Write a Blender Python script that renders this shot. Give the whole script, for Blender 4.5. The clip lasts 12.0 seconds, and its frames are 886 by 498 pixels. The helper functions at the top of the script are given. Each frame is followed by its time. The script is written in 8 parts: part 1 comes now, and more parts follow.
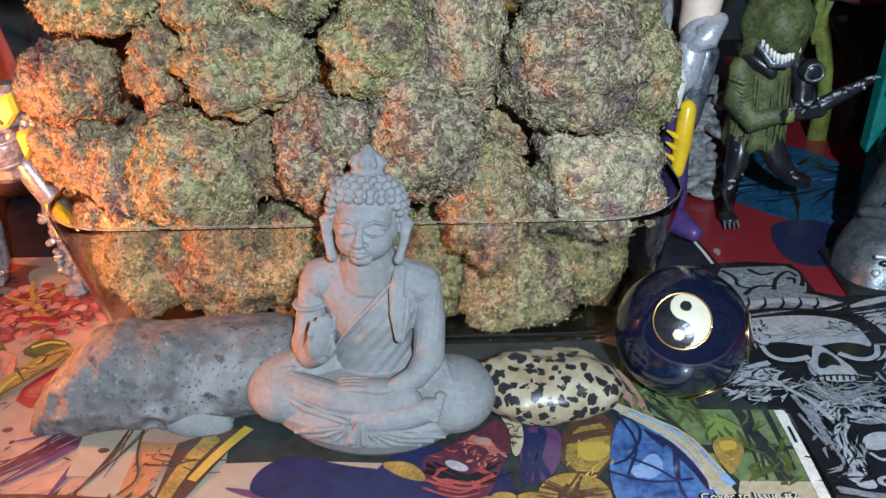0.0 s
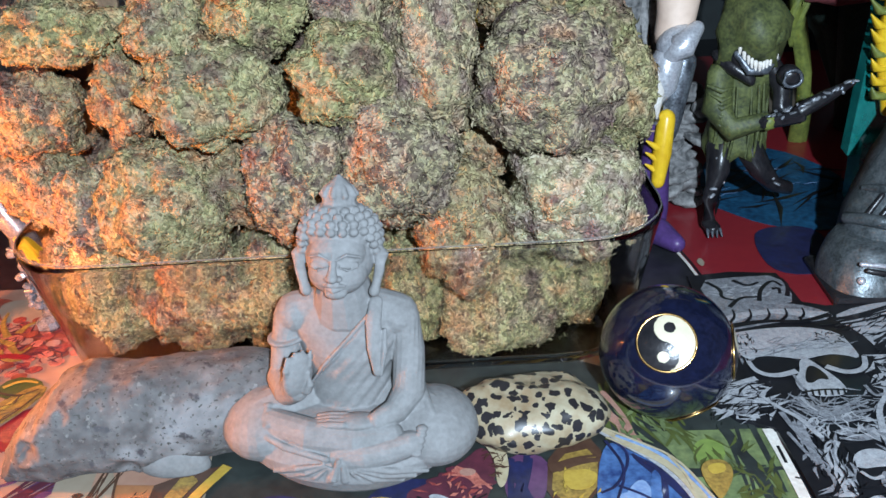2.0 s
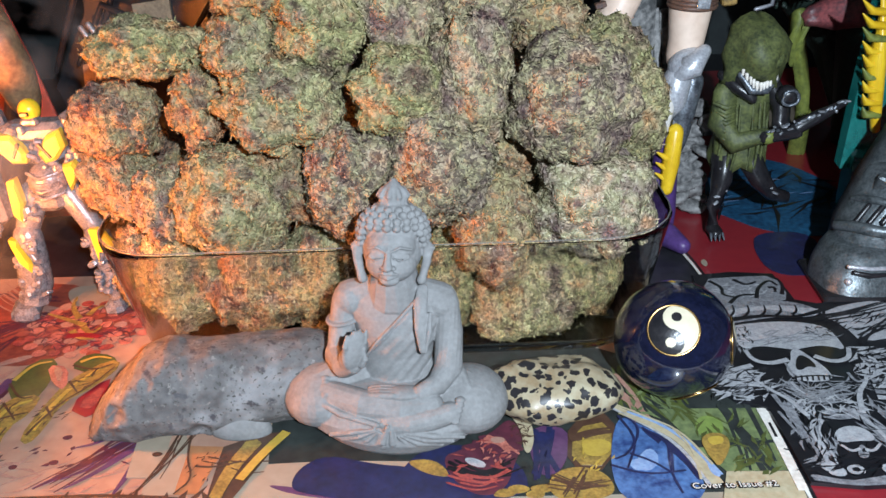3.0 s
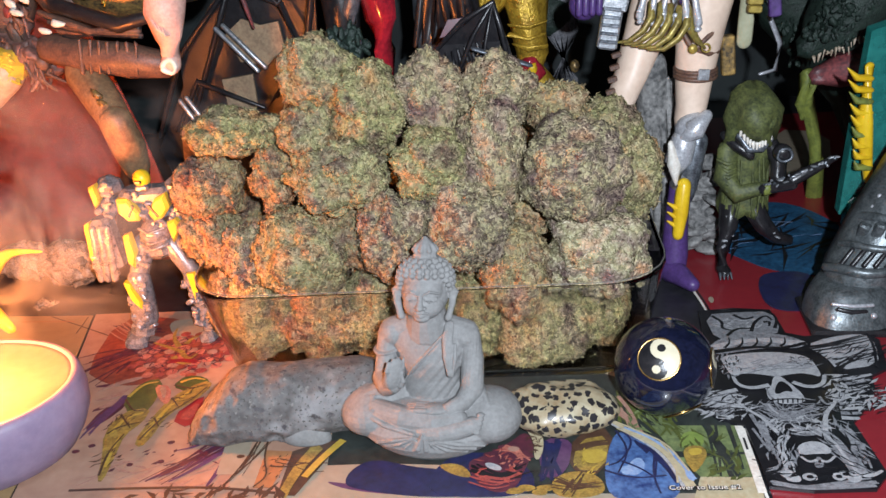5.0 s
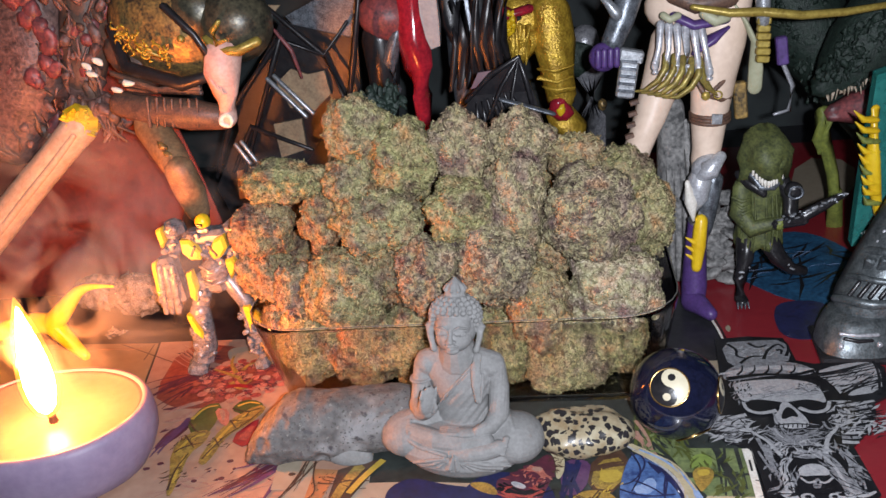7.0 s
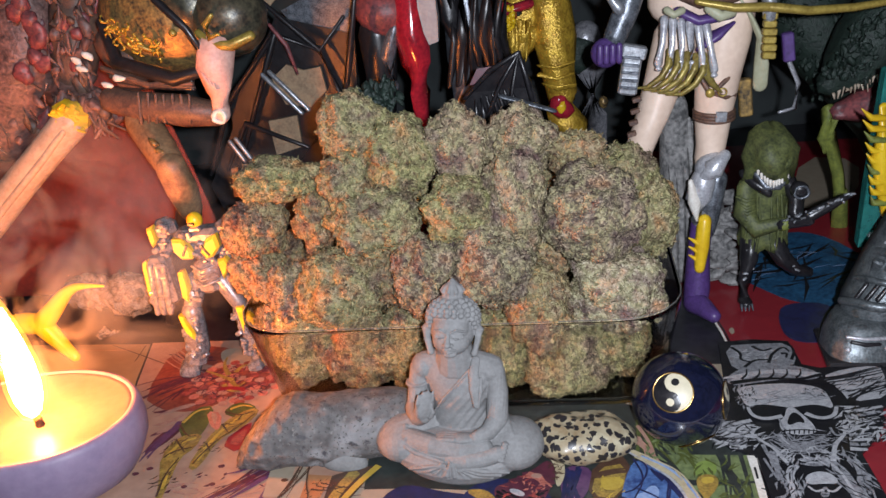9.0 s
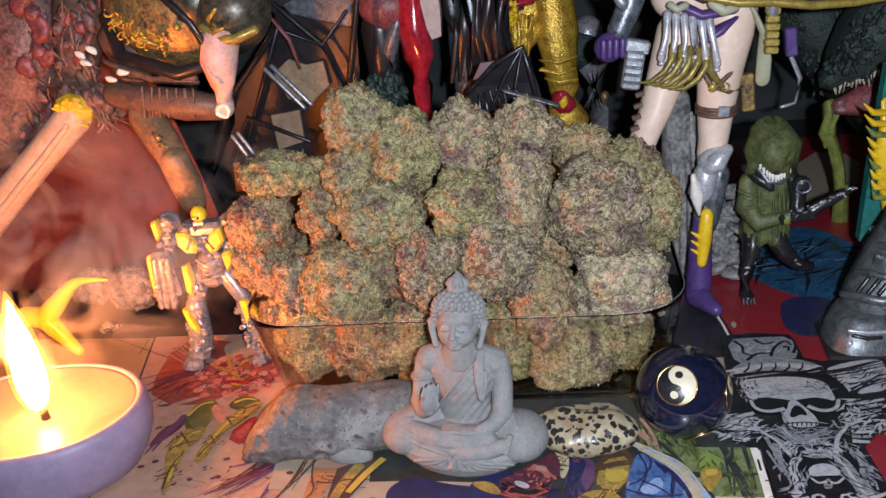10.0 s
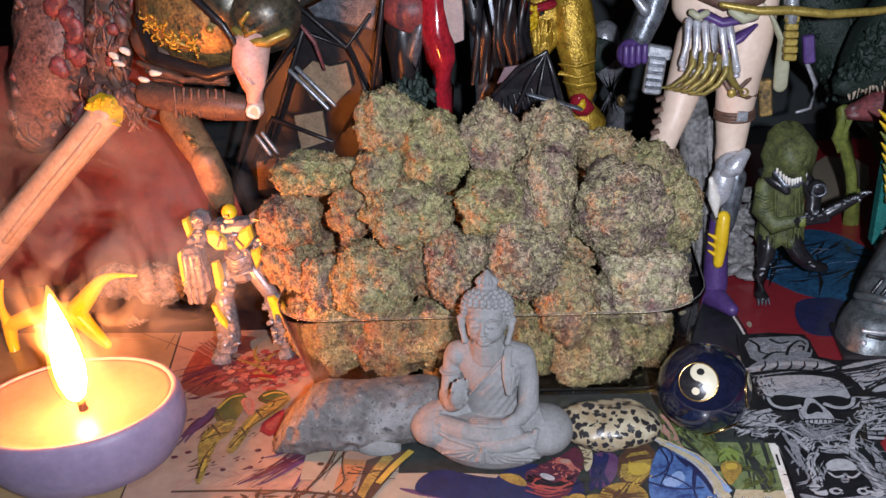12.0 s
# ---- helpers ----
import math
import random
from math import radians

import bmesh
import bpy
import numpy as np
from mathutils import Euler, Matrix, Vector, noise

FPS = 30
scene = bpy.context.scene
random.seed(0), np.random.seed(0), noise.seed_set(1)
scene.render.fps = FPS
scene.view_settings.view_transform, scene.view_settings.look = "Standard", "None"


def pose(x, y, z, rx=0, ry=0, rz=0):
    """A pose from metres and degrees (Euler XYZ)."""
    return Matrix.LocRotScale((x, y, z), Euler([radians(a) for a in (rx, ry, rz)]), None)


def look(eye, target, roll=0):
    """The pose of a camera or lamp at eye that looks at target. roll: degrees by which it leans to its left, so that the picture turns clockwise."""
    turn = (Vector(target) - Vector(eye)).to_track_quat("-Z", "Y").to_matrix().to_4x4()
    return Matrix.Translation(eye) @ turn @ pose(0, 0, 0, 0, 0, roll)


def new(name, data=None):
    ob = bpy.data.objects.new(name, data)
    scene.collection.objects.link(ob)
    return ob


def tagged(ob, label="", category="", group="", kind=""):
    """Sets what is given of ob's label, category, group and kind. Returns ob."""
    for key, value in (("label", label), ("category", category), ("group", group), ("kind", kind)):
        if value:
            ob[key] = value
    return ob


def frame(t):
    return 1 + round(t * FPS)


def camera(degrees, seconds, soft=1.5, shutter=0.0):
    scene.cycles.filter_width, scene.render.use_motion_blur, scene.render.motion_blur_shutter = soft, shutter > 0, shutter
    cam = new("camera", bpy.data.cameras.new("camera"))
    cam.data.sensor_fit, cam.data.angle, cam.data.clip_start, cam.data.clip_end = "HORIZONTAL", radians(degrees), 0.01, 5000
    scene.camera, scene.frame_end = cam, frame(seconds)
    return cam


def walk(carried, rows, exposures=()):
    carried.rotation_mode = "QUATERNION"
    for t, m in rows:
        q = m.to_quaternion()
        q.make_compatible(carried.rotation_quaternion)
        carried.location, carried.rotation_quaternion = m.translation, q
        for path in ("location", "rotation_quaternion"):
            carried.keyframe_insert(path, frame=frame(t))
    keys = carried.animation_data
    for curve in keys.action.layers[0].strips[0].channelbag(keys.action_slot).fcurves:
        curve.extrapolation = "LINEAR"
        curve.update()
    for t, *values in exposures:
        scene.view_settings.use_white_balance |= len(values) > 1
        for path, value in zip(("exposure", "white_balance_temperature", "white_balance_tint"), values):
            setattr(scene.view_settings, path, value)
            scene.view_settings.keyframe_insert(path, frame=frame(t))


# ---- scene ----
cam = camera(53.7, 12.0)
PATH = [
    (0, (0.022, -0.162, 0.147), (-0.018, 1.633, -0.734), -1.8),
    (0.5, (0.022, -0.158, 0.149), (-0.028, 1.644, -0.717), -2.4),
    (1, (0.027, -0.156, 0.151), (-0.014, 1.649, -0.709), -3.2),
    (1.5, (0.026, -0.154, 0.152), (-0.005, 1.642, -0.728), -3.5),
    (2, (0.025, -0.154, 0.151), (0.013, 1.64, -0.732), -3.3),
    (2.5, (0.021, -0.159, 0.152), (0.009, 1.63, -0.742), -3.1),
    (3, (0.015, -0.184, 0.164), (-0.002, 1.613, -0.714), -2.3),
    (3.2, (0.016, -0.189, 0.169), (-0.007, 1.607, -0.711), -2.4),
    (4.8, (0.037, -0.23, 0.193), (-0.138, 1.588, -0.622), -4.6),
    (5, (0.036, -0.234, 0.194), (-0.164, 1.583, -0.618), -5.0),
    (5.5, (0.037, -0.241, 0.198), (-0.191, 1.576, -0.606), -5.2),
    (6, (0.04, -0.253, 0.206), (-0.229, 1.56, -0.594), -5.8),
    (6.5, (0.048, -0.26, 0.211), (-0.256, 1.557, -0.567), -6.3),
    (7, (0.048, -0.26, 0.216), (-0.262, 1.558, -0.557), -6.8),
    (9, (0.047, -0.251, 0.213), (-0.26, 1.566, -0.564), -6.6),
    (9.5, (0.048, -0.251, 0.213), (-0.253, 1.566, -0.566), -6.6),
    (10, (0.044, -0.253, 0.213), (-0.256, 1.561, -0.573), -6.5),
    (10.5, (0.042, -0.257, 0.214), (-0.258, 1.559, -0.568), -6.4),
    (11, (0.039, -0.26, 0.216), (-0.262, 1.554, -0.57), -6.2),
    (11.5, (0.037, -0.262, 0.217), (-0.264, 1.552, -0.568), -6.1),
    (12, (0.034, -0.264, 0.218), (-0.265, 1.55, -0.569), -6.0),
]
walk(cam, [(t, look(eye, target, roll)) for t, eye, target, roll in PATH], [(0.0, 0.24, 5750, 11), (1.2, 0.46, 5650, 11), (3.2, 0.42, 6050, 14), (5.5, 0.28, 6450, 19), (7.0, 0.14, 6600, 22), (9.0, 0.03, 6450, 22), (12.0, 0.05, 6350, 25)])

# ---- light: a phone torch beside the lens, one candle, a dark room ----
world = bpy.data.worlds.new("night_room")
world.use_nodes = True
scene.world = world
world.node_tree.nodes["Background"].inputs[0].default_value = (0.55, 0.62, 0.75, 1)
world.node_tree.nodes["Background"].inputs[1].default_value = 0.05
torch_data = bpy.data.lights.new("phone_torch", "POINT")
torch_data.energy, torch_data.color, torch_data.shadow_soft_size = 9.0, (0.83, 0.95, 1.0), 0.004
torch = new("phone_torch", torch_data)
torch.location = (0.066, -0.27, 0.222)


# ---- materials ----
def ramp(nt, stops):
    n = nt.nodes.new("ShaderNodeValToRGB")
    els = n.color_ramp.elements
    while len(els) < len(stops):
        els.new(0.5)
    for e, (p, c) in zip(els, stops):
        e.position, e.color = p, (*c, 1)
    return n


def surface(name, base, dark=None, rough=0.6, metal=0.0, scale=300, bump=0.2, fine=4.0, coat=0.0, depth=0.0004, spread=(0.35, 0.65), trans=0.0, ior=1.45, sss=0.0):
    """Two scales of noise between two tones, with a fine relief."""
    m = bpy.data.materials.new(name)
    m.use_nodes = True
    nt = m.node_tree
    b = nt.nodes["Principled BSDF"]
    dark = dark or tuple(c * 0.7 for c in base)
    tc = nt.nodes.new("ShaderNodeTexCoord")
    n1 = nt.nodes.new("ShaderNodeTexNoise")
    n1.inputs["Scale"].default_value, n1.inputs["Detail"].default_value = scale, 6
    n2 = nt.nodes.new("ShaderNodeTexNoise")
    n2.inputs["Scale"].default_value, n2.inputs["Detail"].default_value = scale * fine, 4
    mixed = nt.nodes.new("ShaderNodeMath")
    mixed.operation = "MULTIPLY_ADD"
    mixed.inputs[1].default_value = 0.45
    add = nt.nodes.new("ShaderNodeMath")
    add.operation = "MULTIPLY"
    add.inputs[1].default_value = 0.55
    nt.links.new(tc.outputs["Object"], n1.inputs["Vector"])
    nt.links.new(tc.outputs["Object"], n2.inputs["Vector"])
    nt.links.new(n1.outputs["Fac"], add.inputs[0])
    nt.links.new(n2.outputs["Fac"], mixed.inputs[0])
    nt.links.new(add.outputs[0], mixed.inputs[2])
    r = ramp(nt, [(spread[0], dark), (spread[1], base)])
    nt.links.new(mixed.outputs[0], r.inputs[0])
    nt.links.new(r.outputs[0], b.inputs["Base Color"])
    b.inputs["Roughness"].default_value, b.inputs["Metallic"].default_value = rough, metal
    b.inputs["Coat Weight"].default_value = coat
    b.inputs["Coat Roughness"].default_value = 0.08
    b.inputs["Transmission Weight"].default_value = trans
    b.inputs["IOR"].default_value = ior
    b.inputs["Subsurface Weight"].default_value = sss
    b.inputs["Subsurface Radius"].default_value = (0.004, 0.003, 0.003)
    if bump:
        bp = nt.nodes.new("ShaderNodeBump")
        bp.inputs["Strength"].default_value, bp.inputs["Distance"].default_value = bump, depth
        nt.links.new(mixed.outputs[0], bp.inputs["Height"])
        nt.links.new(bp.outputs[0], b.inputs["Normal"])
    return m


def island(name, stops, rough=0.65, sss=0.0):
    """A colour of its own for every loose piece of a mesh, drifting to rust and green in patches."""
    m = bpy.data.materials.new(name)
    m.use_nodes = True
    nt = m.node_tree
    b = nt.nodes["Principled BSDF"]
    g = nt.nodes.new("ShaderNodeNewGeometry")
    r = ramp(nt, stops)
    nt.links.new(g.outputs["Random Per Island"], r.inputs[0])
    tc = nt.nodes.new("ShaderNodeTexCoord")
    n = nt.nodes.new("ShaderNodeTexNoise")
    n.inputs["Scale"].default_value, n.inputs["Detail"].default_value = 85, 4
    nt.links.new(tc.outputs["Object"], n.inputs["Vector"])
    patch_tone = ramp(nt, [(0.30, (0.52, 0.42, 0.50)), (0.38, (0.86, 0.84, 0.82)), (0.50, (0.94, 1.05, 0.80)), (0.60, (1.04, 1.02, 0.94)), (0.72, (1.30, 0.90, 0.66))])
    nt.links.new(n.outputs["Fac"], patch_tone.inputs[0])
    mul = nt.nodes.new("ShaderNodeMixRGB")
    mul.blend_type = "MULTIPLY"
    mul.inputs[0].default_value = 1.0
    nt.links.new(r.outputs[0], mul.inputs[1])
    nt.links.new(patch_tone.outputs[0], mul.inputs[2])
    nt.links.new(mul.outputs[0], b.inputs["Base Color"])
    b.inputs["Roughness"].default_value = rough
    b.inputs["Specular IOR Level"].default_value = 0.25
    return m


def bud_skin(name, stops):
    """Crinkled skin of a dried flower: small curled cells, each with a tone of its own, purple flecks and frosted tips."""
    m = bpy.data.materials.new(name)
    m.use_nodes = True
    nt = m.node_tree
    b = nt.nodes["Principled BSDF"]
    tc = nt.nodes.new("ShaderNodeTexCoord")
    drift = nt.nodes.new("ShaderNodeTexNoise")
    drift.inputs["Scale"].default_value, drift.inputs["Detail"].default_value = 420, 3
    warp = nt.nodes.new("ShaderNodeVectorMath")
    warp.operation = "MULTIPLY_ADD"
    warp.inputs[1].default_value = (0.0042, 0.0042, 0.0042)
    nt.links.new(tc.outputs["Object"], drift.inputs["Vector"])
    nt.links.new(drift.outputs["Color"], warp.inputs[0])
    nt.links.new(tc.outputs["Object"], warp.inputs[2])
    cells = nt.nodes.new("ShaderNodeTexVoronoi")
    cells.inputs["Scale"].default_value = 860
    nt.links.new(warp.outputs[0], cells.inputs["Vector"])
    split = nt.nodes.new("ShaderNodeSeparateColor")
    nt.links.new(cells.outputs["Color"], split.inputs[0])
    r = ramp(nt, stops)
    nt.links.new(split.outputs[0], r.inputs[0])
    old = r.outputs[0]
    n = nt.nodes.new("ShaderNodeTexNoise")
    n.inputs["Scale"].default_value, n.inputs["Detail"].default_value = 85, 4
    nt.links.new(tc.outputs["Object"], n.inputs["Vector"])
    tones = [(n, [(0.30, (0.50, 0.40, 0.48)), (0.40, (0.84, 0.82, 0.78)), (0.50, (0.94, 1.04, 0.78)), (0.60, (1.06, 1.02, 0.92)), (0.72, (1.36, 0.92, 0.64))])]
    fleck = nt.nodes.new("ShaderNodeTexNoise")
    fleck.inputs["Scale"].default_value, fleck.inputs["Detail"].default_value = 330, 5
    nt.links.new(tc.outputs["Object"], fleck.inputs["Vector"])
    tones.append((fleck, [(0.33, (0.42, 0.33, 0.38)), (0.42, (0.88, 0.84, 0.82)), (0.55, (1.04, 1.03, 1.0)), (0.68, (1.28, 1.26, 1.18))]))
    for source, tone in tones:
        q = ramp(nt, tone)
        nt.links.new(source.outputs["Fac"], q.inputs[0])
        mul = nt.nodes.new("ShaderNodeMixRGB")
        mul.blend_type = "MULTIPLY"
        mul.inputs[0].default_value = 1.0
        nt.links.new(old, mul.inputs[1])
        nt.links.new(q.outputs[0], mul.inputs[2])
        old = mul.outputs[0]
    nt.links.new(old, b.inputs["Base Color"])
    b.inputs["Roughness"].default_value = 0.75
    b.inputs["Specular IOR Level"].default_value = 0.25
    bp = nt.nodes.new("ShaderNodeBump")
    bp.invert = True
    bp.inputs["Strength"].default_value, bp.inputs["Distance"].default_value = 0.9, 0.0009
    nt.links.new(cells.outputs["Distance"], bp.inputs["Height"])
    nt.links.new(bp.outputs[0], b.inputs["Normal"])
    return m


def glow(name, colour, strength):
    m = bpy.data.materials.new(name)
    m.use_nodes = True
    nt = m.node_tree
    nt.nodes.remove(nt.nodes["Principled BSDF"])
    e = nt.nodes.new("ShaderNodeEmission")
    e.inputs[0].default_value, e.inputs[1].default_value = (*colour, 1), strength
    nt.links.new(e.outputs[0], nt.nodes["Material Output"].inputs[0])
    return m


M = {}
M["concrete"] = surface("grey_concrete", (0.212, 0.210, 0.208), (0.160, 0.158, 0.155), 0.85, scale=220, bump=0.25, depth=0.0003)
M["table"] = surface("black_tabletop", (0.025, 0.025, 0.03), (0.012, 0.012, 0.015), 0.35, scale=60)
M["edge"] = surface("white_laminate_edge", (0.75, 0.74, 0.72), (0.66, 0.65, 0.63), 0.5, scale=80, bump=0.05)
M["wall"] = surface("dark_painted_wall", (0.035, 0.045, 0.045), (0.012, 0.014, 0.016), 0.8, scale=9)
M["room"] = surface("dim_room_plaster", (0.30, 0.29, 0.28), (0.24, 0.23, 0.22), 0.9, scale=6)
M["skin"] = surface("pale_moulded_plastic", (0.72, 0.56, 0.45), (0.62, 0.46, 0.36), 0.45, scale=90, bump=0.05)
M["pink"] = surface("rosy_moulded_plastic", (0.70, 0.42, 0.34), (0.52, 0.28, 0.23), 0.5, scale=180, bump=0.1)
M["silver"] = surface("silver_paint", (0.50, 0.52, 0.55), (0.20, 0.21, 0.23), 0.35, 0.6, scale=350, bump=0.4)
M["steel"] = surface("dark_steel_paint", (0.20, 0.22, 0.25), (0.05, 0.055, 0.065), 0.35, 0.5, scale=300, bump=0.5)
M["gold"] = surface("gold_paint", (0.42, 0.31, 0.07), (0.22, 0.15, 0.03), 0.38, 0.35, scale=200, bump=0.4)
M["oldgold"] = surface("antique_gold_paint", (0.42, 0.26, 0.08), (0.05, 0.04, 0.03), 0.4, 0.4, scale=170, bump=0.6)
M["bronze"] = surface("dark_bronze_paint", (0.11, 0.095, 0.06), (0.022, 0.022, 0.018), 0.35, 0.3, scale=140, bump=0.5)
M["purple"] = surface("purple_paint", (0.09, 0.045, 0.18), (0.05, 0.026, 0.10), 0.4, scale=200)
M["brown"] = surface("brown_leather_paint", (0.16, 0.085, 0.055), (0.06, 0.035, 0.03), 0.5, scale=260, bump=0.6)
M["tan"] = surface("tan_paint", (0.30, 0.18, 0.09), (0.14, 0.08, 0.045), 0.55, scale=150)
M["black"] = surface("black_plastic", (0.022, 0.02, 0.022), (0.008, 0.008, 0.01), 0.3, scale=250, bump=0.3)
M["redgloss"] = surface("glossy_red_plastic", (0.38, 0.02, 0.035), (0.18, 0.01, 0.02), 0.15, scale=120, bump=0.1, coat=0.6)
M["darkred"] = surface("dark_red_cloth", (0.165, 0.022, 0.013), (0.09, 0.014, 0.009), 0.7, scale=90, bump=0.3)
M["maroon"] = surface("mottled_maroon", (0.28, 0.07, 0.07), (0.07, 0.03, 0.035), 0.45, scale=160, bump=0.8)
M["hide"] = surface("fibrous_brown_hide", (0.23, 0.12, 0.10), (0.05, 0.028, 0.026), 0.45, scale=130, bump=1.0, depth=0.001)
M["green"] = surface("olive_green_paint", (0.115, 0.130, 0.040), (0.030, 0.038, 0.016), 0.6, scale=220, bump=0.5)
M["darkgreen"] = surface("dark_green_scales", (0.022, 0.040, 0.030), (0.008, 0.014, 0.012), 0.5, scale=330, bump=1.0, depth=0.001)
M["lime"] = surface("yellow_green_paint", (0.22, 0.25, 0.05), (0.10, 0.12, 0.03), 0.5, scale=150)
M["bluecloth"] = surface("blue_drape", (0.02, 0.10, 0.20), (0.008, 0.035, 0.08), 0.45, scale=110, bump=0.6)
M["teal"] = surface("clear_teal_plastic", (0.05, 0.38, 0.34), (0.02, 0.22, 0.20), 0.2, scale=60, trans=0.55)
M["yellow"] = surface("yellow_plastic", (0.75, 0.50, 0.02), (0.60, 0.36, 0.01), 0.3, scale=100, bump=0.1)
M["clearyellow"] = surface("clear_yellow_plastic", (0.86, 0.62, 0.005), (0.80, 0.52, 0.005), 0.25, scale=100, bump=0.1, sss=0.5)
M["white"] = surface("white_paint", (0.75, 0.72, 0.66), (0.55, 0.5, 0.44), 0.4, scale=200)
M["bone"] = surface("pale_bone_plastic", (0.50, 0.41, 0.32), (0.36, 0.27, 0.19), 0.45, scale=120)
M["ridge"] = surface("grey_rubble", (0.30, 0.29, 0.28), (0.06, 0.06, 0.06), 0.8, scale=120, bump=1.0, depth=0.001)
M["wing"] = surface("beige_web", (0.36, 0.25, 0.15), (0.20, 0.13, 0.08), 0.6, scale=150)
M["quartz"] = surface("cloudy_rough_crystal", (0.62, 0.55, 0.45), (0.25, 0.20, 0.15), 0.2, scale=260, bump=1.0, trans=0.45, depth=0.001)
M["wax"] = surface("cream_candle_wax", (0.165, 0.145, 0.14), (0.135, 0.115, 0.11), 0.3, scale=60, bump=0.1, sss=0.8)
M["lilac"] = surface("lilac_wax_shell", (0.27, 0.205, 0.295), (0.21, 0.155, 0.24), 0.5, scale=70, bump=0.15, sss=0.6)
M["wick"] = surface("charred_wick", (0.06, 0.03, 0.02), (0.02, 0.012, 0.01), 0.9, scale=500)
M["navy"] = surface("navy_enamel", (0.008, 0.010, 0.030), (0.004, 0.005, 0.014), 0.12, scale=250, bump=0.0, coat=1.0)
M["cream"] = surface("cream_enamel", (0.58, 0.52, 0.38), (0.50, 0.45, 0.32), 0.4, scale=150, bump=0.0, coat=0.15)
M["brass"] = surface("brass_wire", (0.65, 0.42, 0.16), (0.5, 0.3, 0.1), 0.25, 1.0, scale=200, bump=0.0)
M["plastic_grey"] = surface("clear_grey_plastic", (0.32, 0.32, 0.34), (0.10, 0.10, 0.115), 0.25, 0.35, scale=420, bump=0.5)


def spotted_jasper():
    m = surface("spotted_jasper", (0.36, 0.32, 0.22), (0.25, 0.18, 0.10), 0.42, scale=90, bump=0.05, coat=0.12)
    nt = m.node_tree
    b = nt.nodes["Principled BSDF"]
    v = nt.nodes.new("ShaderNodeTexVoronoi")
    v.inputs["Scale"].default_value = 290
    w = nt.nodes.new("ShaderNodeTexNoise")
    w.inputs["Scale"].default_value = 350
    tc = nt.nodes.new("ShaderNodeTexCoord")
    warp = nt.nodes.new("ShaderNodeVectorMath")
    warp.operation = "MULTIPLY_ADD"
    warp.inputs[1].default_value = (0.0042, 0.0042, 0.0030)
    nt.links.new(tc.outputs["Object"], w.inputs["Vector"])
    nt.links.new(w.outputs["Color"], warp.inputs[0])
    nt.links.new(tc.outputs["Object"], warp.inputs[2])
    nt.links.new(warp.outputs[0], v.inputs["Vector"])
    r = ramp(nt, [(0.42, (1, 1, 1)), (0.45, (0, 0, 0))])
    nt.links.new(v.outputs["Distance"], r.inputs[0])
    mix = nt.nodes.new("ShaderNodeMixRGB")
    old = b.inputs["Base Color"].links[0].from_socket
    nt.links.new(r.outputs[0], mix.inputs[0])
    nt.links.new(old, mix.inputs[1])
    mix.inputs[2].default_value = (0.018, 0.016, 0.018, 1)
    nt.links.new(mix.outputs[0], b.inputs["Base Color"])
    return m


def pumice():
    m = surface("speckled_grey_pumice", (0.160, 0.150, 0.146), (0.075, 0.069, 0.068), 0.8, scale=70, bump=0.8, depth=0.0010)
    nt = m.node_tree
    b = nt.nodes["Principled BSDF"]
    tc = nt.nodes.new("ShaderNodeTexCoord")
    old = b.inputs["Base Color"].links[0].from_socket
    for scale, lo, hi, colour in ((75, 0.64, 0.69, (0.06, 0.055, 0.06)), (240, 0.63, 0.70, (0.07, 0.065, 0.07)), (36, 0.54, 0.74, (0.27, 0.265, 0.27)), (190, 0.62, 0.68, (0.05, 0.045, 0.05)), (520, 0.60, 0.72, (0.20, 0.19, 0.18)), (900, 0.60, 0.66, (0.06, 0.055, 0.05))):
        n = nt.nodes.new("ShaderNodeTexNoise")
        n.inputs["Scale"].default_value, n.inputs["Detail"].default_value = scale, 5
        nt.links.new(tc.outputs["Object"], n.inputs["Vector"])
        r = ramp(nt, [(lo, (0, 0, 0)), (hi, (1, 1, 1))])
        nt.links.new(n.outputs["Fac"], r.inputs[0])
        mix = nt.nodes.new("ShaderNodeMixRGB")
        nt.links.new(r.outputs[0], mix.inputs[0])
        nt.links.new(old, mix.inputs[1])
        mix.inputs[2].default_value = (*colour, 1)
        old = mix.outputs[0]
    nt.links.new(old, b.inputs["Base Color"])
    return m


M["jasper"], M["pumice"] = spotted_jasper(), pumice()
M["goldpaint"] = surface("worn_gold_paint", (0.66, 0.42, 0.05), (0.30, 0.17, 0.02), 0.34, 0.45, scale=170, bump=0.9, depth=0.0012)
M["olivegold"] = surface("olive_gold_paint", (0.34, 0.27, 0.07), (0.14, 0.10, 0.03), 0.4, 0.35, scale=200, bump=0.4)
M["palegreen"] = surface("pale_green_beige_plastic", (0.36, 0.36, 0.25), (0.29, 0.29, 0.19), 0.5, scale=120, bump=0.2)
M["palesilver"] = surface("pale_silver_paint", (0.60, 0.61, 0.64), (0.30, 0.30, 0.33), 0.32, 0.35, scale=260, bump=0.4)
M["blade"] = surface("pale_grey_plastic", (0.34, 0.33, 0.33), (0.26, 0.25, 0.26), 0.5, scale=150, bump=0.2)


def glass():
    m = bpy.data.materials.new("clear_glass")
    m.use_nodes = True
    b = m.node_tree.nodes["Principled BSDF"]
    b.inputs["Base Color"].default_value = (0.60, 0.585, 0.57, 1)
    b.inputs["Roughness"].default_value = 0.0
    b.inputs["Transmission Weight"].default_value = 1.0
    b.inputs["IOR"].default_value = 1.45
    return m


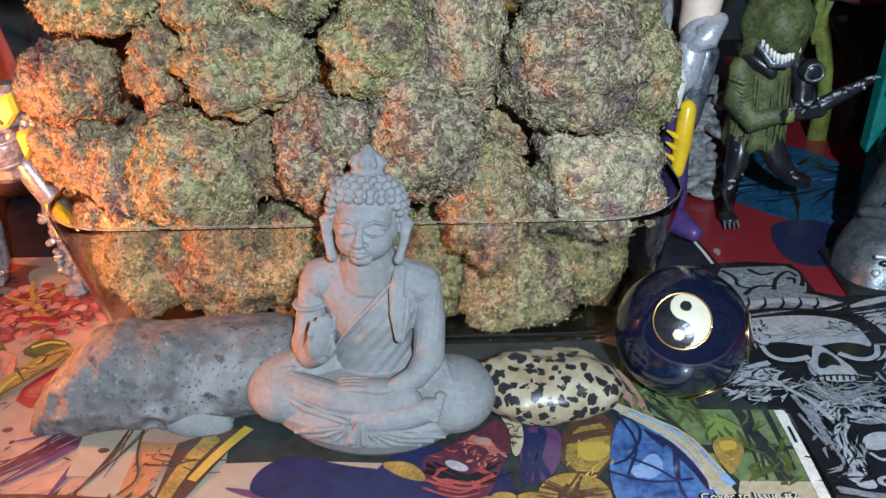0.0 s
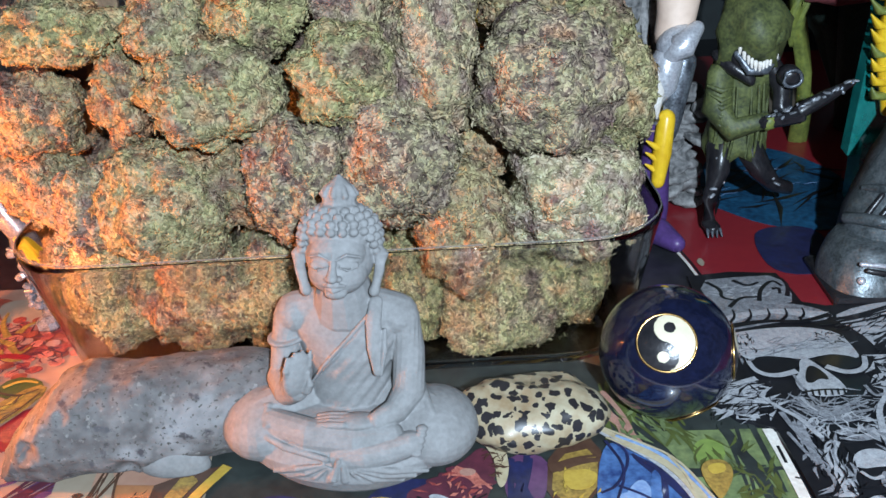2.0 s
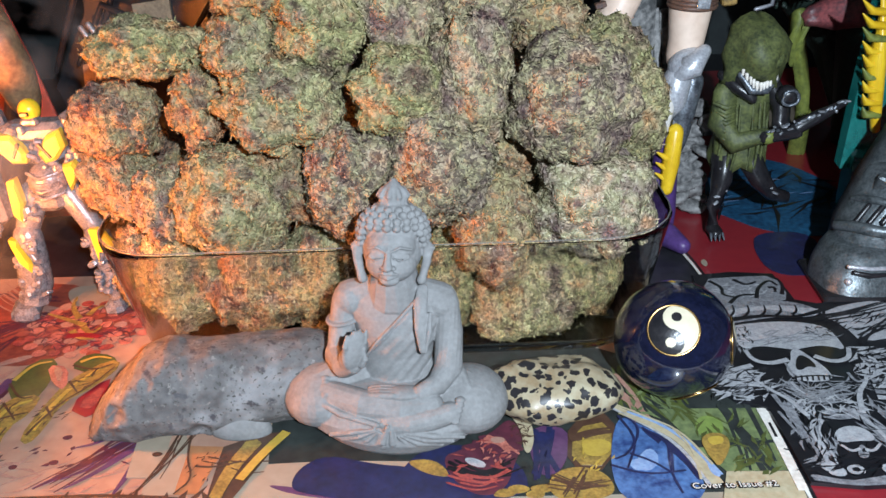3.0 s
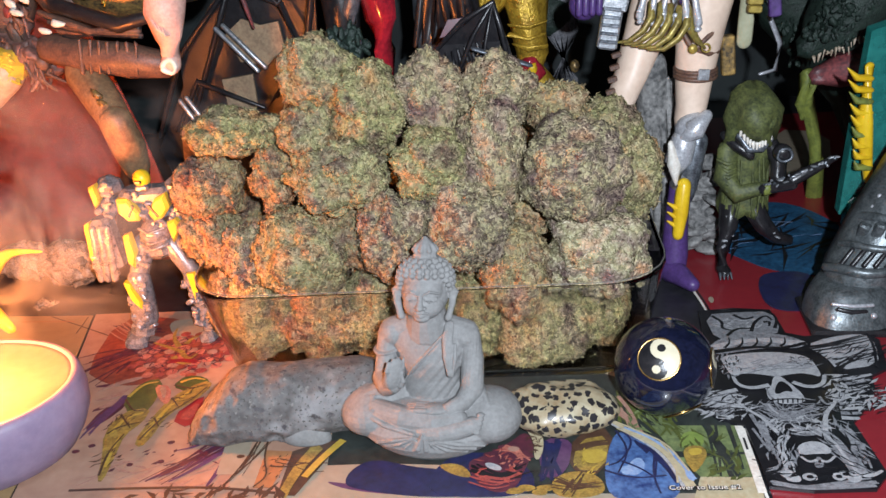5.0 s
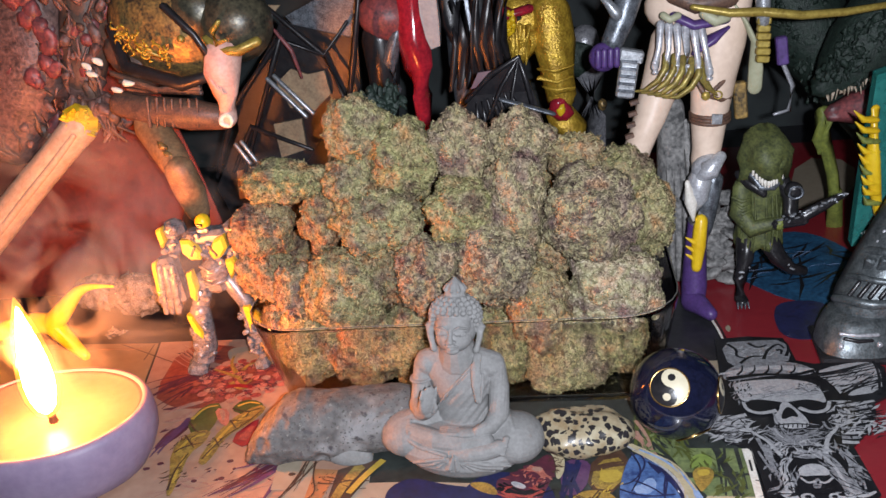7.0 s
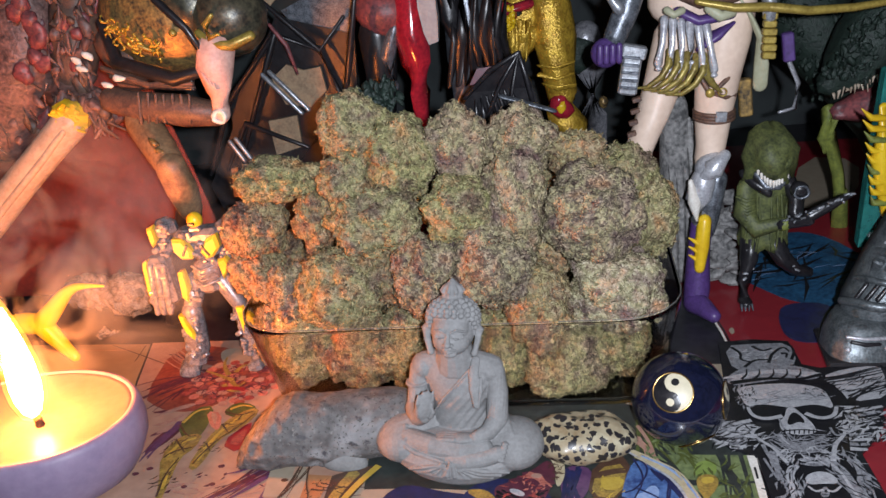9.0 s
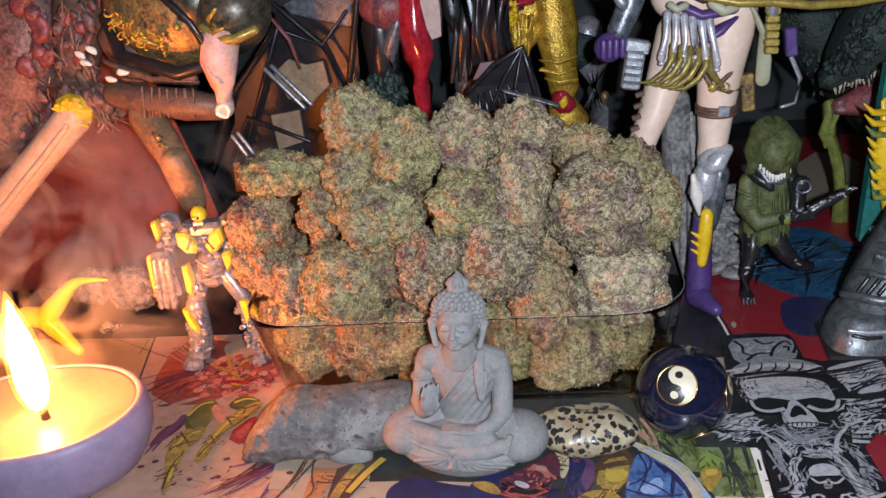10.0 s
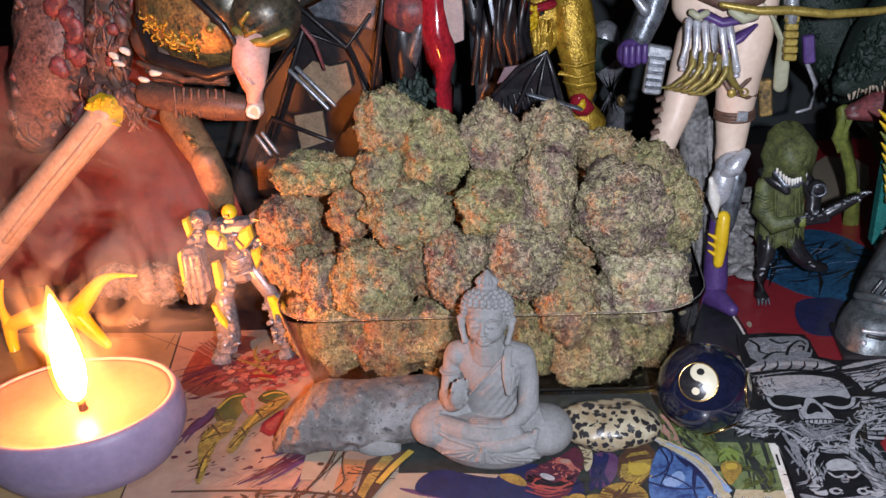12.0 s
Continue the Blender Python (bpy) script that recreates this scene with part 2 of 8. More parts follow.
M["glass"] = glass()
# pale, half-clear tone that stands in for the light along the glass rim
M["rimglint"] = surface("rim_glint_glass", (0.55, 0.54, 0.51), (0.40, 0.39, 0.36), 0.2, scale=60, bump=0.1, trans=0.82, ior=1.04, spread=(0.3, 0.7))

# tones of the dried buds: core, flakes
TONES = {}


def bud_tone(name, stops):
    deep = [(p, tuple(v * (0.73 + 0.42 * p) for v in c)) for p, c in stops]
    TONES[name] = (bud_skin("bud_core_" + name, deep), island("bud_flake_" + name, deep, 0.7, 0.1))


bud_tone("olive", [(0, (0.155, 0.128, 0.082)), (0.25, (0.21, 0.177, 0.11)), (0.55, (0.259, 0.221, 0.14)), (0.82, (0.307, 0.261, 0.174)), (0.92, (0.296, 0.227, 0.142)), (1, (0.312, 0.234, 0.142))])
bud_tone("green", [(0, (0.154, 0.135, 0.081)), (0.25, (0.21, 0.181, 0.103)), (0.55, (0.261, 0.227, 0.13)), (0.85, (0.309, 0.264, 0.165)), (0.93, (0.298, 0.227, 0.132)), (1, (0.317, 0.232, 0.132))])
bud_tone("purple", [(0, (0.124, 0.093, 0.078)), (0.28, (0.159, 0.121, 0.102)), (0.45, (0.221, 0.175, 0.13)), (0.72, (0.284, 0.228, 0.172)), (0.9, (0.302, 0.246, 0.19)), (1, (0.286, 0.202, 0.138))])
bud_tone("tan", [(0, (0.154, 0.115, 0.092)), (0.2, (0.204, 0.158, 0.121)), (0.5, (0.281, 0.223, 0.162)), (0.8, (0.334, 0.27, 0.204)), (0.92, (0.319, 0.228, 0.16)), (1, (0.335, 0.238, 0.166))])
bud_tone("rust", [(0, (0.162, 0.116, 0.08)), (0.25, (0.218, 0.156, 0.103)), (0.55, (0.263, 0.2, 0.134)), (0.8, (0.299, 0.243, 0.167)), (0.92, (0.309, 0.171, 0.095)), (1, (0.335, 0.196, 0.106))])
bud_tone("pale", [(0, (0.189, 0.153, 0.112)), (0.25, (0.273, 0.224, 0.167)), (0.55, (0.334, 0.279, 0.212)), (0.85, (0.396, 0.338, 0.282)), (0.94, (0.348, 0.271, 0.21)), (1, (0.363, 0.279, 0.21))])


# ---- builders ----
def frame_of(axis):
    a = Vector(axis).normalized()
    return a.to_track_quat("Z", "Y").to_matrix()


class Shape:
    """Gathers rounded and boxy pieces into one mesh."""

    def __init__(self):
        self.verts, self.faces, self.slots, self.mats, self.flat = [], [], [], [], []
        self.marks = []

    def slot(self, key):
        if key not in self.mats:
            self.mats.append(key)
        return self.mats.index(key)

    def rings(self, rings, key, closed=True, flat=False):
        n, base, s = len(rings[0]), len(self.verts), self.slot(key)
        for r in rings:
            self.verts.extend(tuple(p) for p in r)
        for i in range(len(rings) - 1):
            for j in range(n):
                k = (j + 1) % n
                self.faces.append((base + i * n + j, base + i * n + k, base + (i + 1) * n + k, base + (i + 1) * n + j))
                self.slots.append(s)
                self.flat.append(flat)
        if closed:
            for f in (tuple(base + j for j in reversed(range(n))), tuple(base + (len(rings) - 1) * n + j for j in range(n))):
                self.faces.append(f)
                self.slots.append(s)
                self.flat.append(flat)
        return self

    def tube(self, pts, radii, key, seg=14, squash=1.0):
        """A rounded tube along points."""
        pts = [Vector(p) for p in pts]
        if not hasattr(radii, "__len__"):
            radii = [radii] * len(pts)
        d0, d1 = (pts[1] - pts[0]).normalized(), (pts[-1] - pts[-2]).normalized()
        line = [(pts[0] - d0 * radii[0] * math.sin(a), radii[0] * math.cos(a), d0) for a in (1.45, 1.0, 0.5)]
        for i, p in enumerate(pts):
            d = (pts[min(i + 1, len(pts) - 1)] - pts[max(i - 1, 0)]).normalized()
            line.append((p, radii[i], d))
        line += [(pts[-1] + d1 * radii[-1] * math.sin(a), radii[-1] * math.cos(a), d1) for a in (0.5, 1.0, 1.45)]
        rings = []
        for p, r, d in line:
            m = frame_of(d)
            rings.append([p + m @ Vector((r * math.cos(2 * math.pi * j / seg), squash * r * math.sin(2 * math.pi * j / seg), 0)) for j in range(seg)])
        return self.rings(rings, key)

    def limb(self, a, b, r0, r1, key, seg=14, squash=1.0):
        a, b = Vector(a), Vector(b)
        mid = a.lerp(b, 0.4)
        return self.tube([a, mid, b], [r0, r0 * 0.62 + r1 * 0.42, r1], key, seg, squash)

    def ball(self, c, r, key, rot=(0, 0, 0), seg=18):
        if not hasattr(r, "__len__"):
            r = (r, r, r)
        m = Matrix.Translation(c) @ pose(0, 0, 0, *rot) @ Matrix.Diagonal((*r, 1))
        n = seg // 2
        rings = []
        for i in range(n + 1):
            a = -math.pi / 2 + math.pi * min(max(i / n, 0.012), 0.988)
            rings.append([m @ Vector((math.cos(a) * math.cos(2 * math.pi * j / seg), math.cos(a) * math.sin(2 * math.pi * j / seg), math.sin(a))) for j in range(seg)])
        return self.rings(rings, key)

    def box(self, c, size, key, rot=(0, 0, 0), bevel=0.15):
        """A box with chamfered long edges and ends."""
        m = Matrix.Translation(c) @ pose(0, 0, 0, *rot)
        hx, hy, hz = (v / 2 for v in size)
        b = bevel * min(size)

        def loop(x, y, z):
            return [m @ Vector(p) for p in ((x - b, -y, z), (x, -y + b, z), (x, y - b, z), (x - b, y, z), (-x + b, y, z), (-x, y - b, z), (-x, -y + b, z), (-x + b, -y, z))]
        return self.rings([loop(hx - b, hy - b, -hz), loop(hx, hy, -hz + b), loop(hx, hy, hz - b), loop(hx - b, hy - b, hz)], key, flat=True)

    def plate(self, outline, thick, key):
        """A slab between a flat outline and its copy, pushed by the vector thick."""
        a = [Vector(p) for p in outline]
        return self.rings([a, [p + Vector(thick) for p in a]], key, flat=True)

    def roughen(self, amount, scale, seed=0.0):
        out = []
        for v in self.verts:
            p = Vector(v)
            out.append(tuple(p + noise.noise_vector(p * scale + Vector((seed, seed, seed))) * amount + noise.noise_vector(p * scale * 3.1) * amount * 0.4))
        self.verts = out
        return self

    def mesh(self, name):
        me = bpy.data.meshes.new(name)
        me.from_pydata(self.verts, [], self.faces)
        for k in self.mats:
            me.materials.append(M[k] if isinstance(k, str) else k)
        me.polygons.foreach_set("material_index", self.slots)
        me.polygons.foreach_set("use_smooth", [not f for f in self.flat])
        bm = bmesh.new()
        bm.from_mesh(me)
        bmesh.ops.recalc_face_normals(bm, faces=bm.faces)
        bm.to_mesh(me)
        bm.free()
        return me

    def thing(self, name, label, category, group="", kind="", soften=0):
        ob = tagged(new(name, self.mesh(name)), label, category, group, kind)
        if soften:
            mod = ob.modifiers.new("soften", "SUBSURF")
            mod.levels = mod.render_levels = soften
        return ob

    def mark(self, name, label="", kind=""):
        """What is added from here on belongs to the part of this name."""
        self.marks.append((name, label, kind, len(self.verts), len(self.faces)))
        return self

    def toy(self, name, label, category):
        """One thing whose marked stretches are its parts."""
        root = empty(name, label, category)
        ends = self.marks[1:] + [("", "", "", len(self.verts), len(self.faces))]
        for (piece, words, kind, v0, f0), (_, _, _, v1, f1) in zip(self.marks, ends):
            q = Shape()
            q.verts, q.flat = self.verts[v0:v1], self.flat[f0:f1]
            q.faces = [tuple(i - v0 for i in f) for f in self.faces[f0:f1]]
            q.slots = [q.slot(self.mats[k]) for k in self.slots[f0:f1]]
            tagged(q.part(piece, root, words), words, kind=kind)
        return root

    def part(self, name, parent, label=""):
        ob = new(name, self.mesh(name))
        ob.parent = parent
        return tagged(ob, label)


def empty(name, label, category, at=(0, 0, 0), group="", kind=""):
    return tagged(new(name), label, category, group, kind)


# ---- setting ----
def slab(name, x0, x1, y0, y1, z0, z1, key, label, category):
    s = Shape().box(((x0 + x1) / 2, (y0 + y1) / 2, (z0 + z1) / 2), (x1 - x0, y1 - y0, z1 - z0), key, bevel=0.02)
    return s.thing(name, label, category, kind="structure")


slab("tabletop", -0.60, 0.60, -0.0085, 0.47, -0.025, -0.0006, "table", "black tabletop under the printed pages", "tabletop")
slab("tabletop_edge", -0.60, 0.60, -0.0125, -0.0086, -0.026, 0.0, "edge", "white laminate front edge of the tabletop", "trim")
slab("wall_back", -1.5, 1.5, 0.47, 0.53, -0.75, 1.65, "wall", "dark green-black wall behind the figurines", "wall")
slab("wall_front", -1.5, 1.5, -2.06, -2.0, -0.75, 1.65, "room", "dim plaster wall behind the camera", "wall")
slab("wall_west", -1.56, -1.5, -2.0, 0.47, -0.75, 1.65, "room", "dim plaster side wall", "wall")
slab("wall_east", 1.5, 1.56, -2.0, 0.47, -0.75, 1.65, "room", "dim plaster side wall", "wall")
slab("ceiling", -1.5, 1.5, -2.0, 0.47, 1.65, 1.7, "room", "dim plaster ceiling", "ceiling")
slab("floor", -1.5, 1.5, -2.0, 0.47, -0.8, -0.75, "room", "dim floor of the room below the table", "floor")
# ---- glass dish ----
def rounded(x0, x1, y0, y1, r, z, n=6):
    pts = []
    for cx, cy, a0 in ((x1 - r, y1 - r, 0), (x0 + r, y1 - r, 90), (x0 + r, y0 + r, 180), (x1 - r, y0 + r, 270)):
        for i in range(n + 1):
            a = radians(a0 + 90 * i / n)
            pts.append((cx + r * math.cos(a), cy + r * math.sin(a), z))
    return pts


def profile(stops, n=5):
    """Rings between the stops, closely spaced, so that the walls stay straight."""
    out = []
    for p, q in zip(stops, stops[1:]):
        for i in range(n):
            k = 0.04 if i == 0 else (0.96 if i == n - 1 else i / (n - 1))
            out.append(rounded(*[u + (v - u) * k for u, v in zip(p, q)]))
    return out


dish = Shape()
OUT = [(-0.091, 0.079, 0.068, 0.158, 0.020, 0.0012), (-0.093, 0.081, 0.0655, 0.160, 0.022, 0.0035), (-0.1005, 0.088, 0.0545, 0.169, 0.027, 0.0470), (-0.1005, 0.088, 0.0545, 0.169, 0.027, 0.0482)]
INN = [(-0.1003, 0.0878, 0.0547, 0.1688, 0.0268, 0.0483), (-0.0997, 0.0872, 0.0553, 0.1682, 0.0265, 0.0465), (-0.0920, 0.0800, 0.0667, 0.1590, 0.021, 0.0050), (-0.0890, 0.0770, 0.0700, 0.1560, 0.018, 0.0035)]
dish.rings(profile(OUT) + profile(INN), "glass")
glass_dish = dish.thing("glass_dish", "clear rectangular glass dish heaped with dried buds", "dish")
glass_dish.visible_shadow = False
# thin bead added on the rim; its pale colour draws the bright line
edge = rounded(-0.1000, 0.0875, 0.0551, 0.1685, 0.0265, 0.0487)
glint_bead = Shape().tube(edge + edge[:1], 0.00022, "rimglint", 8).part("rim", glass_dish, "pale bead added as the bright line of the rim")
glint_bead.visible_shadow = False


# ---- dried buds ----
def bud(c, r, tone, seed, tilt=0.0, flakes=1500):
    """A lumpy dried flower: a clumped core under thousands of curled flakes."""
    rng = np.random.default_rng(seed)
    lumps = []
    for _ in range(18):
        v = rng.normal(size=3)
        v /= np.linalg.norm(v)
        lumps.append((v * rng.uniform(0.45, 0.74), rng.uniform(0.28, 0.46)))
    bm = bmesh.new()
    bmesh.ops.create_icosphere(bm, subdivisions=5, radius=1.0)
    rot = pose(0, 0, 0, rng.uniform(-12, 12), tilt, rng.uniform(-20, 20)).to_3x3()
    dirs = np.array([v.co[:] for v in bm.verts])
    rad = np.full(len(dirs), 0.90)
    for p, q in lumps:
        b = dirs @ p
        disc = b * b - (p @ p - q * q)
        rad = np.maximum(rad, np.where(disc > 0, b + np.sqrt(np.maximum(disc, 0)), 0))
    size = sum(r) / 3
    shift = Vector((seed * 1.7, seed * 0.9, seed * 0.4))
    cells = np.array([noise.voronoi(Vector(d) * (size / 0.0042) + shift)[0][0] for d in dirs])
    fine = np.array([noise.noise(Vector(d) * (size / 0.0016) + shift) for d in dirs])
    wide = np.array([noise.noise(Vector(d) * 1.7 + shift) for d in dirs])
    rad = 1.035 * rad + 0.20 * wide + (0.0030 / size) * (0.45 - cells) + (0.0011 / size) * fine
    for v, d, q in zip(bm.verts, dirs, rad):
        v.co = Vector(c) + rot @ Vector((d[0] * q * r[0], d[1] * q * r[1], d[2] * q * r[2]))
        v.co.z = max(v.co.z, 0.0045)
    bm.normal_update()
    me = bpy.data.meshes.new("dried_bud")
    co, no = np.array([v.co[:] for v in bm.verts]), np.array([v.normal[:] for v in bm.verts])
    for f in bm.faces:
        f.smooth = True
    bm.to_mesh(me)
    bm.free()
    me.materials.append(TONES[tone][0])
    ob = tagged(new("dried_bud", me), BUD_WORDS[tone], "dried bud", "dried buds heaped in the dish")
    flakes = int(flakes * 0.55)
    k = rng.integers(0, len(co), flakes)
    p, n = co[k], no[k]
    side = np.cross(rng.normal(size=p.shape), n)
    side /= np.linalg.norm(side, axis=1, keepdims=True) + 1e-9
    up = np.cross(n, side)
    length = rng.uniform(0.0010, 0.0024, (flakes, 1))
    width = length * rng.uniform(0.10, 0.21, (flakes, 1))
    lift, curl = rng.uniform(-0.04, 0.10, (flakes, 1)), rng.uniform(-0.45, 0.45, (flakes, 1))
    p = p + side * rng.normal(0, 0.0005, (flakes, 1)) + up * rng.normal(0, 0.0005, (flakes, 1))
    mid = p + up * length * 0.5 + n * length * lift + side * length * curl * 0.4
    tip = p + up * length * 0.95 + n * length * (lift + rng.uniform(-0.26, 0.02, (flakes, 1))) + side * length * curl * 1.6
    roll = n * width * rng.uniform(-0.5, 0.5, (flakes, 1))
    vs = np.stack([p - side * width * 0.7 - n * 0.0003, p + side * width * 0.7 - n * 0.0003, mid + side * width + roll, mid - side * width - roll, tip], axis=1).reshape(-1, 3)
    fs = []
    for i in range(flakes):
        b = i * 5
        fs += [(b, b + 1, b + 2, b + 3), (b + 3, b + 2, b + 4)]
    fl = bpy.data.meshes.new("crust")
    fl.from_pydata(vs.tolist(), [], fs)
    fl.materials.append(TONES[tone][1])
    child = tagged(new("crust", fl), "curled dry flakes and fine hairs", kind="stuff")
    child.parent = ob
    return ob


BUD_WORDS = {
    "olive": "olive-tan dried flower bud with crumbly flakes",
    "green": "yellow-green dried flower bud with orange hairs",
    "purple": "dark purple-flecked dried flower bud",
    "tan": "tan dried flower bud with purple and orange flecks",
    "rust": "rusty brown dried flower bud with orange hairs",
    "pale": "pale frosted dried flower bud with crumbly surface",
}
bud((-0.0405, 0.082, 0.1252), (0.014, 0.0122, 0.0154), "olive", 3, flakes=4533)
bud((-0.0228, 0.08, 0.1136), (0.0148, 0.0137, 0.0187), "green", 4, flakes=5808)
bud((0.0012, 0.084, 0.1148), (0.0141, 0.0125, 0.0162), "tan", 5, flakes=4666)
bud((0.025, 0.086, 0.1135), (0.0146, 0.0118, 0.0144), "tan", 6, flakes=4262)
bud((0.0482, 0.09, 0.1058), (0.0129, 0.0091, 0.0094), "rust", 7, flakes=2416)
bud((0.0658, 0.092, 0.0943), (0.0134, 0.0111, 0.0137), "green", 8, flakes=3625)
bud((0.0778, 0.095, 0.0759), (0.0112, 0.0128, 0.0199), "olive", 9, flakes=4375)
bud((-0.0767, 0.085, 0.105), (0.0174, 0.0113, 0.01), "green", 10, flakes=3575)
bud((-0.0447, 0.078, 0.1039), (0.0123, 0.01, 0.0123), "olive", 11, flakes=3150)
bud((0.0012, 0.068, 0.0937), (0.0139, 0.0111, 0.0128), "green", 12, flakes=3987)
bud((0.0226, 0.074, 0.0941), (0.0128, 0.0144, 0.0225), "tan", 13, flakes=6250)
bud((0.0513, 0.07, 0.0872), (0.0202, 0.0158, 0.0182), "purple", 14, flakes=8200)
bud((-0.0944, 0.095, 0.0794), (0.0154, 0.0123, 0.0147), "rust", 15, flakes=4391)
bud((-0.0629, 0.086, 0.0846), (0.01, 0.0097, 0.0135), "rust", 16, flakes=2779)
bud((-0.0328, 0.07, 0.0889), (0.0196, 0.0138, 0.0138), "olive", 17, flakes=5941)
bud((-0.0972, 0.096, 0.0569), (0.014, 0.0112, 0.0133), "rust", 18, flakes=3616)
bud((-0.0543, 0.074, 0.0586), (0.0198, 0.0157, 0.0189), "olive", 19, flakes=8050)
bud((-0.0776, 0.082, 0.0533), (0.0108, 0.0103, 0.0142), "tan", 20, flakes=3229)
bud((-0.0355, 0.08, 0.0609), (0.0091, 0.0101, 0.0153), "rust", 21, flakes=2975)
bud((-0.0153, 0.068, 0.0653), (0.0146, 0.0137, 0.019), "purple", 22, flakes=6270)
bud((0.0126, 0.066, 0.0713), (0.0176, 0.0147, 0.0185), "purple", 23, flakes=7350)
bud((0.0352, 0.084, 0.0679), (0.0088, 0.0085, 0.0122), "rust", 24, flakes=2166)
bud((0.0297, 0.0695, 0.0485), (0.0144, 0.0138, 0.0191), "rust", 25, flakes=6091)
bud((0.0614, 0.072, 0.054), (0.0199, 0.0159, 0.0188), "pale", 26, flakes=8225)
bud((-0.0775, 0.093, 0.0231), (0.0208, 0.0175, 0.0217), "olive", 27, flakes=8816)
bud((-0.0511, 0.088, 0.0218), (0.0175, 0.0156, 0.0208), "rust", 28, flakes=7312)
bud((-0.0277, 0.09, 0.0225), (0.0188, 0.0171, 0.023), "olive", 29, flakes=8575)
bud((-0.0062, 0.092, 0.0205), (0.0156, 0.0156, 0.0229), "olive", 30, flakes=7000)
bud((0.0128, 0.09, 0.0173), (0.0171, 0.0157, 0.0216), "green", 31, flakes=7283)
bud((0.0402, 0.087, 0.0141), (0.023, 0.0174, 0.0214), "olive", 32, flakes=9966)
bud((0.0626, 0.092, 0.0174), (0.0139, 0.0137, 0.0198), "green", 33, flakes=5425)
bud((-0.0954, 0.1, 0.02), (0.0113, 0.0125, 0.0192), "rust", 34, flakes=4166)
bud((-0.0493, 0.125, 0.0848), (0.0255, 0.0192, 0.0227), "olive", 35, flakes=600)
bud((-0.0026, 0.13, 0.0798), (0.0282, 0.0194, 0.0258), "olive", 36, flakes=600)
bud((0.0434, 0.13, 0.0654), (0.0282, 0.0194, 0.0258), "olive", 37, flakes=600)
bud((-0.0859, 0.13, 0.0411), (0.0233, 0.0191, 0.023), "rust", 38, flakes=600)
bud((-0.0251, 0.13, 0.0254), (0.0331, 0.0194, 0.0258), "olive", 39, flakes=600)
bud((0.0405, 0.13, 0.0159), (0.0331, 0.0194, 0.0258), "olive", 40, flakes=600)


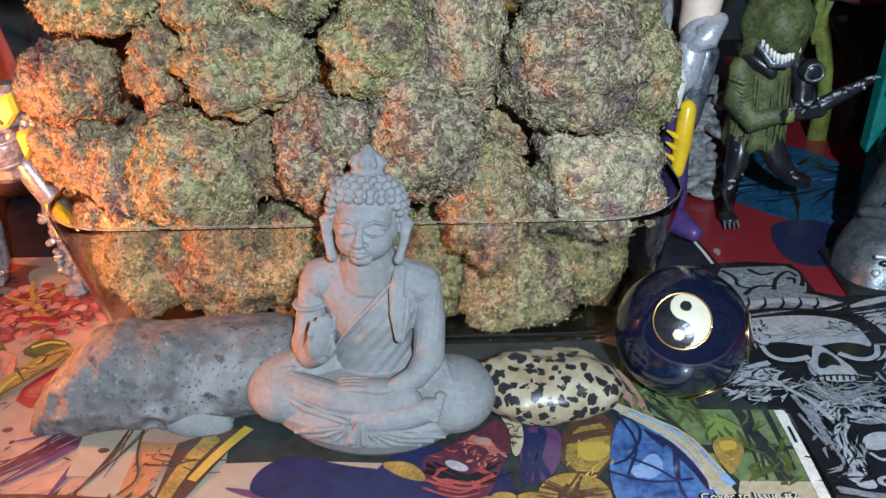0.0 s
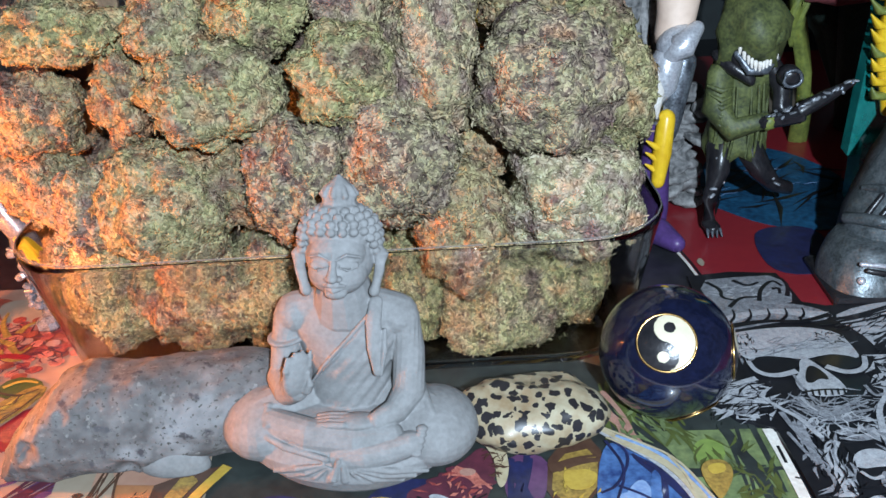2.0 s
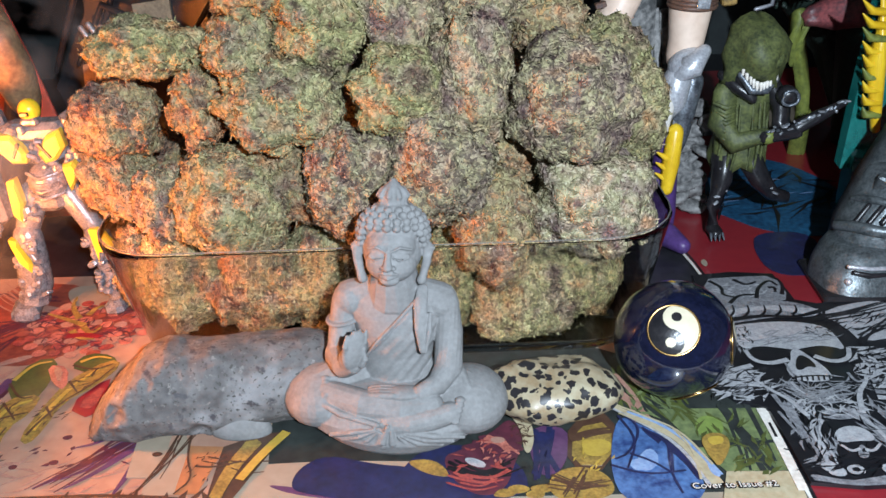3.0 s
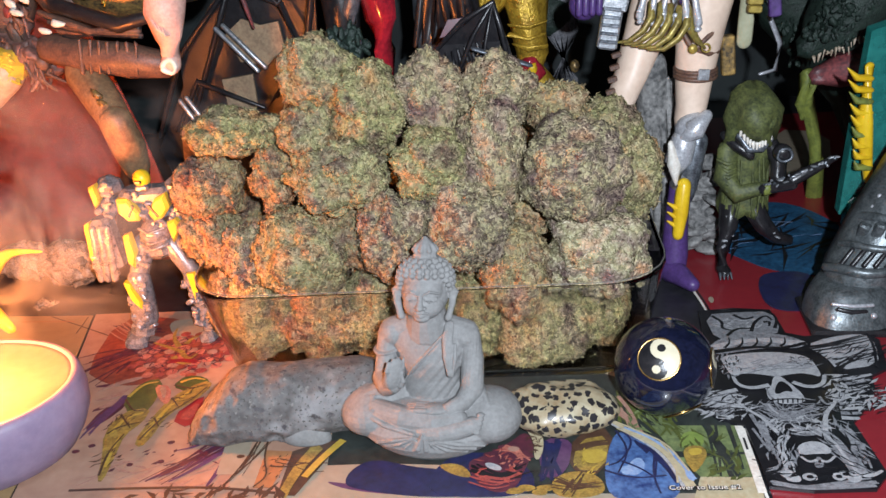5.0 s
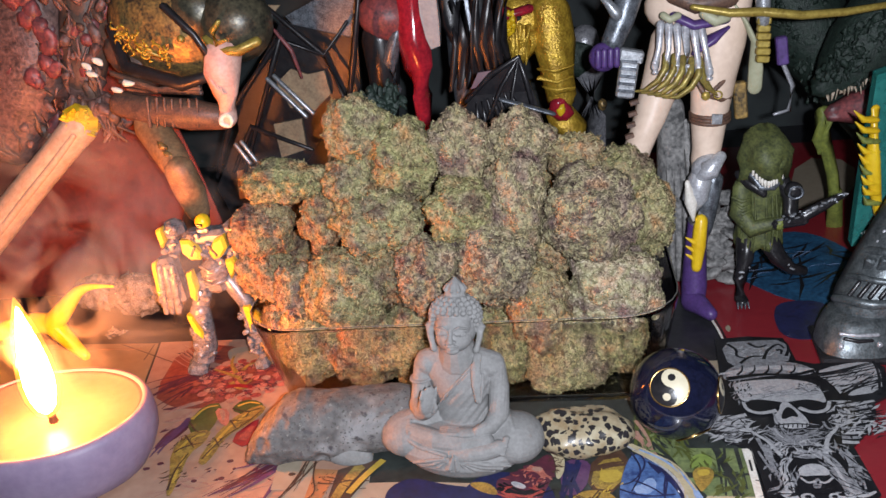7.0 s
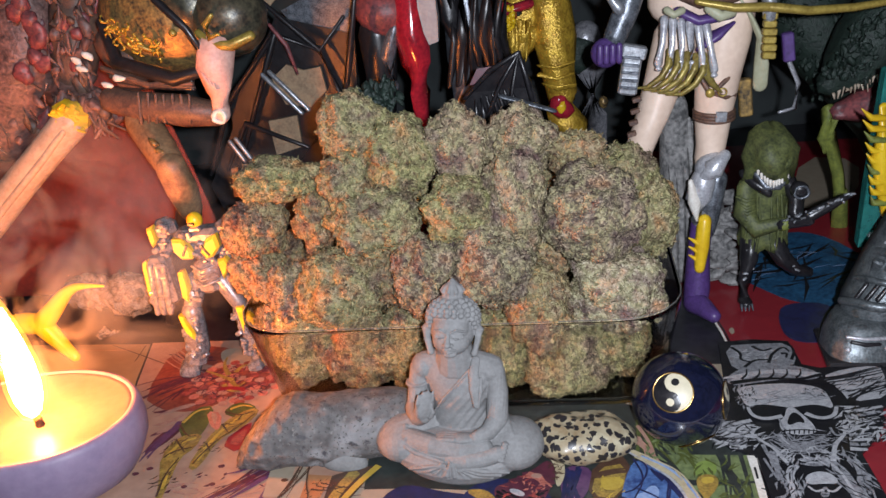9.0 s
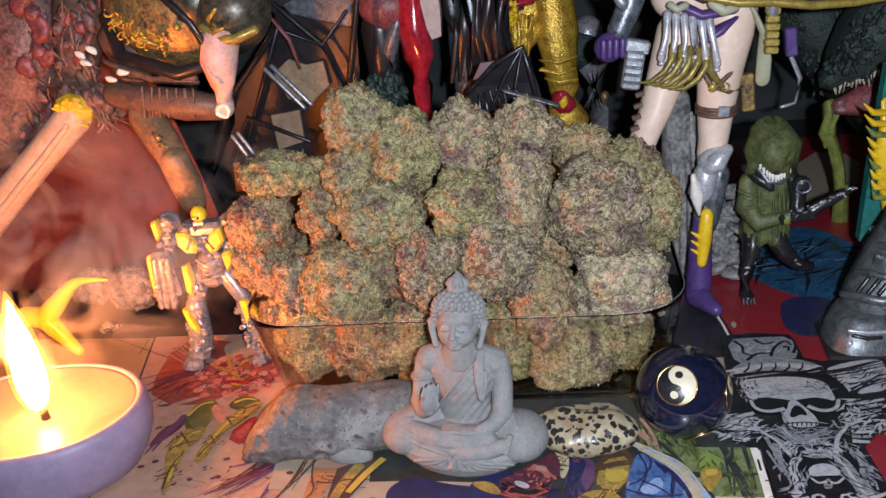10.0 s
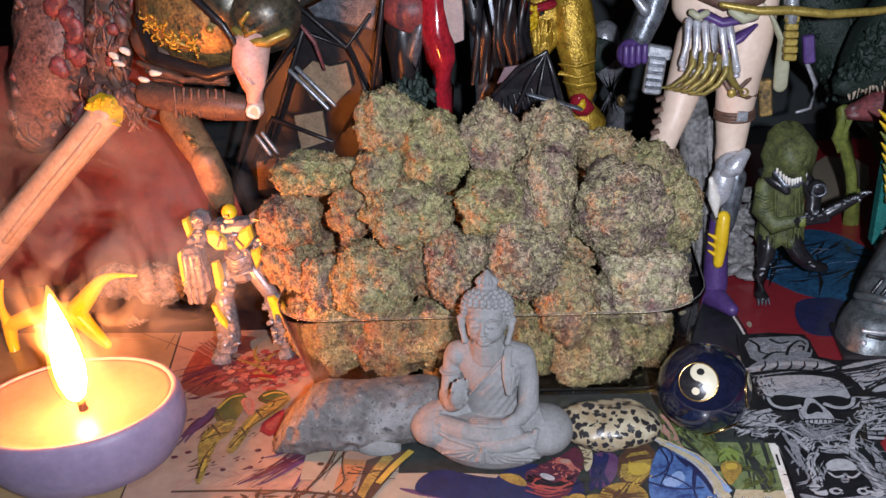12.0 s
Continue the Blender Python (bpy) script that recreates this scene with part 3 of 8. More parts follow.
# ---- seated statue ----
def statue_head(c):
    """Head in its own frame, chin at the front (-y): face, ears, curls and topknot."""
    h = Shape()
    h.ball((0, 0.0010, 0.0575), (0.0078, 0.0080, 0.0098), c, seg=30)
    h.ball((0, -0.0022, 0.0590), (0.0066, 0.0062, 0.0064), c, seg=28)
    h.ball((0, -0.0024, 0.0538), (0.0067, 0.0060, 0.0060), c, seg=26)
    h.ball((0, -0.0062, 0.0492), (0.0026, 0.0020, 0.0018), c, seg=16)
    # nose, lips, lids and brows
    h.tube([(0, -0.0080, 0.0592), (0, -0.0092, 0.0562), (0, -0.0101, 0.0541)], [0.0007, 0.0009, 0.0013], c, 12)
    for sx in (-1, 1):
        h.ball((sx * 0.0012, -0.0090, 0.0537), (0.0009, 0.0010, 0.0008), c, seg=12)
        h.ball((sx * 0.0032, -0.0070, 0.0570), (0.0024, 0.0010, 0.0012), c, (0, sx * 6, sx * 18), 18)
        h.tube([(sx * 0.0013, -0.0085, 0.0566), (sx * 0.0032, -0.0088, 0.0559), (sx * 0.0053, -0.0069, 0.0564)], [0.0002, 0.0003, 0.0002], c, 8)
        h.tube([(sx * 0.0008, -0.0088, 0.0586), (sx * 0.0030, -0.0083, 0.0599), (sx * 0.0058, -0.0060, 0.0588)], [0.0003, 0.00045, 0.0003], c, 8)
        # long ears
        h.tube([(sx * 0.0082, 0.0010, 0.0606), (sx * 0.0095, 0.0002, 0.0580), (sx * 0.0090, -0.0004, 0.0540), (sx * 0.0083, -0.0008, 0.0505), (sx * 0.0078, -0.0008, 0.0482)], [0.0011, 0.0018, 0.0014, 0.0013, 0.0017], c, 12, 0.8)
    h.tube([(-0.0024, -0.0080, 0.0516), (-0.0009, -0.0090, 0.0521), (0.0009, -0.0090, 0.0521), (0.0024, -0.0080, 0.0516)], [0.0003, 0.0007, 0.0007, 0.0003], c, 10)
    h.tube([(-0.0019, -0.0080, 0.0509), (0, -0.0089, 0.0506), (0.0019, -0.0080, 0.0509)], [0.0004, 0.0009, 0.0004], c, 10)
    # cap of curls
    h.ball((0, 0.0020, 0.0640), (0.0086, 0.0084, 0.0066), c, seg=28)
    for i, (zz, rr, n) in enumerate(((0.0592, 0.0086, 22), (0.0612, 0.0089, 22), (0.0632, 0.0089, 22), (0.0652, 0.0085, 21), (0.0671, 0.0077, 19), (0.0687, 0.0064, 15), (0.0699, 0.0047, 11))):
        for k in range(n):
            a = 2 * math.pi * (k + 0.5 * (i % 2)) / n
            if i < 3 and abs(a - 1.5 * math.pi) < 1.02 - 0.10 * i:
                continue
            h.ball((rr * math.cos(a), 0.0018 + rr * math.sin(a), zz), 0.00118, c, seg=10)
    # topknot: a flat band, a ribbed bulb and its tip
    h.ball((0, 0.0018, 0.0705), (0.0047, 0.0047, 0.0016), c, seg=20)
    h.rings([[(q * math.cos(a), 0.0018 + q * math.sin(a), z) for a in [2 * math.pi * i / 20 for i in range(20)]] for q, z in ((0.0036, 0.0708), (0.0038, 0.0722), (0.0037, 0.0742), (0.0027, 0.0763), (0.0012, 0.0780), (0.0004, 0.0790))], c)
    for k in range(9):
        a = 2 * math.pi * (k + 0.5) / 9
        h.tube([(q * math.cos(a), 0.0018 + q * math.sin(a), z) for q, z in ((0.0036, 0.0714), (0.0038, 0.0736), (0.0028, 0.0756), (0.0010, 0.0776))], [0.0006, 0.0009, 0.0007, 0.0003], c, 8)
    return h


def statue():
    s = Shape()
    c = "concrete"
    # base and crossed legs
    def ring(w, d, y, z):
        return [(w * math.cos(q), y + d * math.sin(q), z) for q in [2 * math.pi * i / 48 for i in range(48)]]
    s.rings([ring(0.0205, 0.0152, 0.0, 0.0), ring(0.0235, 0.0172, -0.0005, 0.0026), ring(0.0275, 0.0185, -0.001, 0.0062), ring(0.0300, 0.0183, -0.001, 0.0100), ring(0.0280, 0.0165, 0, 0.0145), ring(0.0200, 0.0120, 0.001, 0.0185)], c)
    for sx in (-1, 1):
        s.ball((sx * 0.0218, -0.0025, 0.0122), (0.0116, 0.0128, 0.0088), c, (0, sx * 8, sx * -16), 28)
        s.tube([(sx * 0.008, 0.004, 0.0160), (sx * 0.017, -0.002, 0.0155), (sx * 0.0245, -0.005, 0.0135)], [0.0070, 0.0072, 0.0066], c)
    # two shins that cross in front, with feet and toes
    s.tube([(-0.0190, -0.0085, 0.0160), (-0.0080, -0.0128, 0.0158), (0.0030, -0.0136, 0.0152), (0.0120, -0.0120, 0.0160)], [0.0040, 0.0042, 0.0038, 0.0032], c, 16)
    s.tube([(0.0000, -0.0158, 0.0114), (0.0060, -0.0160, 0.0122), (0.0120, -0.0148, 0.0134), (0.0172, -0.0134, 0.0146)], [0.0034, 0.0036, 0.0034, 0.0032], c, 16)
    for k in range(5):
        s.ball((0.0186 + 0.0003 * k, -0.0160 + 0.0009 * k, 0.0136 + 0.0012 * k), (0.0015, 0.0012, 0.0008), c, seg=12)
        s.ball((-0.0186 - 0.0002 * k, -0.0120 + 0.0012 * k, 0.0176 + 0.0006 * k), (0.0013, 0.0009, 0.0010), c, seg=12)

    # robe folds that fan out over the front of the legs
    def front(x, z):
        w = max(0.0, 1 - (x / 0.0325) ** 2 - ((z - 0.0105) / 0.0135) ** 2)
        return -0.001 - 0.0184 * math.sqrt(w)

    def fold(pts, r):
        s.tube([(x, front(x, z) - 0.0001, z) for x, z in pts], [r * 0.5, r, r * 0.6], c, 8)
    for k in range(4):
        fold([(0.0030 + 0.0008 * k, 0.0098 + 0.0004 * k), (0.0060 + 0.0022 * k, 0.0060 + 0.0012 * k), (0.0120 + 0.0030 * k, 0.0040 + 0.0010 * k)], 0.0009)
        fold([(-0.0020 - 0.0006 * k, 0.0110 + 0.0003 * k), (-0.0035 - 0.0024 * k, 0.0068 + 0.0010 * k), (-0.0070 - 0.0034 * k, 0.0036 + 0.0010 * k)], 0.0008)
    fold([(0.0000, 0.0130), (-0.0015, 0.0080), (-0.0065, 0.0040)], 0.0014)
    fold([(0.0010, 0.0118), (0.0012, 0.0075), (0.0030, 0.0034)], 0.0012)
    fold([(-0.0060, 0.0036), (0.0000, 0.0054), (0.0050, 0.0030)], 0.0010)
    for x, z in ((-0.0040, 0.0042), (-0.0010, 0.0060), (0.0022, 0.0040)):
        s.ball((x, front(x, z), z), (0.0018, 0.0010, 0.0013), c, (0, 30 * x * 1000, 0), 12)
    s.tube([(-0.0235, -0.0110, 0.0165), (-0.0140, -0.0158, 0.0142), (-0.0030, -0.0184, 0.0128)], [0.0007, 0.0010, 0.0008], c, 8)
    s.tube([(0.0220, -0.0080, 0.0195), (0.0195, -0.0030, 0.0215), (0.0180, 0.0030, 0.0225)], [0.0009, 0.0014, 0.0010], c, 8)
    # trunk: narrow waist, broad square shoulders
    stops = np.array([(0.0118, 0.0098, 0, 0.012), (0.0104, 0.0088, 0, 0.019), (0.0104, 0.0086, 0, 0.026), (0.0122, 0.0090, -0.0002, 0.0330), (0.0142, 0.0086, 0.0003, 0.0385), (0.0146, 0.0076, 0.0008, 0.0420), (0.0110, 0.0066, 0.0010, 0.0450), (0.0062, 0.0054, 0.001, 0.0468)])
    body = []
    for i in range(90):
        w, d, y, z = [float(np.interp(i / 89 * 7, range(8), stops[:, q])) for q in range(4)]
        row = []
        for j in range(120):
            a = 2 * math.pi * j / 120
            x = w * math.cos(a)
            # the robe covers one shoulder; its cloth is thicker than the skin and falls in shallow pleats
            over = x - (-0.0092 + (z - 0.024) * 0.0164 / 0.0212)
            cloth = 0.0
            if over > 0 and math.sin(a) < 0.3:
                cloth = 0.0007 * min(1.0, over / 0.0006) + 0.00016 * math.sin(over / 0.0034 * 2 * math.pi) * min(1.0, over / 0.002)
            row.append(((w + cloth) * math.cos(a), 0.004 + y + (d + cloth) * math.sin(a), z))
        body.append(row)
    s.rings(body, c)
    s.tube([(0, 0.004, 0.043), (0, 0.002, 0.051)], [0.0085, 0.0066], c)
    s.tube([(-0.0130, 0.0045, 0.0412), (0, 0.0045, 0.0440), (0.0130, 0.0045, 0.0412)], [0.0050, 0.0058, 0.0050], c)
    for sx in (-1, 1):
        s.ball((sx * 0.0128, 0.0040, 0.0408), (0.0054, 0.0056, 0.0050), c, (0, sx * 20, 0), 22)
    # raised arm with its armband and open palm
    s.tube([(-0.0142, 0.0035, 0.0405), (-0.0154, 0.0018, 0.0340), (-0.0158, -0.0012, 0.0262)], [0.0042, 0.0038, 0.0040], c, 18)
    s.tube([(-0.0160, -0.0015, 0.0250), (-0.0132, -0.0085, 0.0258), (-0.0102, -0.0122, 0.0286)], [0.0046, 0.0038, 0.0028], c, 18)
    band = [Vector((-0.0152, 0.0020, 0.0352)) + Vector((0.0043 * math.cos(a), 0.0043 * math.sin(a), 0.0006 * math.cos(a))) for a in [2 * math.pi * k / 24 for k in range(25)]]
    s.tube([tuple(q) for q in band], 0.0009, c, 8, 0.7)
    s.ball((-0.0092, -0.0138, 0.0342), (0.0038, 0.0019, 0.0066), c, (6, 8, 34), 26)
    s.ball((-0.0108, -0.0122, 0.0302), (0.0034, 0.0026, 0.0038), c, seg=18)
    for k in range(4):
        x, y = -0.0118 + 0.0016 * k, -0.0162 + 0.0011 * k
        s.tube([(x + 0.0004, y + 0.0004, 0.0335), (x + 0.0006, y - 0.0002, 0.0368), (x + 0.0010, y + 0.0010, 0.0396 + 0.0007 * (k in (1, 2)))], [0.0007, 0.0009, 0.0005], c, 10)
    s.tube([(-0.0074, -0.0136, 0.0300), (-0.0062, -0.0144, 0.0322), (-0.0066, -0.0138, 0.0350)], [0.0014, 0.0010, 0.0007], c, 10)
    # lowered arm; its hand lies in the lap
    s.tube([(0.0142, 0.0035, 0.0405), (0.0156, 0.0018, 0.0325), (0.0158, -0.0030, 0.0232)], [0.0043, 0.0041, 0.0042], c, 18)
    s.tube([(0.0158, -0.0030, 0.0228), (0.0128, -0.0085, 0.0205), (0.0085, -0.0115, 0.0196)], [0.0042, 0.0032, 0.0024], c, 18)
    s.ball((0.0040, -0.0118, 0.0196), (0.0058, 0.0032, 0.0016), c, (0, 0, 8), 18)
    for k in range(4):
        s.tube([(0.0010, -0.0142 + 0.0014 * k, 0.0200), (-0.0030, -0.0140 + 0.0014 * k, 0.0198), (-0.0062, -0.0134 + 0.0013 * k, 0.0192)], [0.0009, 0.0009, 0.0006], c, 8)
    # robe: hem across the chest, pleats under it, the fold over the shoulder and the open sleeve
    s.tube([(0.0072, -0.0030, 0.0452), (0.0020, -0.0056, 0.0395), (-0.0045, -0.0056, 0.0318), (-0.0092, -0.0030, 0.0240)], [0.0005, 0.0006, 0.0006, 0.0004], c, 10)
    s.tube([(0.0084, -0.0005, 0.0470), (0.0082, -0.0050, 0.0438), (0.0084, -0.0068, 0.0380), (0.0092, -0.0076, 0.0318)], [0.0017, 0.0020, 0.0019, 0.0016], c, 12, 0.55)
    s.tube([(0.0110, -0.0055, 0.0420), (0.0108, -0.0072, 0.0370), (0.0098, -0.0082, 0.0312)], [0.0006, 0.0008, 0.0006], c, 8)
    # head, held slightly back
    tilt = Matrix.Translation((0, 0.0025, 0.0500)) @ Matrix.Rotation(radians(-13), 4, "X") @ Matrix.Diagonal((1.07, 1.0, 0.90, 1)) @ Matrix.Translation((0, -0.003, -0.0487))
    head = statue_head(c)
    base = len(s.verts)
    s.verts += [tuple(tilt @ Vector(v)) for v in head.verts]
    s.faces += [tuple(base + i for i in f) for f in head.faces]
    s.slots += head.slots
    s.flat += head.flat
    ob = s.thing("meditating_statue", "small matte grey concrete statue seated cross-legged", "statue")
    mod = ob.modifiers.new("fuse", "REMESH")
    mod.mode, mod.voxel_size, mod.use_smooth_shade = "VOXEL", 0.00024, True
    soft = ob.modifiers.new("soften", "SMOOTH")
    soft.factor, soft.iterations = 0.5, 2
    ob.matrix_world = pose(-0.0030, 0.0325, 0.0, 0, 1.8, -5)
    return ob


statue()

# ---- stones ----
def pebble(name, c, r, turn, key, rough, scale, seed, label, category):
    s = Shape().ball((0, 0, 0), r, key, seg=64).roughen(rough, scale, seed)
    ob = s.thing(name, label, category)
    ob.matrix_world = pose(*c, 0, 0, turn)
    return ob


grey = Shape()
GREY_RINGS = ((-0.0398, 0.0020, 0.0030, -0.0060, -0.0030), (-0.0388, 0.0075, 0.0062, -0.0050, -0.0028), (-0.0366, 0.0110, 0.0098, -0.0024, -0.0024), (-0.0320, 0.0132, 0.0128, 0.0002, -0.0018), (-0.0220, 0.0140, 0.0142, 0.0016, -0.0010), (-0.0080, 0.0138, 0.0134, 0.0010, 0.0), (0.010, 0.0134, 0.0130, 0.0006, 0.0012), (0.026, 0.0124, 0.0120, 0.0, 0.0026), (0.038, 0.0100, 0.0100, -0.0010, 0.0036), (0.043, 0.0040, 0.0040, -0.0030, 0.0040))
table = np.array(GREY_RINGS)
rows = []
for k in range(70):
    at = (k / 69) * (len(table) - 1)
    x, hd, hh, zc, yc = [float(np.interp(at, range(len(table)), table[:, q])) for q in range(5)]
    lean = 0.55 * max(0.0, min(1.0, (-0.012 - x) / 0.025))
    ring_pts = []
    for q in range(72):
        a = 2 * math.pi * q / 72
        ca, sa = math.cos(a), math.sin(a)
        dy, dz = hd * abs(ca) ** 0.75 * (1 if ca > 0 else -1), zc + hh * abs(sa) ** 0.8 * (1 if sa > 0 else -1)
        ring_pts.append((x + lean * dz, yc + dy, dz))
    rows.append(ring_pts)
grey.rings(rows, "pumice")
grey.roughen(0.0013, 70, 2.0).roughen(0.0007, 420, 5.0)
fine = []
for (ax, ay, az) in grey.verts:
    # worn hollows in the front face
    for hx, hy, hz, hr, deep in ((-0.0315, -0.0125, 0.0015, 0.0042, 0.0030), (-0.0110, -0.0125, -0.0070, 0.0050, 0.0028), (0.0060, -0.0120, -0.0020, 0.0030, 0.0016), (-0.0230, -0.0120, 0.0095, 0.0026, 0.0014)):
        d = math.dist((ax, ay, az), (hx, hy, hz)) / hr
        if d < 1.5:
            push = deep * (math.exp(-3.0 * d * d) - 0.45 * math.exp(-14 * (d - 1.0) ** 2))
            ay += push
            ax += push * 0.3
    fine.append((ax, ay, max(az, -0.0122)))
grey.verts = fine
grey.ball((0.0005, -0.0094, -0.0092), (0.0105, 0.0044, 0.0066), "concrete", (0, 14, -4))
grey.verts = [(ax, ay, max(az, -0.0122)) for ax, ay, az in grey.verts]
grey_stone = grey.thing("grey_stone", "long speckled grey pumice stone with a pale chip", "stone", soften=1)
grey_stone.matrix_world = pose(-0.0515, 0.0385, 0.0123, 0, 1, 5)
pebble("jasper_pebble", (0.0440, 0.0348, 0.0086), (0.0208, 0.0125, 0.0088), -3, "jasper", 0.0030, 60, 4.0, "polished cream pebble with black spots", "stone")


# ---- enamel ball ----
def emblem(centre, radius, toward, up, size, parent):
    """A two-tone disc of enamel with a brass rim, laid on the ball."""
    n = (Vector(toward) - Vector(centre)).normalized()
    e2 = (Vector(up) - n * Vector(up).dot(n)).normalized()
    e1 = e2.cross(n)

    def at(u, v, lift):
        return Vector(centre) + (n + (e1 * u + e2 * v) / radius).normalized() * (radius + lift)
    s = Shape()
    rings, spokes = 44, 132
    base = [[at(size * i / rings * math.cos(2 * math.pi * j / spokes), size * i / rings * math.sin(2 * math.pi * j / spokes), 0.00025) for j in range(spokes)] for i in range(1, rings + 1)]
    s.rings(base, "cream", closed=False)
    dark = s.slot("black")
    for f in range(len(s.faces)):
        i, j = divmod(f, spokes)
        q = (i + 1.5) / rings
        u, v = q * math.cos(2 * math.pi * (j + 0.5) / spokes), q * math.sin(2 * math.pi * (j + 0.5) / spokes)
        top, low = math.hypot(u, v - 0.5), math.hypot(u, v + 0.5)
        black = (u < 0 and top > 0.5) or low < 0.5
        black = (black and low > 0.19) or top < 0.19
        if black:
            s.slots[f] = dark
    s.faces.append(tuple(range(spokes)))
    s.slots.append(dark)
    s.flat.append(False)
    s.part("emblem", parent, "cream and black curved two-tone disc")
    loop = [at(size * math.cos(a), size * math.sin(a), 0.0002) for a in [2 * math.pi * k / 48 for k in range(49)]]
    Shape().tube(loop, 0.00035, "brass", 8).part("rim", parent, "thin brass ring")


BALL_C, BALL_R = (0.0826, 0.0453, 0.0184), 0.0182
ball = empty("enamel_ball", "glossy navy enamel ball with two-tone emblem discs", "ball")
Shape().ball(BALL_C, BALL_R, "navy", seg=72).part("sphere", ball)
emblem(BALL_C, BALL_R, (0.0779, 0.03, 0.0317), (0.10, 0, 1), 0.0079, ball)
emblem(BALL_C, BALL_R, (0.140, 0.030, 0.024), (0.3, 0, 1), 0.0076, ball)
emblem(BALL_C, BALL_R, (0.094, 0.028, -0.010), (0.6, -0.3, 0.5), 0.0076, ball)


# ---- candle ----
def lathe(profile, centre, seg=64, wobble=0.0, seed=0.0):
    out = []
    for r, z in profile:
        row = []
        for j in range(seg):
            a = 2 * math.pi * j / seg
            k = 1 + wobble * noise.noise(Vector((math.cos(a) * 1.7 + seed, math.sin(a) * 1.7, z * 40)))
            row.append((centre[0] + r * k * math.cos(a), centre[1] + r * k * math.sin(a) * CAN_DEPTH, centre[2] + z + (wobble * 0.02 * noise.noise(Vector((math.cos(a), math.sin(a), seed))) if z > 0.02 else 0)))
        out.append(row)
    return out


CAN, CAN_DEPTH = (-0.1775, 0.0255, 0.0), 0.80
candle = empty("candle", "round lilac candle with a pool of cream wax, lit", "candle")
Shape().rings(lathe([(0.034, 0.0003), (0.0385, 0.003), (0.0425, 0.009), (0.0455, 0.016), (0.0462, 0.022), (0.0456, 0.0275), (0.0440, 0.0306), (0.0420, 0.0305), (0.0412, 0.0285), (0.0408, 0.024)], CAN, wobble=0.012), "lilac").part("shell", candle)
Shape().rings(lathe([(0.0412, 0.0205), (0.0418, 0.0299), (0.0400, 0.0294), (0.036, 0.0286), (0.026, 0.0278), (0.012, 0.0276), (0.006, 0.0284), (0.003, 0.0296), (0.0005, 0.0300)], CAN), "wax").part("wax_pool", candle, "melted cream wax")
Shape().tube([(-0.171, 0.0215, 0.025), (-0.171, 0.0215, 0.0310), (-0.1718, 0.0210, 0.0350)], [0.0036, 0.0018, 0.0012], "wick", 10).part("wick", candle, "charred bent wick")
M["flame"] = glow("candle_flame", (1.0, 0.27, 0.045), 400.0)
def thin_glow(name, colour, strength):
    """A clear gas that only adds its own light."""
    m = glow(name, colour, strength)
    nt = m.node_tree
    e = [n for n in nt.nodes if n.type == "EMISSION"][0]
    clear, both = nt.nodes.new("ShaderNodeBsdfTransparent"), nt.nodes.new("ShaderNodeAddShader")
    nt.links.new(clear.outputs[0], both.inputs[0])
    nt.links.new(e.outputs[0], both.inputs[1])
    nt.links.new(both.outputs[0], nt.nodes["Material Output"].inputs[0])
    return m


M["mantle"] = thin_glow("outer_flame", (1.0, 0.42, 0.05), 0.55)
fl = Shape()
fl.rings([[(-0.1718 + 0.0015 * (z - 0.033) / 0.05 + r * math.cos(t), 0.0210 + r * math.sin(t), z) for t in [2 * math.pi * k / 24 for k in range(24)]] for r, z in ((0.0008, 0.0325), (0.0036, 0.0355), (0.0054, 0.0415), (0.0060, 0.0480), (0.0055, 0.0560), (0.0042, 0.0650), (0.0027, 0.0720), (0.0012, 0.0785), (0.0002, 0.0815))], "flame")
fl.part("flame", candle, "bright yellow-white flame")
mant = Shape()
mant.rings([[(-0.1718 + 0.0015 * (z - 0.033) / 0.05 + r * math.cos(t), 0.0210 + r * math.sin(t), z) for t in [2 * math.pi * k / 24 for k in range(24)]] for r, z in ((0.0008, 0.0305), (0.0048, 0.0340), (0.0072, 0.0410), (0.0079, 0.0480), (0.0073, 0.0570), (0.0057, 0.0670), (0.0037, 0.0750), (0.0016, 0.0820), (0.0003, 0.0855))], "mantle")
mant.part("flame_mantle", candle, "thin yellow outer flame")

# ---- printed pages ----
LIFT = [0]


def ink(name, a, b=None, scale=150):
    M[name] = surface("ink_" + name, a, b or tuple(c * 0.6 for c in a), 0.32, scale=scale, bump=0.0, coat=0.25, spread=(0.3, 0.7))


ink("paper", (0.343, 0.289, 0.218), (0.281, 0.226, 0.164), 60)
ink("rosepaper", (0.43, 0.275, 0.195), (0.31, 0.170, 0.120), 45)
ink("ochrepaper", (0.351, 0.242, 0.125), (0.281, 0.179, 0.086), 40)
ink("orange", (0.406, 0.187, 0.078), (0.296, 0.125, 0.055), 90)
ink("flower", (0.40, 0.09, 0.065), (0.14, 0.022, 0.03), 420)
ink("petal", (0.58, 0.21, 0.15), (0.24, 0.06, 0.05), 420)
ink("maroonink", (0.125, 0.031, 0.047), (0.062, 0.020, 0.031), 120)
ink("violet", (0.125, 0.055, 0.125), (0.070, 0.031, 0.078), 150)
ink("navyink", (0.023, 0.027, 0.094), (0.016, 0.016, 0.039), 120)
ink("blueink", (0.10, 0.20, 0.42), (0.016, 0.030, 0.12), 150)
ink("skyink", (0.285, 0.400, 0.571), (0.115, 0.190, 0.400), 200)
ink("goldink", (0.40, 0.27, 0.06), (0.13, 0.08, 0.025), 260)
ink("yellowink", (0.50, 0.36, 0.06), (0.36, 0.23, 0.035), 200)
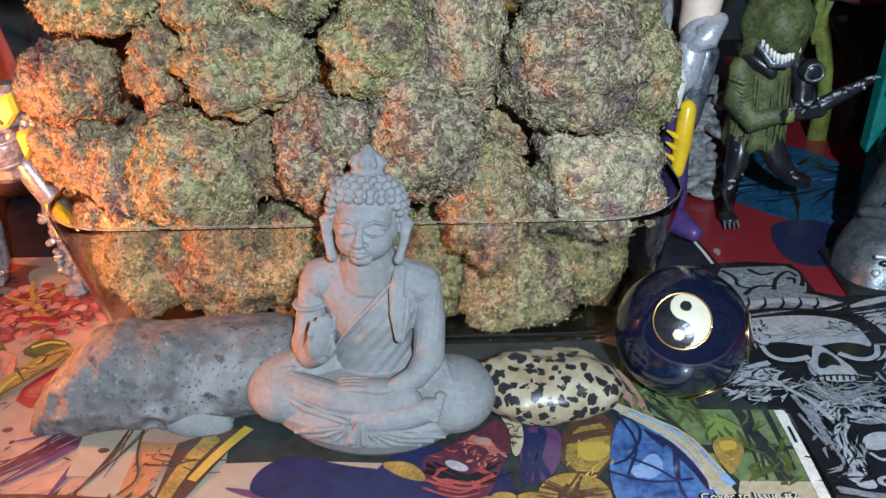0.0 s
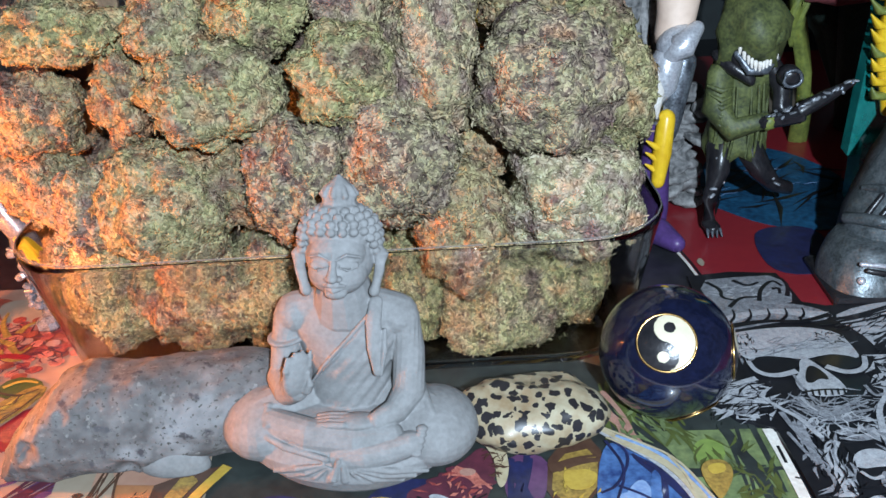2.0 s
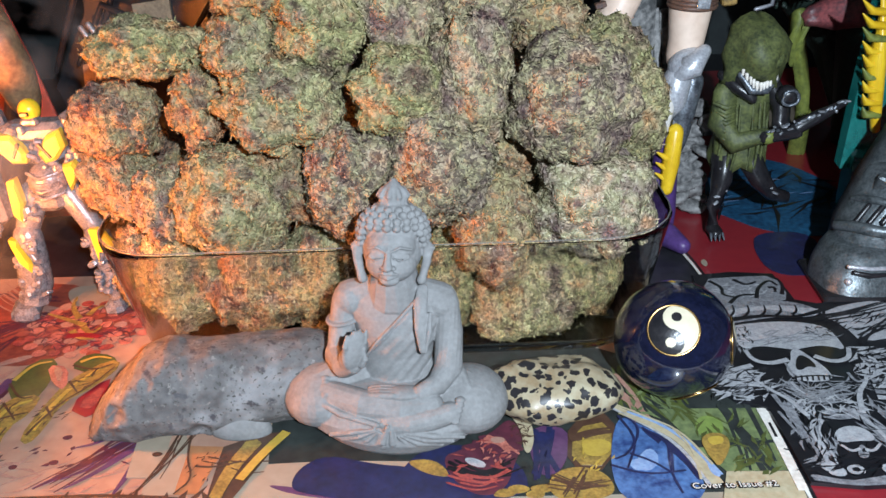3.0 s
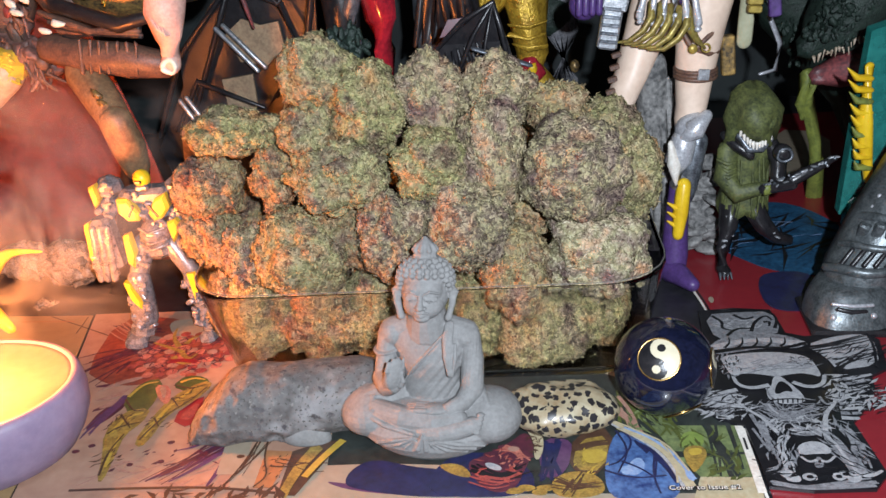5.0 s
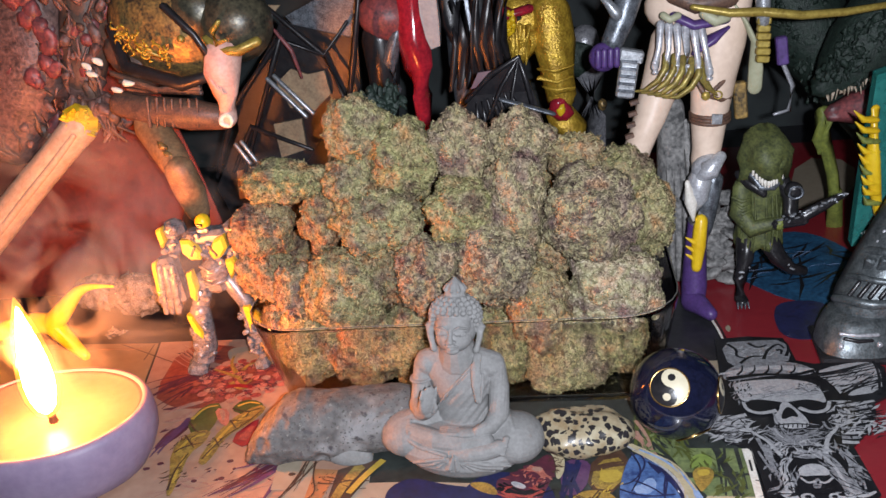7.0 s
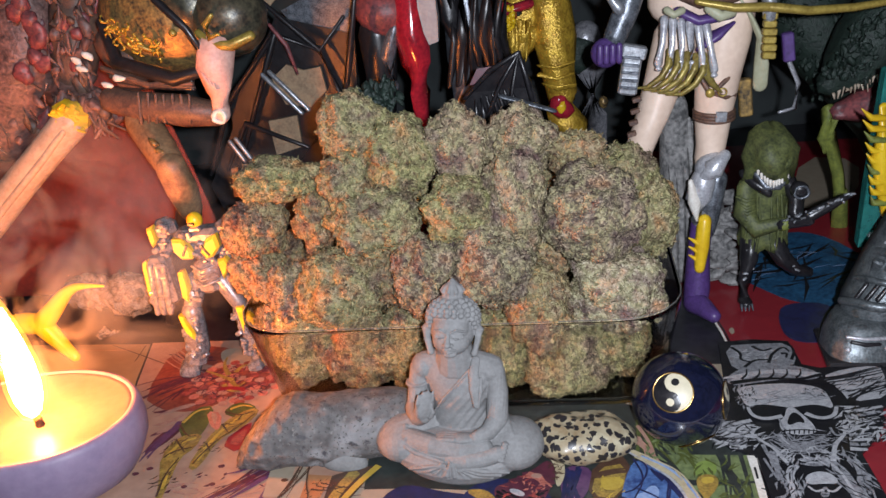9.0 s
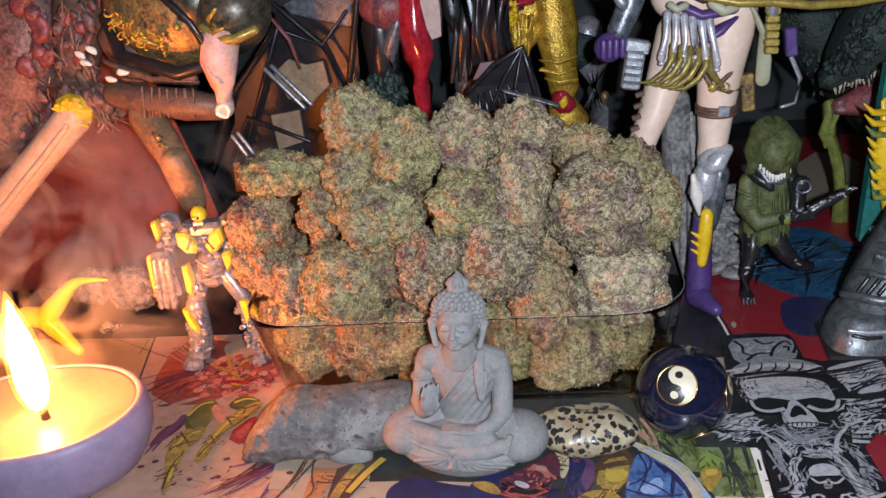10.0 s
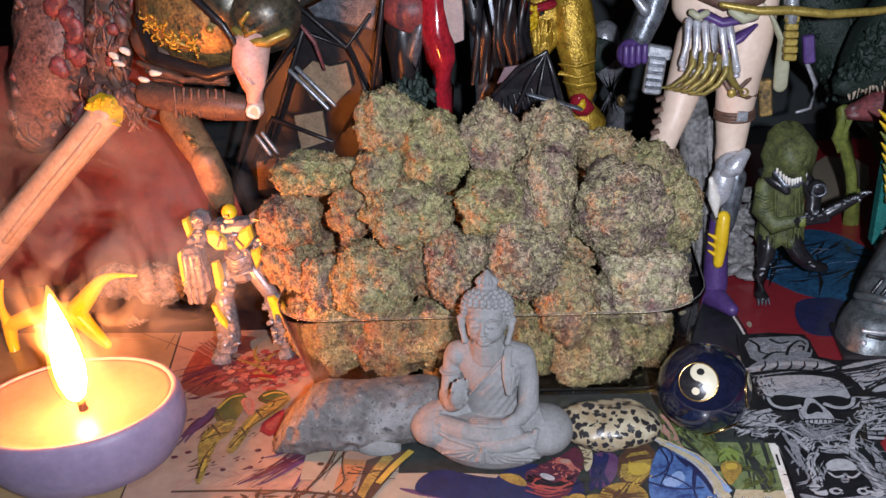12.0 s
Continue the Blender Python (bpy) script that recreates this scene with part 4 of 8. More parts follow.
ink("leafink", (0.094, 0.117, 0.031), (0.055, 0.062, 0.020), 160)
ink("limeink", (0.20, 0.25, 0.10), (0.07, 0.09, 0.045), 130)
ink("redink", (0.257, 0.020, 0.027), (0.211, 0.016, 0.023), 60)
ink("blackink", (0.014, 0.014, 0.017), (0.006, 0.006, 0.008), 100)
ink("greyink", (0.32, 0.325, 0.345), (0.07, 0.07, 0.08), 520)
ink("paleink", (0.47, 0.475, 0.49), (0.21, 0.21, 0.225), 560)
ink("creamink", (0.476, 0.418, 0.285), (0.343, 0.276, 0.162), 160)
ink("brownink", (0.094, 0.051, 0.031), (0.055, 0.027, 0.020), 160)
ink("greenblack", (0.039, 0.047, 0.043), (0.016, 0.017, 0.017), 70)


def blob(parent, key, pts, layer, name="ink_shape", smooth=2):
    """A flat patch of ink; its outline is rounded by cutting corners."""
    for _ in range(smooth):
        pts = [q for a, b in zip(pts, pts[1:] + pts[:1]) for q in ((a[0] * 0.75 + b[0] * 0.25, a[1] * 0.75 + b[1] * 0.25), (a[0] * 0.25 + b[0] * 0.75, a[1] * 0.25 + b[1] * 0.75))]
    LIFT[0] = (LIFT[0] + 1) % 40
    z = 0.00012 * layer + 0.0000025 * LIFT[0]
    return Shape().plate([(x, y, z - 0.0001) for x, y in pts], (0, 0, 0.0001), key).part(name, parent)


def strokes(parent, key, pts, widths, layer, name="ink_line"):
    """A tapering pen line through points."""
    pts = [Vector((*p, 0)) for p in pts]
    for _ in range(2):
        pts = [pts[0]] + [q for a, b in zip(pts, pts[1:]) for q in (a.lerp(b, 0.25), a.lerp(b, 0.75))] + [pts[-1]]
    n, left, right = len(pts), [], []
    for i, p in enumerate(pts):
        d = (pts[min(i + 1, n - 1)] - pts[max(i - 1, 0)]).normalized()
        w = widths[0] + (widths[1] - widths[0]) * i / (n - 1)
        s = Vector((-d.y, d.x, 0)) * w * 0.5
        left.append(p + s)
        right.append(p - s)
    LIFT[0] = (LIFT[0] + 1) % 40
    z = Vector((0, 0, 0.00012 * layer + 0.0000025 * LIFT[0]))
    return Shape().plate([tuple(q + z) for q in left + right[::-1]], (0, 0, 0.00008), key).part(name, parent)


def hatch(parent, key, c, r, angle, spread, length, width, count, layer, seed):
    """Many short pen strokes round a place, as one piece of stuff."""
    rng = random.Random(seed)
    s = Shape()
    z = 0.00012 * layer
    for _ in range(count):
        a, q = rng.uniform(0, 2 * math.pi), math.sqrt(rng.random())
        x, y = c[0] + r[0] * q * math.cos(a), c[1] + r[1] * q * math.sin(a)
        d = radians(angle + rng.gauss(0, spread))
        ln, w = length * rng.uniform(0.5, 1.3), width * rng.uniform(0.5, 1.4)
        dx, dy = math.cos(d) * ln / 2, math.sin(d) * ln / 2
        nx, ny = -math.sin(d) * w / 2, math.cos(d) * w / 2
        bend = rng.uniform(-0.15, 0.15) * ln
        mx, my = x - math.sin(d) * bend, y + math.cos(d) * bend
        z = 0.00012 * layer + rng.uniform(0, 0.00005)
        s.plate([(x - dx, y - dy, z), (mx + nx, my + ny, z), (x + dx, y + dy, z), (mx - nx, my - ny, z)], (0, 0, 0.00006), key)
    return tagged(s.part("hatching", parent), kind="stuff")


def page(name, outline, key, label, layer=0):
    z = 0.00012 * layer
    return Shape().plate([(x, y, z - 0.0005) for x, y in outline], (0, 0, 0.0005), key).thing(name, label, "printed page")


def bundle(parent, key, pts, widths, count, spread, layer, seed):
    """A sheaf of tapering lines that follow one path, as one piece of drawing."""
    rng = random.Random(seed)
    s = Shape()
    base = [Vector((*p, 0)) for p in pts]
    for _ in range(count):
        off = [Vector((rng.gauss(0, 1), rng.gauss(0, 1), 0)) * spread * 0.5 for _ in range(2)]
        line = [p + off[0].lerp(off[1], i / (len(base) - 1)) for i, p in enumerate(base)]
        for _ in range(2):
            line = [line[0]] + [q for a, b in zip(line, line[1:]) for q in (a.lerp(b, 0.25), a.lerp(b, 0.75))] + [line[-1]]
        n, left, right, k = len(line), [], [], rng.uniform(0.6, 1.3)
        for i, p in enumerate(line):
            d = (line[min(i + 1, n - 1)] - line[max(i - 1, 0)]).normalized()
            w = (widths[0] + (widths[1] - widths[0]) * i / (n - 1)) * k * (0.35 if i == 0 else 1.0)
            left.append(p + Vector((-d.y, d.x, 0)) * w * 0.5)
            right.append(p - Vector((-d.y, d.x, 0)) * w * 0.5)
        z = Vector((0, 0, 0.00012 * layer + rng.uniform(0, 0.00003)))
        s.plate([tuple(q + z) for q in left + right[::-1]], (0, 0, 0.00005), key)
    return tagged(s.part("hatching", parent), kind="stuff")


def daub(parent, key, c, r, layer, seed=0, name="ink_shape"):
    """A small uneven round spot of ink."""
    rng = random.Random(seed)
    pts = [(c[0] + r[0] * rng.uniform(0.8, 1.15) * math.cos(a), c[1] + r[1] * rng.uniform(0.8, 1.15) * math.sin(a)) for a in (0, 0.9, 1.8, 2.7, 3.6, 4.5, 5.4)]
    return blob(parent, key, pts, layer, name, 1)


ink("petalpale", (0.42, 0.25, 0.19), (0.27, 0.13, 0.10), 420)
ink("leaflight", (0.210, 0.285, 0.067), (0.133, 0.190, 0.048), 120)
page_left = page("printed_page", [(-0.45, -0.008), (-0.150, -0.008), (-0.1635, 0.060), (-0.183, 0.137), (-0.45, 0.150)], "ochrepaper", "cream printed page with thin lines under the candle")
strokes(page_left, "brownink", [(-0.2052, 0.1372), (-0.1854, 0.1266), (-0.1643, 0.1148)], (0.0006, 0.0005), 1)
strokes(page_left, "brownink", [(-0.1848, 0.1356), (-0.1833, 0.1189)], (0.0005, 0.0005), 1)
strokes(page_left, "orange", [(-0.40, 0.138), (-0.30, 0.137), (-0.19, 0.131)], (0.0006, 0.0006), 1)
page_mid = page("printed_page", [(-0.149, -0.008), (-0.0565, -0.008), (-0.047, 0.016), (-0.040, 0.040), (-0.040, 0.137), (-0.182, 0.138), (-0.1625, 0.060)], "rosepaper", "comic page with a red flower, green armour and purple spikes", 1)
ink("redwash", (0.33, 0.085, 0.050), (0.15, 0.030, 0.024), 110)
blob(page_mid, "redwash", [(-0.1671, 0.1316), (-0.1427, 0.1328), (-0.1243, 0.1226), (-0.1052, 0.1057), (-0.1016, 0.0880), (-0.1177, 0.0916), (-0.1239, 0.0724), (-0.1404, 0.0708), (-0.1508, 0.0746), (-0.1625, 0.0838)], 2, smooth=1)
bundle(page_mid, "maroonink", [(-0.1321, 0.1047), (-0.1478, 0.0980), (-0.1599, 0.0841)], (0.0018, 0.0005), 18, 0.01, 3, 31)
bundle(page_mid, "petalpale", [(-0.1346, 0.1074), (-0.1488, 0.1108), (-0.1644, 0.1252)], (0.0012, 0.0004), 10, 0.008, 4, 32)
bundle(page_mid, "maroonink", [(-0.1416, 0.1183), (-0.1506, 0.1189), (-0.1633, 0.1279)], (0.0014, 0.0004), 10, 0.006, 3, 33)
blob(page_mid, "paper", [(-0.1387, 0.1222), (-0.1368, 0.1290), (-0.1245, 0.1276), (-0.1175, 0.1195), (-0.1183, 0.1052), (-0.1269, 0.1057)], 4, smooth=2)
blob(page_mid, "petalpale", [(-0.1506, 0.0654), (-0.1426, 0.0742), (-0.1329, 0.0783), (-0.1329, 0.0750), (-0.1452, 0.0695)], 5, smooth=1)
blob(page_mid, "petalpale", [(-0.1441, 0.0526), (-0.1384, 0.0601), (-0.1339, 0.0647), (-0.1349, 0.0564)], 5, smooth=1)
blob(page_mid, "petalpale", [(-0.1491, 0.0594), (-0.1411, 0.0633), (-0.1344, 0.0706), (-0.1374, 0.0606)], 5, smooth=1)
blob(page_mid, "maroonink", [(-0.1425, 0.0370), (-0.1409, 0.0540), (-0.1326, 0.0647), (-0.1314, 0.0557), (-0.1356, 0.0449)], 4, smooth=1)
blob(page_mid, "maroonink", [(-0.1460, 0.0511), (-0.1393, 0.0590), (-0.1396, 0.0539)], 4, smooth=1)
blob(page_mid, "maroonink", [(-0.1535, 0.0703), (-0.1441, 0.0732), (-0.1440, 0.0699)], 4, smooth=1)
bundle(page_mid, "violet", [(-0.1319, 0.0630), (-0.1369, 0.0508), (-0.1410, 0.0377)], (0.0016, 0.0004), 8, 0.004, 5, 35)
for k in range(70):
    a, q = k * 2.399, 0.00195 * math.sqrt(k)
    daub(page_mid, ("petal", "flower", "petal", "petalpale", "flower", "redwash")[k % 6], (-0.1208 + q * math.cos(a) * 1.45, 0.0946 + q * math.sin(a) * 1.25), (0.0027, 0.0024), 6 + k % 4, k, "petal")
hatch(page_mid, "maroonink", (-0.1208, 0.0946), (0.022, 0.017), 10, 60, 0.005, 0.0006, 130, 11, 305)
strokes(page_mid, "goldink", [(-0.1211, 0.0954), (-0.1307, 0.1008), (-0.1386, 0.1050)], (0.0028, 0.0006), 12)
strokes(page_mid, "goldink", [(-0.1250, 0.1005), (-0.1312, 0.1098), (-0.1320, 0.1177)], (0.0028, 0.0006), 12)
strokes(page_mid, "goldink", [(-0.1224, 0.1029), (-0.1211, 0.1092), (-0.1158, 0.1102)], (0.0028, 0.0006), 12)
strokes(page_mid, "goldink", [(-0.1213, 0.0942), (-0.1166, 0.0887), (-0.1144, 0.0938)], (0.0028, 0.0006), 12)
strokes(page_mid, "goldink", [(-0.1246, 0.0919), (-0.1196, 0.0858), (-0.1142, 0.0855)], (0.0028, 0.0006), 12)
strokes(page_mid, "redink", [(-0.1251, 0.0877), (-0.1187, 0.0888), (-0.1119, 0.0866)], (0.0034, 0.0022), 12)
blob(page_mid, "leafink", [(-0.1338, 0.0576), (-0.1304, 0.0727), (-0.122, 0.0736), (-0.1193, 0.0583), (-0.1204, 0.0483), (-0.1267, 0.0474)], 12, smooth=1)
blob(page_mid, "leafink", [(-0.1165, 0.0675), (-0.1129, 0.0762), (-0.1034, 0.0742), (-0.0993, 0.0676), (-0.1078, 0.0632)], 12, smooth=1)
blob(page_mid, "goldink", [(-0.1318, 0.0348), (-0.1306, 0.0494), (-0.119, 0.0524), (-0.1188, 0.0417), (-0.1229, 0.0346), (-0.121, 0.0199), (-0.1193, 0.0064), (-0.1217, 0.0064), (-0.1256, 0.02)], 13, smooth=1)
blob(page_mid, "goldink", [(-0.1172, 0.0286), (-0.1163, 0.0444), (-0.1136, 0.0595), (-0.1036, 0.0715), (-0.098, 0.0683), (-0.1028, 0.0555), (-0.1107, 0.047), (-0.1112, 0.0325), (-0.1131, 0.0255)], 13, smooth=1)
blob(page_mid, "petal", [(-0.1246, 0.0691), (-0.1163, 0.0677), (-0.1121, 0.0530), (-0.1181, 0.0573)], 13, smooth=1)
blob(page_mid, "petalpale", [(-0.1222, 0.0679), (-0.1179, 0.0667), (-0.1154, 0.0562)], 14, smooth=1)
blob(page_mid, "redink", [(-0.1095, 0.0452), (-0.1004, 0.063), (-0.0987, 0.0529), (-0.0982, 0.0378)], 6, smooth=1)
blob(page_mid, "flower", [(-0.1064, 0.0453), (-0.1004, 0.0586), (-0.0991, 0.0434)], 7, smooth=1)
strokes(page_mid, "yellowink", [(-0.1319, 0.0598), (-0.1293, 0.0693), (-0.1233, 0.0708)], (0.0018, 0.0006), 15)
strokes(page_mid, "yellowink", [(-0.1132, 0.0698), (-0.1086, 0.0733), (-0.1031, 0.0715)], (0.0016, 0.0006), 15)
strokes(page_mid, "yellowink", [(-0.1289, 0.0352), (-0.1269, 0.0450), (-0.1209, 0.0483)], (0.002, 0.0008), 15)
strokes(page_mid, "yellowink", [(-0.1219, 0.0141), (-0.1234, 0.0226), (-0.1240, 0.0323)], (0.0018, 0.0008), 15)
strokes(page_mid, "yellowink", [(-0.1144, 0.0321), (-0.1136, 0.0423), (-0.1110, 0.0550), (-0.1048, 0.0662)], (0.0022, 0.001), 15)
strokes(page_mid, "brownink", [(-0.1323, 0.0578), (-0.1254, 0.0489), (-0.1215, 0.0499)], (0.001, 0.0005), 16)
strokes(page_mid, "brownink", [(-0.1299, 0.0343), (-0.1274, 0.0389), (-0.1193, 0.0415)], (0.001, 0.0005), 16)
strokes(page_mid, "brownink", [(-0.1220, 0.0092), (-0.1245, 0.0226), (-0.1230, 0.0341)], (0.001, 0.0005), 16)
strokes(page_mid, "brownink", [(-0.1152, 0.0298), (-0.1143, 0.0349), (-0.1105, 0.0471), (-0.1042, 0.0554), (-0.1002, 0.0660)], (0.001, 0.0005), 16)
strokes(page_mid, "brownink", [(-0.1149, 0.0443), (-0.1109, 0.0385)], (0.001, 0.0005), 16)
strokes(page_mid, "brownink", [(-0.1127, 0.0581), (-0.1079, 0.0519)], (0.001, 0.0005), 16)
strokes(page_mid, "brownink", [(-0.1150, 0.0677), (-0.1067, 0.0642), (-0.1013, 0.0678)], (0.001, 0.0005), 16)
strokes(page_mid, "brownink", [(-0.1297, 0.0470), (-0.1221, 0.0378)], (0.001, 0.0005), 16)
hatch(page_mid, "brownink", (-0.1291, 0.0427), (0.006, 0.006), 55, 25, 0.004, 0.0006, 14, 16, 165)
hatch(page_mid, "brownink", (-0.1074, 0.0590), (0.006, 0.006), 55, 25, 0.004, 0.0006, 14, 16, 390)
hatch(page_mid, "brownink", (-0.1116, 0.0404), (0.006, 0.006), 55, 25, 0.004, 0.0006, 14, 16, 300)
hatch(page_mid, "brownink", (-0.1230, 0.0191), (0.006, 0.006), 55, 25, 0.004, 0.0006, 14, 16, 130)
daub(page_mid, "maroonink", (-0.1339, 0.0289), (0.0016, 0.0011), 4, 75)
daub(page_mid, "maroonink", (-0.1029, 0.0301), (0.0016, 0.0011), 4, 340)
daub(page_mid, "maroonink", (-0.1026, 0.0185), (0.0016, 0.0011), 4, 305)
daub(page_mid, "maroonink", (-0.1140, 0.0170), (0.0016, 0.0011), 4, 200)
daub(page_mid, "maroonink", (-0.1389, 0.0255), (0.0016, 0.0011), 4, 20)
strokes(page_mid, "violet", [(-0.0805, 0.0301), (-0.0922, 0.0171), (-0.1043, 0.0072)], (0.0046, 0.0003), 4)
strokes(page_mid, "violet", [(-0.0796, 0.0259), (-0.0885, 0.0167), (-0.0978, 0.0106)], (0.003, 0.0003), 4)
strokes(page_mid, "violet", [(-0.081, 0.0232), (-0.0879, 0.0137), (-0.0954, 0.0067)], (0.003, 0.0003), 4)
strokes(page_mid, "violet", [(-0.088, 0.0311), (-0.0929, 0.0265), (-0.0989, 0.0247)], (0.0022, 0.0003), 4)
strokes(page_mid, "violet", [(-0.0773, 0.0285), (-0.0785, 0.014), (-0.0807, 0.0028)], (0.004, 0.0003), 4)
bundle(page_mid, "maroonink", [(-0.0805, 0.0286), (-0.0913, 0.0185), (-0.1016, 0.0093)], (0.0012, 0.0003), 10, 0.006, 5, 40)
hatch(page_mid, "maroonink", (-0.1026, 0.0202), (0.028, 0.010), 30, 25, 0.003, 0.0012, 18, 4, 5)
hatch(page_mid, "petalpale", (-0.099, 0.0107), (0.030, 0.010), 20, 20, 0.014, 0.0012, 22, 3, 6)
blob(page_mid, "paper", [(-0.0814, 0.0329), (-0.0711, 0.0315), (-0.0696, 0.0103), (-0.079, 0.0104)], 5, smooth=0)
blob(page_mid, "orange", [(-0.0697, 0.0242), (-0.0535, 0.0227), (-0.0569, 0.0026), (-0.0685, 0.0027)], 6, smooth=0)
blob(page_mid, "paper", [(-0.0737, 0.0168), (-0.0669, 0.0298), (-0.064, 0.0229), (-0.0634, 0.0027), (-0.0724, 0.0027)], 6, smooth=0)
bundle(page_mid, "brownink", [(-0.0659, 0.0298), (-0.0689, 0.0182), (-0.0738, 0.0072)], (0.0006, 0.0004), 7, 0.006, 8, 41)
strokes(page_mid, "brownink", [(-0.0652, 0.0333), (-0.0637, 0.0181), (-0.0595, 0.0088), (-0.0634, 0.0027)], (0.0008, 0.0005), 8)
daub(page_mid, "brownink", (-0.0728, 0.0201), (0.0016, 0.0011), 8, 0)
hatch(page_mid, "brownink", (-0.0576, 0.0147), (0.006, 0.008), 70, 20, 0.0022, 0.0004, 24, 8, 7)
blob(page_mid, "brownink", [(-0.054, 0.0227), (-0.0443, 0.0278), (-0.036, 0.0292), (-0.0475, -0.0018), (-0.0539, -0.0011)], 6, smooth=0)
bundle(page_mid, "goldink", [(-0.0456, 0.0252), (-0.05, 0.0132), (-0.052, -0.0004)], (0.0030, 0.0020), 5, 0.0035, 7, 42)
bundle(page_mid, "brownink", [(-0.052, 0.0165), (-0.0481, 0.0139), (-0.0444, 0.0146)], (0.0006, 0.0005), 6, 0.01, 8, 43)
strokes(page_mid, "yellowink", [(-0.0361, 0.0284), (-0.0421, 0.0178), (-0.0462, 0.0076)], (0.0030, 0.0026), 9)
strokes(page_mid, "brownink", [(-0.1302, 0.0022), (-0.1043, 0.003), (-0.0765, 0.0028), (-0.0544, -0.0007)], (0.0012, 0.0012), 9)
hatch(page_mid, "brownink", (-0.0775, -0.0006), (0.030, 0.004), 60, 40, 0.008, 0.0016, 30, 8, 8)
page_right = page("printed_page", [(-0.056, -0.008), (0.1065, -0.008), (0.1085, 0.034), (0.1085, 0.100), (-0.0395, 0.100), (-0.0395, 0.041), (-0.0465, 0.0165)], "paper", "comic cover page with blue armour and a caption line", 2)
blob(page_right, "greenblack", [(-0.0415, 0.0347), (-0.0394, 0.0148), (-0.0197, 0.0153), (0.0089, 0.0134), (0.0216, -0.0019), (0.0857, -0.0029), (0.0894, 0.0045), (0.1059, 0.004), (0.1095, 0.0411), (0.063, 0.07), (-0.0461, 0.0748)], 3, smooth=0)
# navy print, drawn larger to take in the shade at the statue's base
blob(page_right, "navyink", [(-0.0025, 0.0013), (-0.0018, 0.0094), (0.0062, 0.0203), (0.0209, 0.0198), (0.0336, 0.0106), (0.034, -0.0035), (0.0046, -0.0038)], 5)
blob(page_right, "goldink", [(-0.0006, 0.0139), (0.0088, 0.0141), (0.0136, 0.0056), (0.0055, 0.008)], 6)
blob(page_right, "maroonink", [(0.0099, 0.0148), (0.0167, 0.0179), (0.0253, 0.0252), (0.0318, 0.0329), (0.0347, 0.0211), (0.0308, 0.0107), (0.0281, 0.0009), (0.0216, -0.0025), (0.0146, 0.0026)], 6)
bundle(page_right, "maroonink", [(0.0215, 0.0213), (0.0265, 0.0227), (0.031, 0.018)], (0.0024, 0.0010), 9, 0.005, 7, 46)
bundle(page_right, "petal", [(0.0246, 0.022), (0.0275, 0.0212), (0.0298, 0.0162)], (0.0014, 0.0006), 6, 0.003, 8, 47)
bundle(page_right, "blackink", [(0.0133, 0.0103), (0.0212, 0.0055), (0.0289, 0.0101)], (0.0012, 0.0006), 9, 0.005, 8, 48)
bundle(page_right, "flower", [(0.0136, 0.0056), (0.0214, 0.0026), (0.0271, 0.0055)], (0.0010, 0.0006), 7, 0.004, 9, 49)
blob(page_right, "paleink", [(0.0165, 0.0133), (0.0193, 0.0136), (0.0231, 0.0108), (0.0221, 0.0088), (0.018, 0.0106)], 10)
daub(page_right, "petalpale", (0.0268, 0.0212), (0.0022, 0.0016), 9, 0)
blob(page_right, "creamink", [(0.0287, 0.0404), (0.0333, 0.0379), (0.0372, 0.0302), (0.0377, 0.0214), (0.0356, 0.0144), (0.0339, 0.0158), (0.0342, 0.0251), (0.0314, 0.0326)], 9)
hatch(page_right, "brownink", (0.0342, 0.0262), (0.003, 0.008), 20, 40, 0.003, 0.0005, 24, 10, 401)
hatch(page_right, "flower", (0.0241, 0.0125), (0.011, 0.010), 30, 50, 0.004, 0.0012, 16, 9, 402)
hatch(page_right, "petal", (0.0252, 0.016), (0.007, 0.005), 40, 40, 0.0026, 0.0009, 14, 11, 404)
hatch(page_right, "yellowink", (0.0517, 0.0145), (0.008, 0.010), 60, 20, 0.003, 0.0006, 14, 10, 408)
hatch(page_right, "leafink", (0.0951, 0.0224), (0.012, 0.010), 80, 40, 0.006, 0.0010, 30, 8, 411)
hatch(page_right, "limeink", (0.0744, 0.0356), (0.008, 0.008), 110, 30, 0.006, 0.0012, 22, 8, 412)
blob(page_right, "violet", [(0.035, 0.0276), (0.0491, 0.0273), (0.0452, 0.0082), (0.0367, 0.0037)], 5)
bundle(page_right, "navyink", [(0.0405, 0.026), (0.0394, 0.0161), (0.0375, 0.0054)], (0.0026, 0.0010), 6, 0.006, 6, 50)
blob(page_right, "brownink", [(0.0487, 0.0306), (0.0634, 0.034), (0.058, 0.0068), (0.0452, 0.0076)], 5, smooth=1)
blob(page_right, "goldink", [(0.0495, 0.0258), (0.0615, 0.0289), (0.0577, 0.0087), (0.0467, 0.0095)], 6, smooth=1)
bundle(page_right, "brownink", [(0.0485, 0.0208), (0.0543, 0.0232), (0.0612, 0.0238)], (0.0020, 0.0008), 5, 0.002, 7, 51)
blob(page_right, "yellowink", [(0.0518, 0.0183), (0.0562, 0.0207), (0.0594, 0.0182), (0.0579, 0.0134), (0.0531, 0.0135)], 8)
blob(page_right, "goldink", [(0.039, 0.0024), (0.0434, 0.0076), (0.05, 0.0085), (0.056, 0.0052), (0.0575, -0.0028), (0.0496, -0.0055), (0.0404, -0.0042)], 8)
bundle(page_right, "brownink", [(0.0404, 0.0037), (0.0469, 0.0008), (0.0553, 0.0023)], (0.0008, 0.0004), 8, 0.004, 9, 52)
